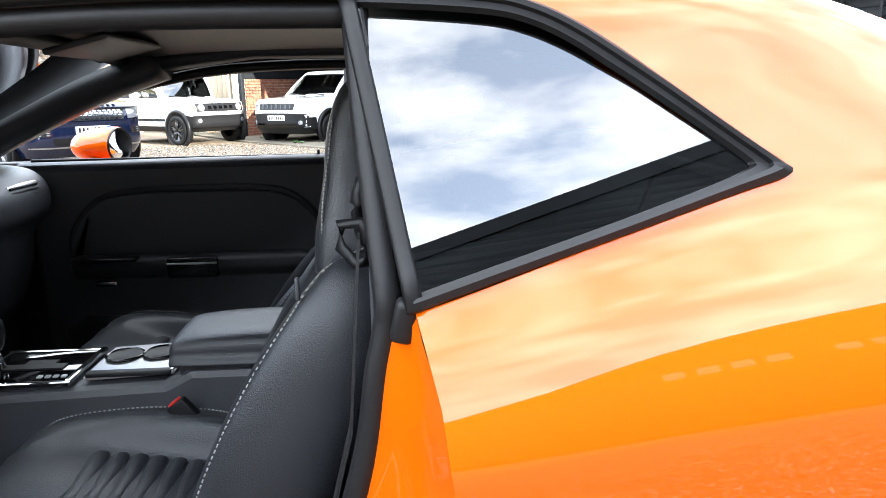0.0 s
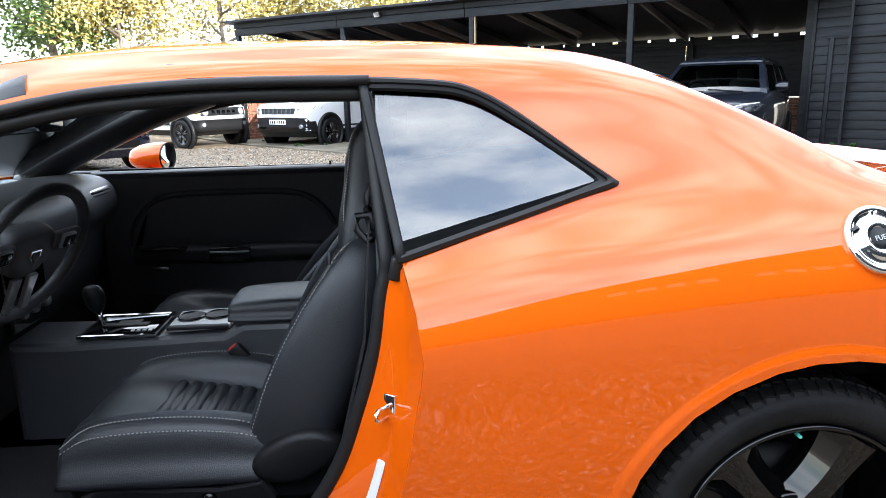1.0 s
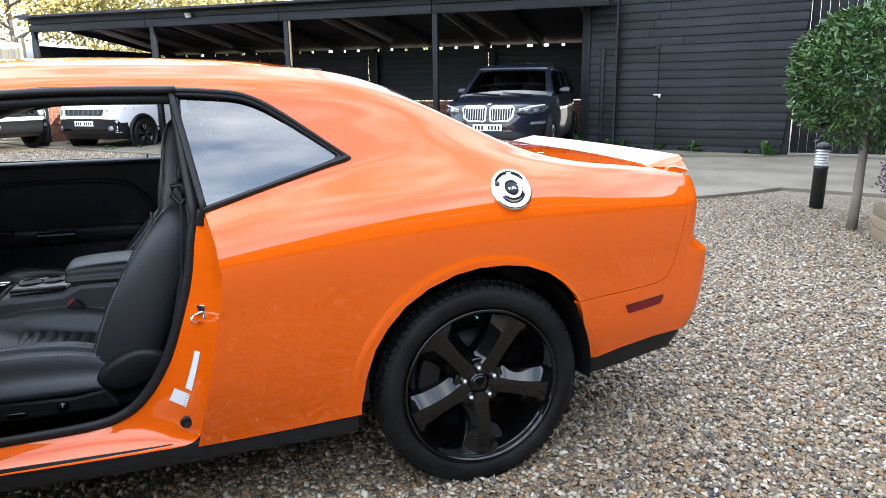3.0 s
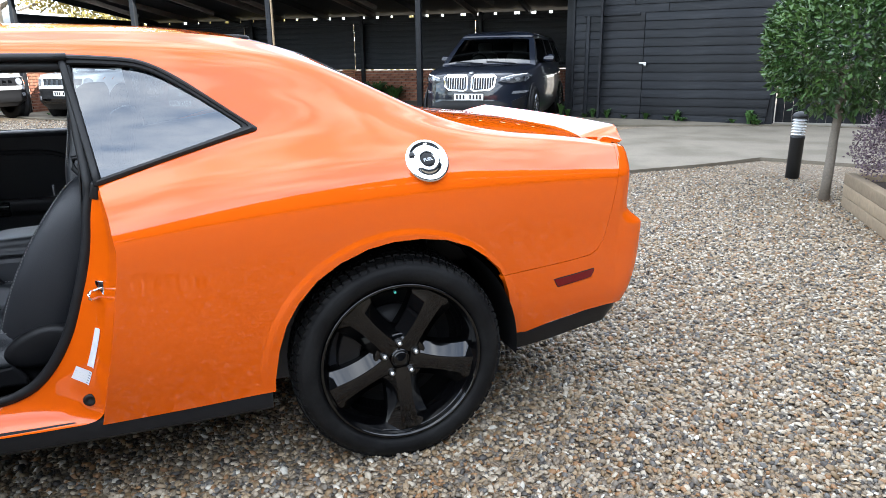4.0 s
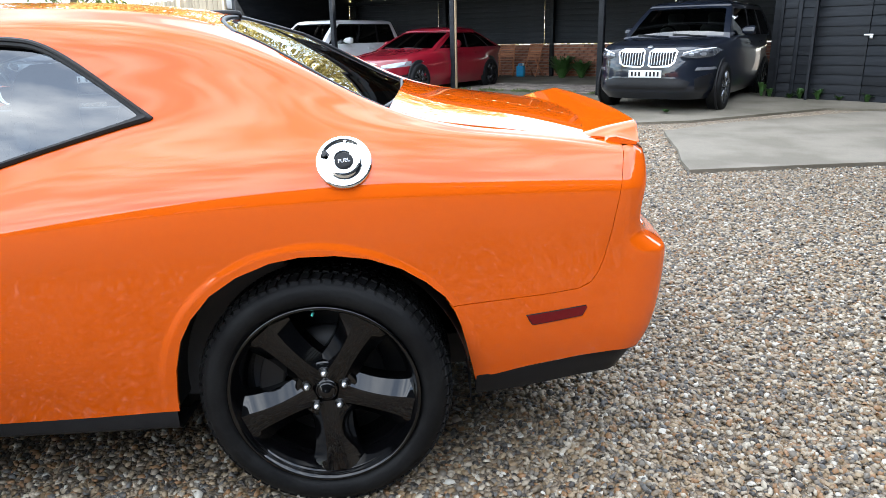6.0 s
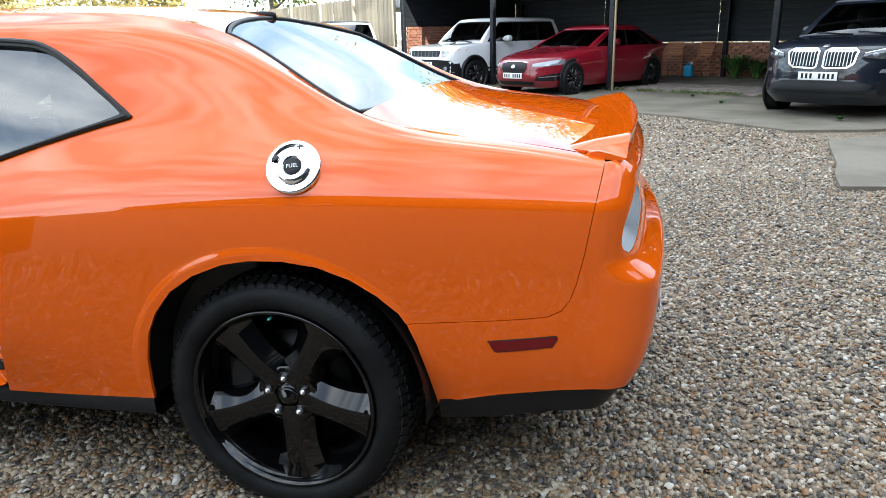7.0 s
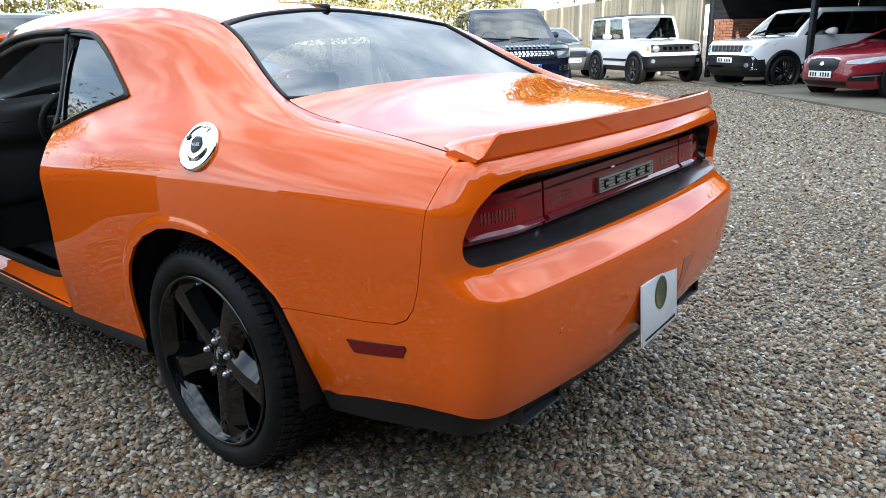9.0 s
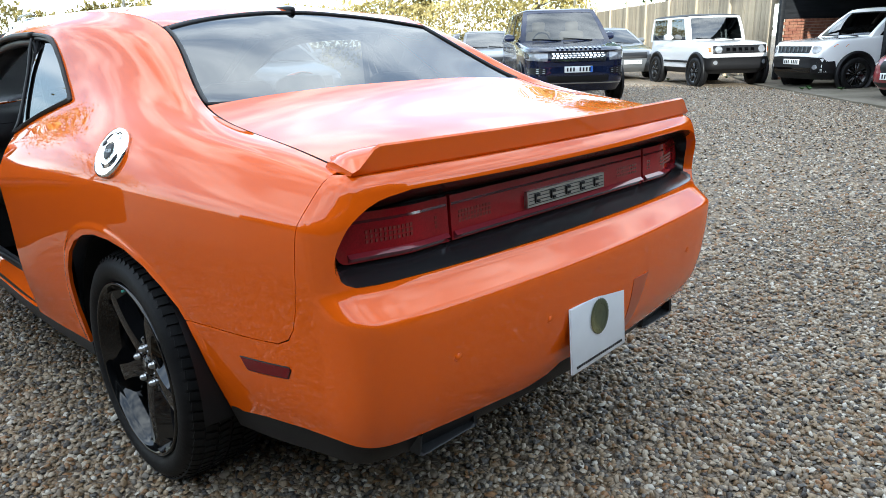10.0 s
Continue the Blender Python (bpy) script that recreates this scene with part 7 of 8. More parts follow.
    part("cabin_floor", loft("cabin_floor", [[Vector((p.x, p.y * 0.995, belt - 0.012)) for p in ring(belt)], [Vector((p.x, p.y * 0.99, belt - 0.05)) for p in ring(belt - 0.03)]], True, True), DARK_IN, car)
    xc = bx0 + (rx0 - bx0) * 0.4
    for sg in (-1, 1):
        part("front_seat", padded("front_seat", [[Vector((xc + 0.85 + dx, sg * 0.36 + q * h_, z_)) for q, dx in ((-1, 0), (0, -0.04), (1, 0), (0.9, 0.12), (-0.9, 0.12))] for z_, h_ in ((belt - 0.05, 0.22), (belt + 0.12, 0.24), (belt + 0.2, 0.2), (belt + 0.22, 0.12), (belt + 0.36, 0.13), (belt + 0.40, 0.09))], 3), seat_mat or DARK_IN, car)
    part("car_steering_wheel", tube("car_steering_wheel", [(xc + 0.42, 0.36 + 0.17 * math.cos(k * math.pi / 8), belt + 0.03 + 0.15 * math.sin(k * math.pi / 8)) for k in range(16)], 0.014, 6, up=(1, 0, 0), closed=True), DARK_IN, car)
    # wheels
    for wx in wheels:
        for sg in (-1, 1):
            wy = sg * (ys(wx, 0.5) - 0.005)
            # black disc stands in for the shaded arch opening; arch_mat adds the flare
            part("arch_liner", lathe("arch_liner", [(0.0, 0.012), (r_w * 1.13, 0.012), (r_w * 1.15, 0.042), (r_w * 1.18, 0.048), (r_w * 1.31, 0.036), (r_w * 1.33, -0.02), (0, -0.02)] if arch_mat else [(0.0, 0.006), (r_w * 1.12, 0.006), (r_w * 1.14, 0.0), (r_w * 1.14, -0.02), (0, -0.02)], 40), BLACK_PLASTIC, car, "", pose(wx, wy, r_w * 1.03, 0, 0, 0 if sg > 0 else 180))
            wheel = thing("wheel")
            wheel.parent, wheel.matrix_local = car, pose(wx, wy + sg * 0.034, r_w - 0.012, 0, 0, 180 if sg > 0 else 0)
            part("tyre", lathe("tyre", [(r_w * 0.66, 0.012), (r_w * 0.70, -0.018), (r_w * 0.9, -0.022), (r_w * 0.985, 0.0), (r_w, 0.03), (r_w, 0.16), (r_w * 0.96, 0.2), (r_w * 0.6, 0.2)], 40), TYRE, wheel)
            part("rim", lathe("rim", [(r_w * 0.70, 0.01), (r_w * 0.70, -0.014), (r_w * 0.66, -0.006), (r_w * 0.62, 0.014), (0.0, 0.018)], 40), alloy, wheel)
            for k in range(spokes):
                a = 2 * math.pi * (k + 0.25) / spokes
                for off in (-0.16, 0.16):
                    me_ = loft("spoke", [[Vector((r_, -0.012 + d_, q * 0.018 + off * r_)) for q, d_ in ((-1, 0.02), (-0.6, 0), (0.6, 0), (1, 0.02))] for r_ in (0.03, r_w * 0.3, r_w * 0.65)], True, True)
                    me_.transform(Matrix.Rotation(-a, 4, "Y"))
                    part("spoke", me_, alloy, wheel)
    for sg in (-1, 1):
        xm = f(belt + 0.03)[0] + 0.52
        part("door_mirror", padded("door_mirror", [[Vector((xm + dx, sg * (ys(xm, belt) + y_), belt + 0.08 + z_ * s_)) for dx, z_ in ((-0.06, -0.06), (-0.09, 0.0), (-0.05, 0.07), (0.05, 0.07), (0.06, -0.06))] for y_, s_ in ((0.0, 0.5), (0.05, 0.9), (0.16, 1.0), (0.20, 0.75))], 3), paint, car)

    def face(nm, outline, mt, lift=0.006, lab="", thick=0.02, mirror=False, step=0.06):
        obs = []
        for sg in ((1, -1) if mirror else (1,)):
            o_ = [(sg * y_, z_) for y_, z_ in outline]
            obs.append(part(nm, sheet(nm, lambda u, z: Vector((xf(u, z) - lift, u, z)), o_, step=step, thick=thick, flip=True), mt, car, lab))
        return obs

    def plate(z, w_=0.52):
        pl = part("number_plate", block(0, 0, 0, 0.012, w_, 0.111, 0.003), PLATE_W, car, "white number plate with dark bars", pose(xf(0, z) - 0.022, 0, z))
        for k, bw_ in enumerate((0.05, 0.05, 0.05, 0.05, 0.0, 0.05, 0.05, 0.05)):
            if bw_ and (w_ > 0.4):
                part("plate_bar", block(0, 0, 0, 0.003, 0.030, 0.070), BLACK_PLASTIC, pl, "", pose(-0.007, -0.205 + 0.0585 * k, 0))
        if bar_tint:
            part("plate_band", block(0, 0, 0, 0.003, 0.045, 0.105), bar_tint, pl, "", pose(-0.0065, -0.235, 0))

    def flank_piece(nm, outline, mt, lift=0.006):
        for sg in (-1, 1):
            part(nm, sheet(nm, lambda u, z: Vector((u, sg * (ys(u, z) + lift), z)), outline, step=0.1, thick=0.012, flip=sg < 0), mt, car)
    x0b, x1b, wb, nb = f(belt - 0.02)
    for u in (0.34, 0.58):
        xk = f(belt)[0] + (f(belt)[1] - f(belt)[0]) * (u - 0.05)
        flank_piece("door_handle", [(xk, belt - 0.13), (xk + 0.20, belt - 0.12), (xk + 0.20, belt - 0.095), (xk, belt - 0.105)], paint, 0.025)
    return car, face, plate, flank_piece, xf, ys


def at_yard(x, y, ang):
    return pose(x, y, ground_z(x, y) + 0.03, 0, 0, ang)


A_CP = math.degrees(math.atan2(0.811, 0.585))
NAVY = mat("dark_slate_paint", (0.008, 0.0105, 0.018), 0.3, 0.0, 0.8, spec=0.15, grain=0.1, scale=200)
car, face, plate, flank_piece, xf, ys = make_car("suv", "dark slate blue luxury estate car parked in a carport", pose(5.15, 10.4, 0.10, 0, 0, A_CP), [(0.20, -2.30, 2.35, 0.90, 5), (0.32, -2.44, 2.42, 0.96, 5), (0.55, -2.46, 2.46, 1.0, 4.5), (0.80, -2.43, 2.45, 1.0, 4.5), (0.95, -2.36, 2.42, 0.985, 5), (1.02, -2.2, 2.40, 0.965, 5), (1.09, -1.6, 2.38, 0.95, 6), (1.13, -1.12, 2.36, 0.93, 6), (1.40, -0.72, 2.22, 0.82, 6), (1.62, -0.35, 2.05, 0.71, 6), (1.69, -0.15, 1.95, 0.66, 6), (1.735, 0.1, 1.75, 0.5, 5), (1.75, 0.4, 1.4, 0.25, 4)], 1.13, NAVY, (-1.56, 1.41), 0.375, pillars=(0.38, 0.68), seat_mat=mat("cream_leather", (0.55, 0.53, 0.48), 0.5, grain=0.05, scale=60))
face("grille_frame", [(0.03, 0.72), (0.03, 0.93), (0.09, 0.975), (0.40, 0.975), (0.47, 0.93), (0.44, 0.76), (0.36, 0.70), (0.08, 0.69)], CHROME, 0.012, "", 0.02, True)
face("grille_back", [(0.055, 0.73), (0.055, 0.925), (0.10, 0.953), (0.39, 0.953), (0.44, 0.92), (0.415, 0.775), (0.35, 0.725), (0.09, 0.712)], BLACK_PLASTIC, 0.016, "", 0.004, True)
for k in range(8):
    y_ = 0.082 + 0.044 * k
    face("grille_slat", [(y_, 0.735), (y_, 0.942), (y_ + 0.010, 0.942), (y_ + 0.010, 0.735)], SATIN, 0.026, "", 0.01, True)
face("headlamp", [(0.52, 0.85), (0.54, 0.905), (0.72, 0.955), (0.90, 0.975), (0.955, 0.93), (0.90, 0.85), (0.72, 0.825)], mat("smoked_headlamp", (0.09, 0.095, 0.105), 0.08, 0.2, 1.0, grain=0.4, scale=30), 0.008, "", 0.02, True)
for yk in (0.66, 0.80):
    face("lamp_lens", [(yk + 0.035 * math.cos(a_ * math.pi / 6), 0.885 + 0.03 * math.sin(a_ * math.pi / 6)) for a_ in range(12)], HEAD, 0.014, "", 0.01, True)
face("lamp_brow", [(0.54, 0.91), (0.72, 0.96), (0.90, 0.98), (0.90, 0.966), (0.72, 0.946), (0.54, 0.897)], WHITE, 0.014, "", 0.01, True)
face("lower_intake", [(-0.62, 0.36), (-0.68, 0.48), (-0.5, 0.53), (0.5, 0.53), (0.68, 0.48), (0.62, 0.36)], BLACK_PLASTIC, 0.006)
face("side_intake", [(0.74, 0.36), (0.72, 0.52), (0.90, 0.60), (0.93, 0.44), (0.86, 0.36)], BLACK_PLASTIC, 0.006, "", 0.02, True)
face("fog_strip", [(0.72, 0.645), (0.74, 0.69), (0.92, 0.69), (0.93, 0.65)], HEAD, 0.008, "", 0.02, True)
face("bonnet_crest", [(0.04 * math.cos(a_ * math.pi / 6), 1.0 + 0.02 * math.sin(a_ * math.pi / 6)) for a_ in range(12)], SATIN, 0.012)
plate(0.595)

REDP = mat("dark_red_paint", (0.19, 0.005, 0.014), 0.35, 0.0, 1.0, spec=0.2, grain=0.08, scale=200, var2=0.1)
car, face, plate, flank_piece, xf, ys = make_car("saloon", "dusty dark red saloon parked in a carport", pose(0.30, 14.03, 0.12, 0, 0, A_CP), [(0.18, -2.15, 2.2, 0.84, 5), (0.30, -2.30, 2.28, 0.90, 4.2), (0.50, -2.33, 2.33, 0.925, 3.8), (0.66, -2.28, 2.33, 0.925, 3.8), (0.76, -2.12, 2.30, 0.91, 4), (0.85, -1.65, 2.27, 0.89, 5), (0.91, -1.15, 2.2, 0.87, 6), (0.95, -0.88, 2.0, 0.85, 6), (1.15, -0.35, 1.45, 0.75, 5), (1.30, 0.05, 1.05, 0.66, 5), (1.36, 0.25, 0.85, 0.58, 4.5), (1.40, 0.4, 0.7, 0.4, 4), (1.41, 0.45, 0.6, 0.2, 3)], 0.95, REDP, (-1.49, 1.345), 0.34, pillars=(0.45, 0.80), spokes=7, alloy=BLACK_ALLOY)
face("grille", [(-0.33, 0.66), (-0.34, 0.56), (-0.28, 0.47), (0.28, 0.47), (0.34, 0.56), (0.33, 0.66), (0.2, 0.69), (-0.2, 0.69)], BLACK_PLASTIC, 0.01)
face("grille_rim", [(-0.35, 0.675), (0.35, 0.675), (0.22, 0.705), (-0.22, 0.705)], CHROME, 0.008)
face("round_crest", [(0.045 * math.cos(a_ * math.pi / 6), 0.59 + 0.045 * math.sin(a_ * math.pi / 6)) for a_ in range(12)], CHROME, 0.018)
face("headlamp", [(0.47, 0.60), (0.46, 0.65), (0.70, 0.70), (0.86, 0.735), (0.885, 0.70), (0.84, 0.63), (0.70, 0.60)], HEAD, 0.008, "", 0.02, True)
face("lower_intake", [(-0.45, 0.22), (-0.5, 0.30), (0.5, 0.30), (0.45, 0.22)], BLACK_PLASTIC, 0.008)
face("side_intake", [(0.52, 0.32), (0.56, 0.40), (0.84, 0.47), (0.87, 0.38), (0.80, 0.31)], BLACK_PLASTIC, 0.008, "", 0.02, True)
face("intake_blade", [(0.60, 0.375), (0.60, 0.39), (0.85, 0.42), (0.85, 0.405)], SATIN, 0.016, "", 0.01, True)
plate(0.415)

CARWHITE = mat("white_car_paint", (0.72, 0.73, 0.74), 0.3, 0.0, 1.0, grain=0.03, scale=60)
car, face, plate, flank_piece, xf, ys = make_car("compact_suv", "white boxy compact SUV with black lower cladding", pose(-2.35, 16.45, 0.09, 0, 0, A_CP), [(0.24, -1.98, 2.0, 0.84, 8), (0.36, -2.10, 2.1, 0.89, 8), (0.60, -2.13, 2.12, 0.90, 8), (0.85, -2.11, 2.11, 0.90, 8), (0.97, -2.06, 2.1, 0.89, 8), (1.03, -1.92, 2.09, 0.88, 8), (1.065, -1.35, 2.08, 0.875, 8), (1.09, -1.02, 2.08, 0.87, 8), (1.36, -0.72, 1.99, 0.80, 8), (1.57, -0.45, 1.91, 0.74, 8), (1.62, -0.34, 1.86, 0.71, 7), (1.65, -0.24, 1.82, 0.66, 6), (1.68, -0.1, 1.7, 0.6, 5), (1.70, 0.2, 1.4, 0.3, 4)], 1.09, CARWHITE, (-1.30, 1.27), 0.345, clad=0.40, alloy=BLACK_ALLOY, pillars=(0.40, 0.68), arch_mat=1)
face("grille", [(-0.52, 0.78), (-0.55, 0.92), (0.55, 0.92), (0.52, 0.78)], BLACK_PLASTIC, 0.006)
for k in range(7):
    y_ = -0.42 + 0.14 * k
    face("grille_slot", [(y_ - 0.025, 0.795), (y_ - 0.025, 0.905), (y_ + 0.025, 0.905), (y_ + 0.025, 0.795)], BLACK_GLOSS, 0.012, "", 0.004)
    face("slot_rim", [(y_ + 0.035, 0.79), (y_ + 0.035, 0.91), (y_ + 0.050, 0.91), (y_ + 0.050, 0.79)], GREY_STEEL, 0.014, "", 0.004)
face("headlamp", [(0.68 + 0.095 * math.cos(a_ * math.pi / 8), 0.855 + 0.085 * math.sin(a_ * math.pi / 8)) for a_ in range(16)], HEAD, 0.008, "", 0.02, True)
face("indicator", [(0.855, 0.90), (0.86, 0.95), (0.885, 0.95), (0.887, 0.89)], mat("amber_lens", (0.7, 0.18, 0.03), 0.2, coat=1), 0.01, "", 0.02, True)
face("front_bumper", [(-0.86, 0.36), (-0.87, 0.56), (-0.80, 0.69), (-0.42, 0.71), (0.42, 0.71), (0.80, 0.69), (0.87, 0.56), (0.86, 0.36)], BLACK_PLASTIC, 0.004, "", 0.02)
flank_piece("bumper_corner", [(-2.08, 0.36), (-2.08, 0.60), (-1.78, 0.62), (-1.72, 0.36)], BLACK_PLASTIC, 0.006)
face("fog_lamp", [(0.70 + 0.05 * math.cos(a_ * math.pi / 6), 0.50 + 0.05 * math.sin(a_ * math.pi / 6)) for a_ in range(12)], HEAD, 0.01, "", 0.02, True)
face("lower_intake", [(-0.6, 0.38), (-0.62, 0.48), (0.62, 0.48), (0.6, 0.38)], BLACK_GLOSS, 0.006)
flank_piece("sill_cladding", [(-0.9, 0.36), (-0.9, 0.50), (0.9, 0.50), (0.9, 0.36)], BLACK_PLASTIC, 0.004)
plate(0.60)

car, face, plate, flank_piece, xf, ys = make_car("off_roader", "small white boxy off-roader with black arches and roof", pose(-6.33, 16.35, 0.10, 0, 0, 142), [(0.30, -1.55, 1.62, 0.74, 9), (0.40, -1.66, 1.70, 0.79, 9), (0.60, -1.69, 1.72, 0.80, 10), (0.90, -1.69, 1.72, 0.80, 10), (0.98, -1.63, 1.72, 0.79, 10), (1.03, -1.3, 1.72, 0.78, 10), (1.07, -0.60, 1.715, 0.77, 10), (1.40, -0.44, 1.69, 0.735, 10), (1.58, -0.34, 1.67, 0.71, 10), (1.64, -0.30, 1.66, 0.70, 9), (1.68, -0.2, 1.6, 0.66, 8), (1.70, -0.1, 1.5, 0.6, 7), (1.715, 0.2, 1.2, 0.3, 5)], 1.07, CARWHITE, (-1.16, 1.09), 0.345, clad=0.43, roof_mat=BLACK_PLASTIC, alloy=BLACK_ALLOY, pillars=(0.47,), arch_mat=1, dark=False, gap=0.06, first=0.06)
face("front_bumper", [(-0.77, 0.40), (-0.785, 0.56), (-0.74, 0.67), (0.74, 0.67), (0.785, 0.56), (0.77, 0.40)], BLACK_PLASTIC, 0.05, "", 0.06)
flank_piece("bumper_corner", [(-1.67, 0.40), (-1.67, 0.66), (-1.50, 0.68), (-1.50, 0.40)], BLACK_PLASTIC, 0.012)
face("fog_lamp", [(0.60 + 0.05 * math.cos(a_ * math.pi / 6), 0.56 + 0.05 * math.sin(a_ * math.pi / 6)) for a_ in range(12)], HEAD, 0.058, "", 0.02, True)
face("grille", [(-0.66, 0.76), (-0.66, 0.95), (0.66, 0.95), (0.66, 0.76)], BLACK_PLASTIC, 0.006)
face("headlamp", [(0.53 + 0.085 * math.cos(a_ * math.pi / 8), 0.855 + 0.085 * math.sin(a_ * math.pi / 8)) for a_ in range(16)], HEAD, 0.014, "", 0.02, True)
face("indicator", [(0.69, 0.80), (0.69, 0.90), (0.74, 0.90), (0.74, 0.80)], mat("orange_lens", (0.6, 0.14, 0.02), 0.2, coat=1), 0.012, "", 0.02, True)
for k in range(5):
    y_ = -0.30 + 0.15 * k
    face("grille_slot", [(y_ - 0.045, 0.80), (y_ - 0.045, 0.91), (y_ + 0.045, 0.91), (y_ + 0.045, 0.80)], BLACK_GLOSS, 0.013, "", 0.004)
flank_piece("sill_strip", [(-0.7, 0.55), (-0.7, 0.60), (0.6, 0.60), (0.6, 0.55)], BLACK_PLASTIC, 0.008)
plate(0.60)

RRBLUE = mat("navy_paint", (0.005, 0.009, 0.030), 0.25, 0.0, 0.8, spec=0.1, grain=0.08, scale=200)
SUV_KEYS = [(0.26, -2.35, 2.4, 0.92, 6), (0.40, -2.46, 2.48, 0.97, 6), (0.70, -2.50, 2.5, 0.985, 5.5), (0.95, -2.46, 2.48, 0.985, 6), (1.05, -2.36, 2.46, 0.97, 6.5), (1.11, -1.75, 2.45, 0.955, 7), (1.16, -1.17, 2.43, 0.94, 7), (1.45, -0.80, 2.30, 0.86, 7), (1.70, -0.45, 2.15, 0.78, 7), (1.76, -0.3, 2.1, 0.74, 6), (1.79, -0.2, 2.05, 0.68, 6), (1.82, -0.05, 1.9, 0.55, 5), (1.83, 0.3, 1.5, 0.3, 4)]
car, face, plate, flank_piece, xf, ys = make_car("luxury_suv", "navy blue luxury SUV with a silver mesh grille", pose(-7.3, 11.2, 0.09, 0, 0, 136), SUV_KEYS, 1.16, RRBLUE, (-1.55, 1.37), 0.385, pillars=(0.36, 0.64), bar_tint=mat("plate_blue", (0.02, 0.12, 0.5), 0.4), seat_mat=mat("tan_leather", (0.35, 0.27, 0.19), 0.5))
face("grille", [(-0.50, 0.80), (-0.52, 0.97), (0.52, 0.97), (0.50, 0.80)], GREY_STEEL, 0.008)
for r_ in range(4):
    for k in range(13):
        y_, z_ = -0.46 + 0.0755 * k + (0.02 if r_ % 2 else 0), 0.825 + 0.040 * r_
        face("grille_link", [(y_ - 0.028, z_ - 0.012), (y_ - 0.022, z_ + 0.013), (y_ + 0.028, z_ + 0.013), (y_ + 0.022, z_ - 0.012)], CHROME, 0.016, "", 0.004, step=0.2)
face("headlamp", [(0.57, 0.81), (0.56, 0.96), (0.80, 0.985), (0.93, 0.97), (0.95, 0.88), (0.90, 0.83)], HEAD, 0.008, "", 0.02, True)
for k in range(10):
    y_ = -0.40 + 0.086 * k
    face("bonnet_letter", [(y_ - 0.024, 1.035), (y_ - 0.024, 1.062), (y_ + 0.024, 1.062), (y_ + 0.024, 1.035)], SATIN, 0.01, "", 0.004, step=0.2)
face("side_intake", [(0.60, 0.58), (0.60, 0.68), (0.90, 0.70), (0.90, 0.58)], BLACK_PLASTIC, 0.006, "", 0.02, True)
for k in range(3):
    face("intake_bar", [(0.61, 0.595 + 0.033 * k), (0.61, 0.607 + 0.033 * k), (0.90, 0.613 + 0.033 * k), (0.90, 0.601 + 0.033 * k)], SATIN, 0.014, "", 0.006, True, 0.15)
face("lower_intake", [(-0.55, 0.44), (-0.58, 0.55), (0.58, 0.55), (0.55, 0.44)], BLACK_PLASTIC, 0.006)
face("skid_trim", [(-0.85, 0.40), (-0.85, 0.42), (0.85, 0.42), (0.85, 0.40)], SATIN, 0.006)
plate(0.66)

EST_KEYS = [(0.20, -2.2, 2.2, 0.84, 5), (0.32, -2.32, 2.3, 0.89, 4.5), (0.52, -2.35, 2.35, 0.91, 4.2), (0.70, -2.30, 2.35, 0.91, 4.5), (0.82, -2.05, 2.33, 0.90, 5), (0.92, -1.45, 2.30, 0.88, 6), (0.98, -0.98, 2.28, 0.86, 6), (1.18, -0.5, 2.15, 0.77, 6), (1.36, -0.12, 1.95, 0.68, 6), (1.41, 0.05, 1.85, 0.63, 5), (1.44, 0.2, 1.7, 0.55, 5), (1.46, 0.3, 1.55, 0.4, 4), (1.47, 0.5, 1.2, 0.2, 3)]
for x_, y_, ang, tone, lab, kk, bl in ((-12.3, 14.6, 138, (0.014, 0.015, 0.017), "black estate car in a row of parked cars", EST_KEYS, 0.98), (-10.4, 18.2, 140, (0.10, 0.105, 0.11), "grey estate car parked beside a fence", EST_KEYS, 0.98), (-15.6, 17.5, 138, (0.02, 0.022, 0.026), "dark estate car in a row of parked cars", EST_KEYS, 0.98),
                                       (-17.5, 11.0, 150, (0.22, 0.23, 0.24), "silver estate car in a row of parked cars", EST_KEYS, 0.98), (-10.6, 2.6, 172, (0.016, 0.02, 0.026), "dark SUV with roof rails in a row of parked cars", SUV_KEYS, 1.16), (-10.9, 6.2, 168, (0.12, 0.13, 0.13), "grey estate car in a row of parked cars", EST_KEYS, 0.98)):
    car, face, plate, flank_piece, xf, ys = make_car("parked_car", lab, at_yard(x_, y_, ang), kk, bl, mat("paint_" + lab.split()[0], tone, 0.28, 0.2, 1.0, grain=0.08, scale=100), (-1.45, 1.38), 0.34, pillars=(0.40, 0.68))
    z_ = bl - 0.24
    face("grille", [(-0.42, z_ - 0.16), (-0.45, z_), (0.45, z_), (0.42, z_ - 0.16)], BLACK_PLASTIC, 0.008)
    face("headlamp", [(0.50, z_ - 0.06), (0.50, z_ + 0.02), (0.82, z_ + 0.05), (0.85, z_ - 0.05)], HEAD, 0.008, "", 0.02, True)
    plate(z_ - 0.26)
    if kk is SUV_KEYS:
        for sg in (-1, 1):
            part("roof_rail", tube("roof_rail", [(-0.2, sg * 0.62, 1.84), (0.0, sg * 0.62, 1.88), (1.5, sg * 0.62, 1.88), (1.7, sg * 0.62, 1.84)], 0.018, 8), SATIN, car)

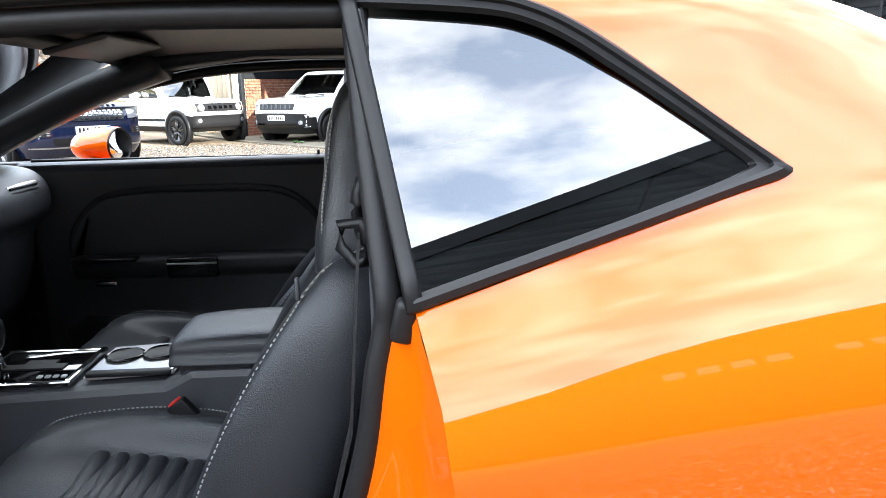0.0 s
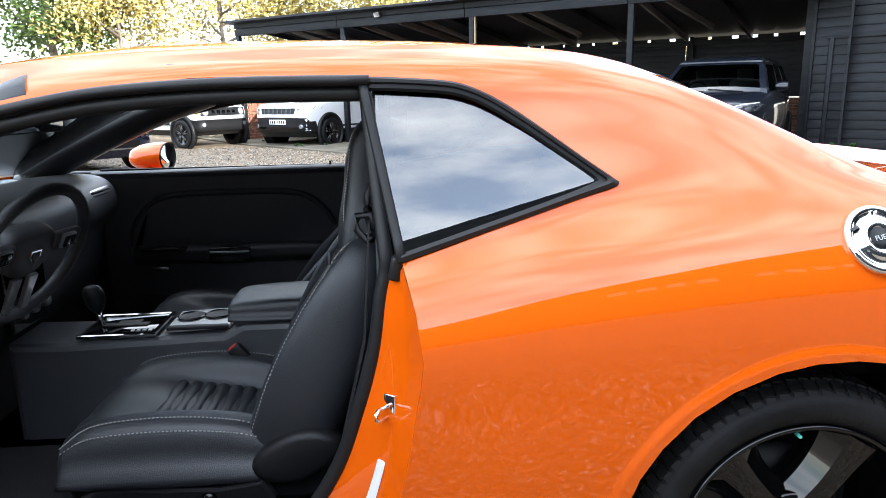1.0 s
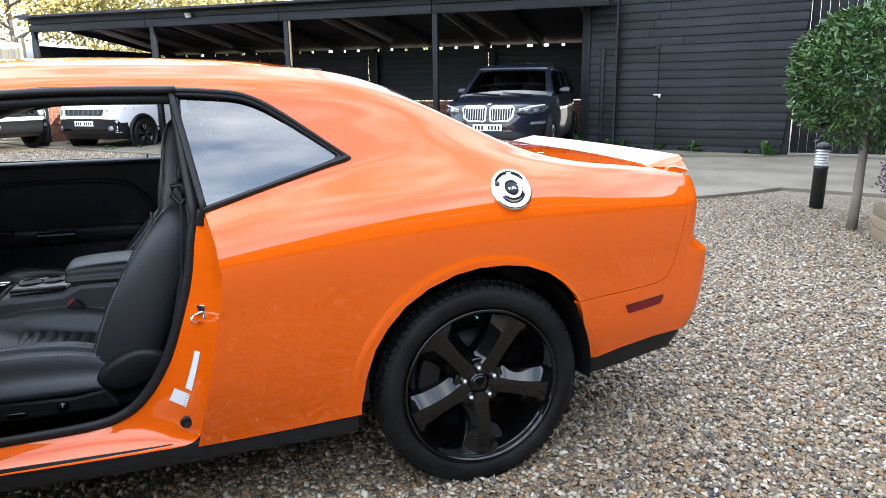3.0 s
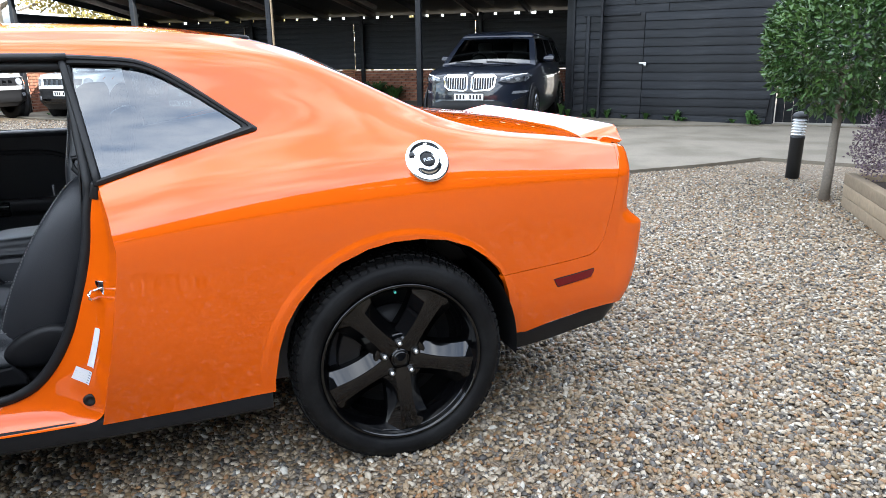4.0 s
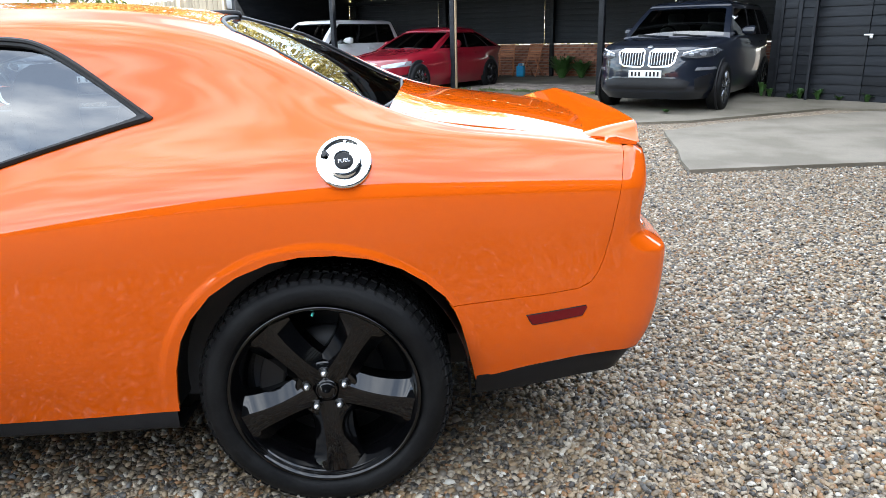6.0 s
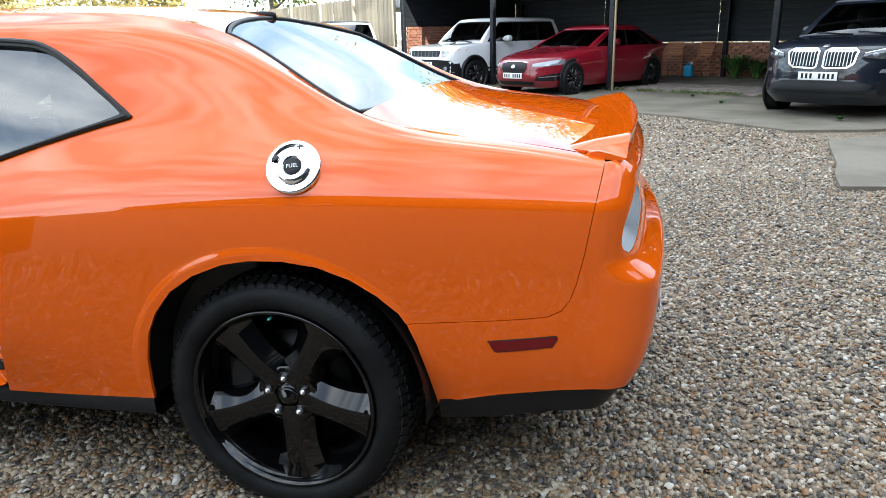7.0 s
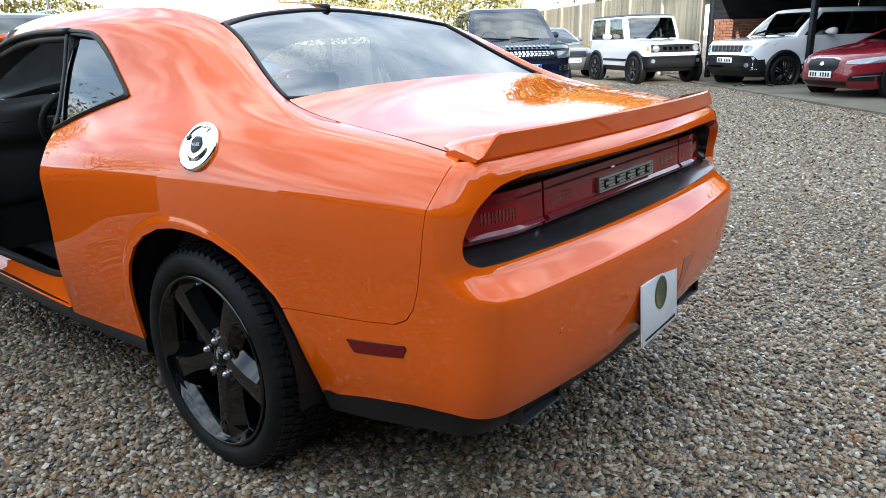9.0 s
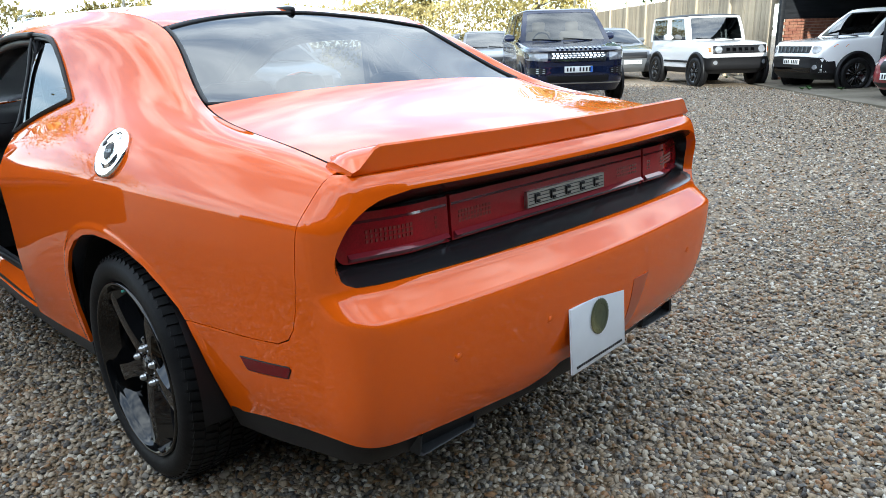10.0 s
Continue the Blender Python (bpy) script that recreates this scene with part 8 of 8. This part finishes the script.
# ---- buildings round the yard ----
house = thing("showroom_building", pose(-14.0, -16.0, 0, 0, 0, 20.6))
tagged(house, "dark boarded showroom building with a lettered sign", "building")
part("main_block", prism([(5, 0), (40, 0), (40, 9.2), (25, 9.2), (5, 3.4)], -7.0, "y", -0.03), BLACK_BOARD, house)
# unseen wing, added to keep sky light off the tail and carport
part("east_wing", block(0, 0, 0, 6.0, 11.0, 8.6), BLACK_BOARD, house, "", pose(33.0, 5.5, 4.3))
for k in range(46):
    z_ = 0.15 + 0.198 * k
    x_ = 5 + max(0.0, z_ - 3.3) * 20 / 5.8
    part("weatherboard", block(0, 0, 0, 40 - x_, 0.03, 0.215, 0.004), BLACK_BOARD, house, "", pose((40 + x_) / 2, 0, z_, -6, 0, 0))
part("barge_board", block(0, 0, 0, 20.8, 0.06, 0.34), BLACK_BOARD, house, "", pose(15.0, 0.04, 6.18, 0, -math.degrees(math.atan2(5.8, 20)), 0))
SIGN = mat("sign_letter", (0.36, 0.35, 0.32), 0.5, grain=0.05, scale=30)
sx_ = 18.0
for w_ in (4, 6, 5):
    for k in range(w_):
        part("sign_bar", block(0, 0, 0, 0.40, 0.05, 0.58, 0.01), SIGN, house, "", pose(sx_, 0.06, 5.6))
        sx_ += 0.60
    sx_ += 0.55
for x_ in (10, 12.2):
    part("window_frame", block(0, 0, 0, 1.5, 0.08, 1.3, 0.01), WHITE, house, "", pose(x_, 0.04, 1.7))
    part("window_pane", block(0, 0, 0, 1.36, 0.04, 1.16), mat("dark_pane", (0.02, 0.025, 0.03), 0.05, coat=1.0), house, "", pose(x_, 0.07, 1.7))

# ---- trees and hedges ----
GOLD = mat("golden_autumn_leaf", (0.32, 0.25, 0.06), 0.7, grain=0.3, scale=6, var2=0.4, scale2=0.35, tint=(0.42, 0.36, 0.13))
GREEN = mat("conifer_needles", (0.07, 0.12, 0.025), 0.7, grain=0.3, scale=8, var2=0.4, scale2=0.6, tint=(0.12, 0.17, 0.04))
HEDGE = mat("dry_hedge_leaf", (0.22, 0.18, 0.05), 0.75, grain=0.35, scale=6, var2=0.4, scale2=0.5, tint=(0.34, 0.28, 0.11))


def tree(x, y, h, r, leaf, seed, n_leaf, size, label, bare=False):
    rg = random.Random(seed)
    t = thing("tree", pose(x, y, ground_z(x, y)))
    tagged(t, label, "tree")
    part("trunk", tube("trunk", [(0, 0, -0.2), (0.1, 0.05, h * 0.25), (-0.05, 0.1, h * 0.5), (0.05, 0, h * 0.85)], 0.022 * h + 0.05, 9, taper=lambda q: 1.15 - 0.95 * q), BARK, t)
    verts_, pts, rings = [], [], []
    for k in range(22 if bare else 15):
        z0 = h * rg.uniform(0.22, 0.75)
        a = rg.uniform(0, 2 * math.pi)
        L = r * rg.uniform(0.6, 1.05) * (1.15 - 0.5 * z0 / h)
        tip = Vector((L * math.cos(a), L * math.sin(a), z0 + L * rg.uniform(0.35, 0.9)))
        mid = Vector((tip.x * 0.5, tip.y * 0.5, z0 + (tip.z - z0) * 0.35))
        part("limb", tube("limb", [(0, 0, z0), mid, tip], 0.007 * h, 6, taper=lambda q: 1.1 - 0.9 * q), BARK, t)
        if bare:
            for j in range(5):
                b0 = mid.lerp(tip, rg.random())
                d = Vector((rg.gauss(0, 1), rg.gauss(0, 1), abs(rg.gauss(0.4, 0.6)))).normalized()
                part("twig", tube("twig", [b0, b0 + d * 0.5 + Vector((0, 0, 0.1)), b0 + d * 1.1 + Vector((0, 0, 0.4))], 0.016, 4, taper=lambda q: 1.1 - 0.9 * q), BARK, t)
        for j in range(6):
            c = mid.lerp(tip, rg.uniform(0.1, 1.1)) + Vector((rg.gauss(0, 0.3), rg.gauss(0, 0.3), rg.gauss(0, 0.3))) * r * 0.35
            for q in range(n_leaf // 90):
                v_ = Vector((rg.gauss(0, 1), rg.gauss(0, 1), rg.gauss(0, 0.8)))
                pts.append((c + v_ * r * 0.16, v_.normalized()))
    tagged(part("crown", leaf_cloud("crown", pts, size, seed, 0.5, 1.8), leaf, t), kind="stuff")
    return t


for x_, y_, h_, r_, lf, sd, n_, sz, lb in ((-20.5, 41, 13, 4.0, GREEN, 1, 9000, 0.20, "tall green conifer behind the yard"), (-15.5, 38, 10.5, 4.2, GOLD, 2, 8000, 0.16, "pale golden autumn tree behind a fence"), (-10.5, 40, 11, 4.6, GOLD, 3, 8000, 0.16, "pale golden autumn tree behind a fence"), (-5.0, 41, 10, 4.3, GOLD, 4, 8000, 0.16, "pale golden autumn tree behind a fence"),
                                           (1.5, 36, 10, 4.2, GOLD, 5, 6500, 0.17, "golden autumn tree behind a carport"), (-27, 36, 9, 4.0, GOLD, 8, 6000, 0.18, "pale golden autumn tree behind a fence"), (-27.5, 24, 8, 3.6, HEDGE, 9, 5000, 0.18, "autumn tree in a hedgerow")):
    tree(x_, y_, h_, r_, lf, sd, n_, sz, lb)
tree(-22.0, -12.0, 8.0, 4.0, GOLD, 12, 1500, 0.12, "nearly bare autumn tree at the yard's edge", True)
tree(-22.0, -2.0, 9.0, 4.0, GOLD, 13, 2500, 0.14, "nearly bare autumn tree at the yard's edge", True)


def hedge(a, b_, high, deep, n_, leaf, seed, label):
    rg = random.Random(seed)
    a, b_ = Vector(a), Vector(b_)
    d = (b_ - a)
    s = Vector((-d.y, d.x, 0)).normalized()
    pts = []
    for k in range(n_):
        t, u, w = rg.random(), rg.random() ** 0.6, rg.uniform(-1, 1)
        top = high * (0.8 + 0.3 * noise.noise(Vector((t * d.length * 0.25, seed, 0))) + 0.12 * noise.noise(Vector((t * d.length, seed, 3))))
        p = a + d * t + s * w * deep * (1.1 - 0.5 * u) + Vector((0, 0, top * u + ground_z(*(a + d * t).xy)))
        pts.append((p, (s * w + Vector((0, 0, u))).normalized()))
    return tagged(part("hedge", leaf_cloud("hedge", pts, 0.13, seed, 0.5, 1.9), leaf), label, "hedge", kind="stuff")


hedge((-19.5, 30.5, 0), (-31, 8, 0), 3.6, 1.2, 11000, HEDGE, 31, "dry yellow autumn hedge along the yard")
hedge((-31, 8, 0), (-30, -14, 0), 3.6, 1.2, 7000, HEDGE, 32, "dry yellow autumn hedge along the yard")
hedge((-5.5, 24.5, 0), (11, 23.0, 0), 3.3, 1.0, 5000, HEDGE, 33, "dry yellow autumn hedge along the yard")
for x_, y_, h_ in ((-24, 21, 7.5), (-26, 9.5, 7.0), (-20, 30.2, 7.0)):
    lp = thing("lamp_post", pose(x_, y_, 0.1))
    tagged(lp, "slim pale grey lamp post", "lamp post")
    part("pole", tube("pole", [(0, 0, 0), (0, 0, h_)], 0.06, 10, taper=lambda q: 1.1 - 0.4 * q), SATIN, lp)
    part("lamp_head", block(0.25, 0, h_, 0.6, 0.2, 0.1, 0.03), GREY_STEEL, lp)

# ---- brickwork of the carport's back wall ----
bk = bmesh.new()
bmesh.ops.create_cube(bk, size=1, matrix=Matrix.Diagonal((0.207, 0.10, 0.063, 1)))
bmesh.ops.bevel(bk, geom=bk.edges[:], offset=0.004, segments=1, affect="EDGES")
brick_me = bpy.data.meshes.new("brick")
bk.to_mesh(brick_me)
bk.free()
brick_me.materials.append(BRICK_RED)
rng = random.Random(21)
rest = bmesh.new()
for row in range(12):
    for k in range(64):
        a_ = 0.1 + 0.219 * k + (0.1095 if row % 2 else 0)
        if a_ > CP_LEN - 0.1:
            continue
        mm = pose(a_, CP_DEEP + 0.022 + rng.uniform(-0.003, 0.003), FLOOR_Z + 0.035 + 0.0745 * row, 0, rng.uniform(-0.5, 0.5), 0)
        if 5.0 < a_ < 9.8:
            part("brick", brick_me, None, carport, "", mm)
        else:
            bmesh.ops.create_cube(rest, size=1, matrix=mm @ Matrix.Diagonal((0.207, 0.10, 0.063, 1)))
for row in range(20):
    for k in range(21):
        bmesh.ops.create_cube(rest, size=1, matrix=pose(0.03 + rng.uniform(-0.003, 0.003), 0.12 + 0.219 * k + (0.1095 if row % 2 else 0), FLOOR_Z + 0.035 + 0.0745 * row, 0, 0, 90) @ Matrix.Diagonal((0.207, 0.10, 0.063, 1)))
tagged(part("brickwork", rest, BRICK_RED, carport), kind="stuff")

# block paving and moss along the carport's front
paver_bm = bmesh.new()
bmesh.ops.create_cube(paver_bm, size=1, matrix=Matrix.Diagonal((0.194, 0.094, 0.03, 1)))
bmesh.ops.bevel(paver_bm, geom=paver_bm.edges[:], offset=0.006, segments=1, affect="EDGES")
paver_me = bpy.data.meshes.new("paver")
paver_bm.to_mesh(paver_me)
paver_bm.free()
paver_me.materials.append(mat("worn_paver", (0.20, 0.165, 0.14), 0.85, grain=0.25, scale=60, bump=0.5, var2=0.2, scale2=7, island=0.35))
paving = thing("paving", along(0, 0, 0))
tagged(paving, "worn block paving with mossy joints", kind="structure")
rng = random.Random(14)
for row in range(16):
    for k in range(18):
        a_ = 7.35 + 0.2 * k + (0.1 if row % 2 else 0)
        p_ = yard(a_, 0.35 + 0.1 * row)
        part("paver", paver_me, None, paving, "", pose(a_, 0.35 + 0.1 * row, ground_z(p_.x, p_.y) + 0.058 + rng.uniform(-0.004, 0.004), rng.uniform(-1, 1), rng.uniform(-1, 1), 0))
pts = []
for k in range(1500):
    a_ = 5.6 + 6.4 * rng.random()
    d_ = 0.10 + rng.gauss(0, 0.10) + 0.25 * max(0, noise.noise(Vector((a_ * 1.7, 0, 0))))
    if noise.noise(Vector((a_ * 2.3, 4, 0))) < -0.12:
        continue
    p_ = yard(a_, d_)
    pts.append((Vector((p_.x, p_.y, ground_z(p_.x, p_.y) + 0.060)), Vector((rng.uniform(-0.4, 0.4), rng.uniform(-0.4, 0.4), 1))))
tagged(part("moss_strip", leaf_cloud("moss_strip", pts, 0.022, 6, 0.2, 3.0), mat("moss_green", (0.075, 0.095, 0.025), 0.8, grain=0.3, scale=30)), "low moss and grass along a paving edge", "grass", kind="stuff")

# ---- loose gravel ----
def stone_mat(name, bright):
    m = bpy.data.materials.new(name)
    m.use_nodes = True
    n, l = m.node_tree.nodes, m.node_tree.links
    geo, rp, ns, mx, tc, bc = (n.new("ShaderNode" + k) for k in ("NewGeometry", "ValToRGB", "TexNoise", "MixRGB", "TexCoord", "VectorMath"))
    stone_ramp(rp)
    l.new(geo.outputs["Random Per Island"], rp.inputs["Fac"])
    l.new(tc.outputs["Object"], ns.inputs["Vector"])
    ns.inputs["Scale"].default_value, ns.inputs["Detail"].default_value = 160, 4
    mx.blend_type = "MULTIPLY"
    mx.inputs["Fac"].default_value = 0.45
    l.new(rp.outputs["Color"], mx.inputs["Color1"])
    l.new(ns.outputs["Fac"], mx.inputs["Color2"])
    bc.operation = "SCALE"
    bc.inputs["Scale"].default_value = bright
    l.new(mx.outputs["Color"], bc.inputs[0])
    l.new(bc.outputs["Vector"], n["Principled BSDF"].inputs["Base Color"])
    n["Principled BSDF"].inputs["Roughness"].default_value = 0.5
    return m


# a stone's upper side: two uneven rings and a flat crown
ring_a = [2 * math.pi * k / 5 for k in range(5)]
peb_v = np.array([(1.0 * math.cos(a_), 1.0 * math.sin(a_), -0.35) for a_ in ring_a] + [(0.72 * math.cos(a_ + 0.63), 0.72 * math.sin(a_ + 0.63), 0.62) for a_ in ring_a])
peb_f = np.array([f_ for k in range(5) for f_ in ((k, (k + 1) % 5, 5 + k), ((k + 1) % 5, 5 + (k + 1) % 5, 5 + k))] + [(5, 6, 7), (5, 7, 8), (5, 8, 9)])
far_v = np.array([(math.cos(a_), math.sin(a_), -0.4) for a_ in ring_a] + [(0.1, 0.0, 0.8)])
far_f = np.array([(k, (k + 1) % 5, 5) for k in range(5)])


def gravel(name, boxes, lo_r, hi_r, seed, label, shape_v, shape_f, stone):
    """Thousands of rounded stones lying over stretches (x0, x1, y0, y1, stones a square metre)."""
    rs = np.random.RandomState(seed)
    P = []
    for x0, x1, y0, y1, d in boxes:
        k = int((x1 - x0) * (y1 - y0) * d)
        P.append(np.stack([rs.uniform(x0, x1, k), rs.uniform(y0, y1, k)], 1))
    P = np.concatenate(P)
    P += rs.normal(0, 0.22, P.shape)
    ok = ~inside(P[:, 0], P[:, 1], APRON) & ~inside(P[:, 0], P[:, 1], SLAB)
    P = P[ok]
    k = len(P)
    r = lo_r + (hi_r - lo_r) * rs.beta(1.6, 3.0, k)
    S = np.stack([r * rs.uniform(0.9, 1.45, k), r * rs.uniform(0.7, 1.0, k), r * rs.uniform(0.45, 0.75, k)], 1)
    bump = 1 + np.clip(0.15 * rs.randn(k, len(shape_v), 1), -0.3, 0.3)
    V = shape_v[None] * bump * S[:, None]
    yaw, tx, ty = rs.uniform(0, 2 * np.pi, k), rs.normal(0, 0.35, k), rs.normal(0, 0.35, k)
    cx_, sx2 = np.cos(tx)[:, None], np.sin(tx)[:, None]
    y1_, z1_ = V[:, :, 1] * cx_ - V[:, :, 2] * sx2, V[:, :, 1] * sx2 + V[:, :, 2] * cx_
    cy_, sy2 = np.cos(ty)[:, None], np.sin(ty)[:, None]
    x2_, z2_ = V[:, :, 0] * cy_ + z1_ * sy2, -V[:, :, 0] * sy2 + z1_ * cy_
    cz_, sz2 = np.cos(yaw)[:, None], np.sin(yaw)[:, None]
    gz = np.array([ground_z(a, b2) for a, b2 in P])
    X = x2_ * cz_ - y1_ * sz2 + P[:, :1]
    Y = x2_ * sz2 + y1_ * cz_ + P[:, 1:]
    Z = z2_ + (gz + r * 0.45 + rs.uniform(-0.007, 0.008, k))[:, None]
    co = np.stack([X, Y, Z], 2).reshape(-1, 3)
    F = (shape_f[None] + (np.arange(k) * len(shape_v))[:, None, None]).reshape(-1, 3)
    me = bpy.data.meshes.new(name)
    me.vertices.add(len(co))
    me.vertices.foreach_set("co", co.ravel().astype(np.float32))
    me.loops.add(len(F) * 3)
    me.loops.foreach_set("vertex_index", F.ravel().astype(np.int32))
    me.polygons.add(len(F))
    me.polygons.foreach_set("loop_start", np.arange(0, len(F) * 3, 3, dtype=np.int32))
    me.polygons.foreach_set("use_smooth", np.ones(len(F), bool))
    me.update()
    me.validate()
    return tagged(part(name, me, stone), label, "gravel", kind="stuff")


# same stones twice: the yard's brighter far light is put into their tone
gravel("gravel", [(-2.3, 2.6, -2.2, -0.55, 5200), (0.75, 3.6, -0.55, 1.6, 4800), (-0.9, 0.75, -0.55, 1.6, 2400), (2.6, 5.3, -1.6, -0.55, 2600), (3.6, 5.4, -0.55, 4.2, 2600), (0.4, 3.6, 1.6, 4.2, 3300)], 0.0066, 0.0158, 4, "loose rounded brown, cream and grey gravel", peb_v, peb_f, stone_mat("gravel_stone", 0.80))
gravel("gravel_far", [(-7.0, 3.3, 4.2, 10.5, 900), (-5.0, 0.4, 1.2, 4.2, 700), (-9.0, -1.0, 10.5, 15.0, 450)], 0.011, 0.021, 5, "loose rounded brown, cream and grey gravel", far_v, far_f, stone_mat("brighter_far_stone", 0.86))
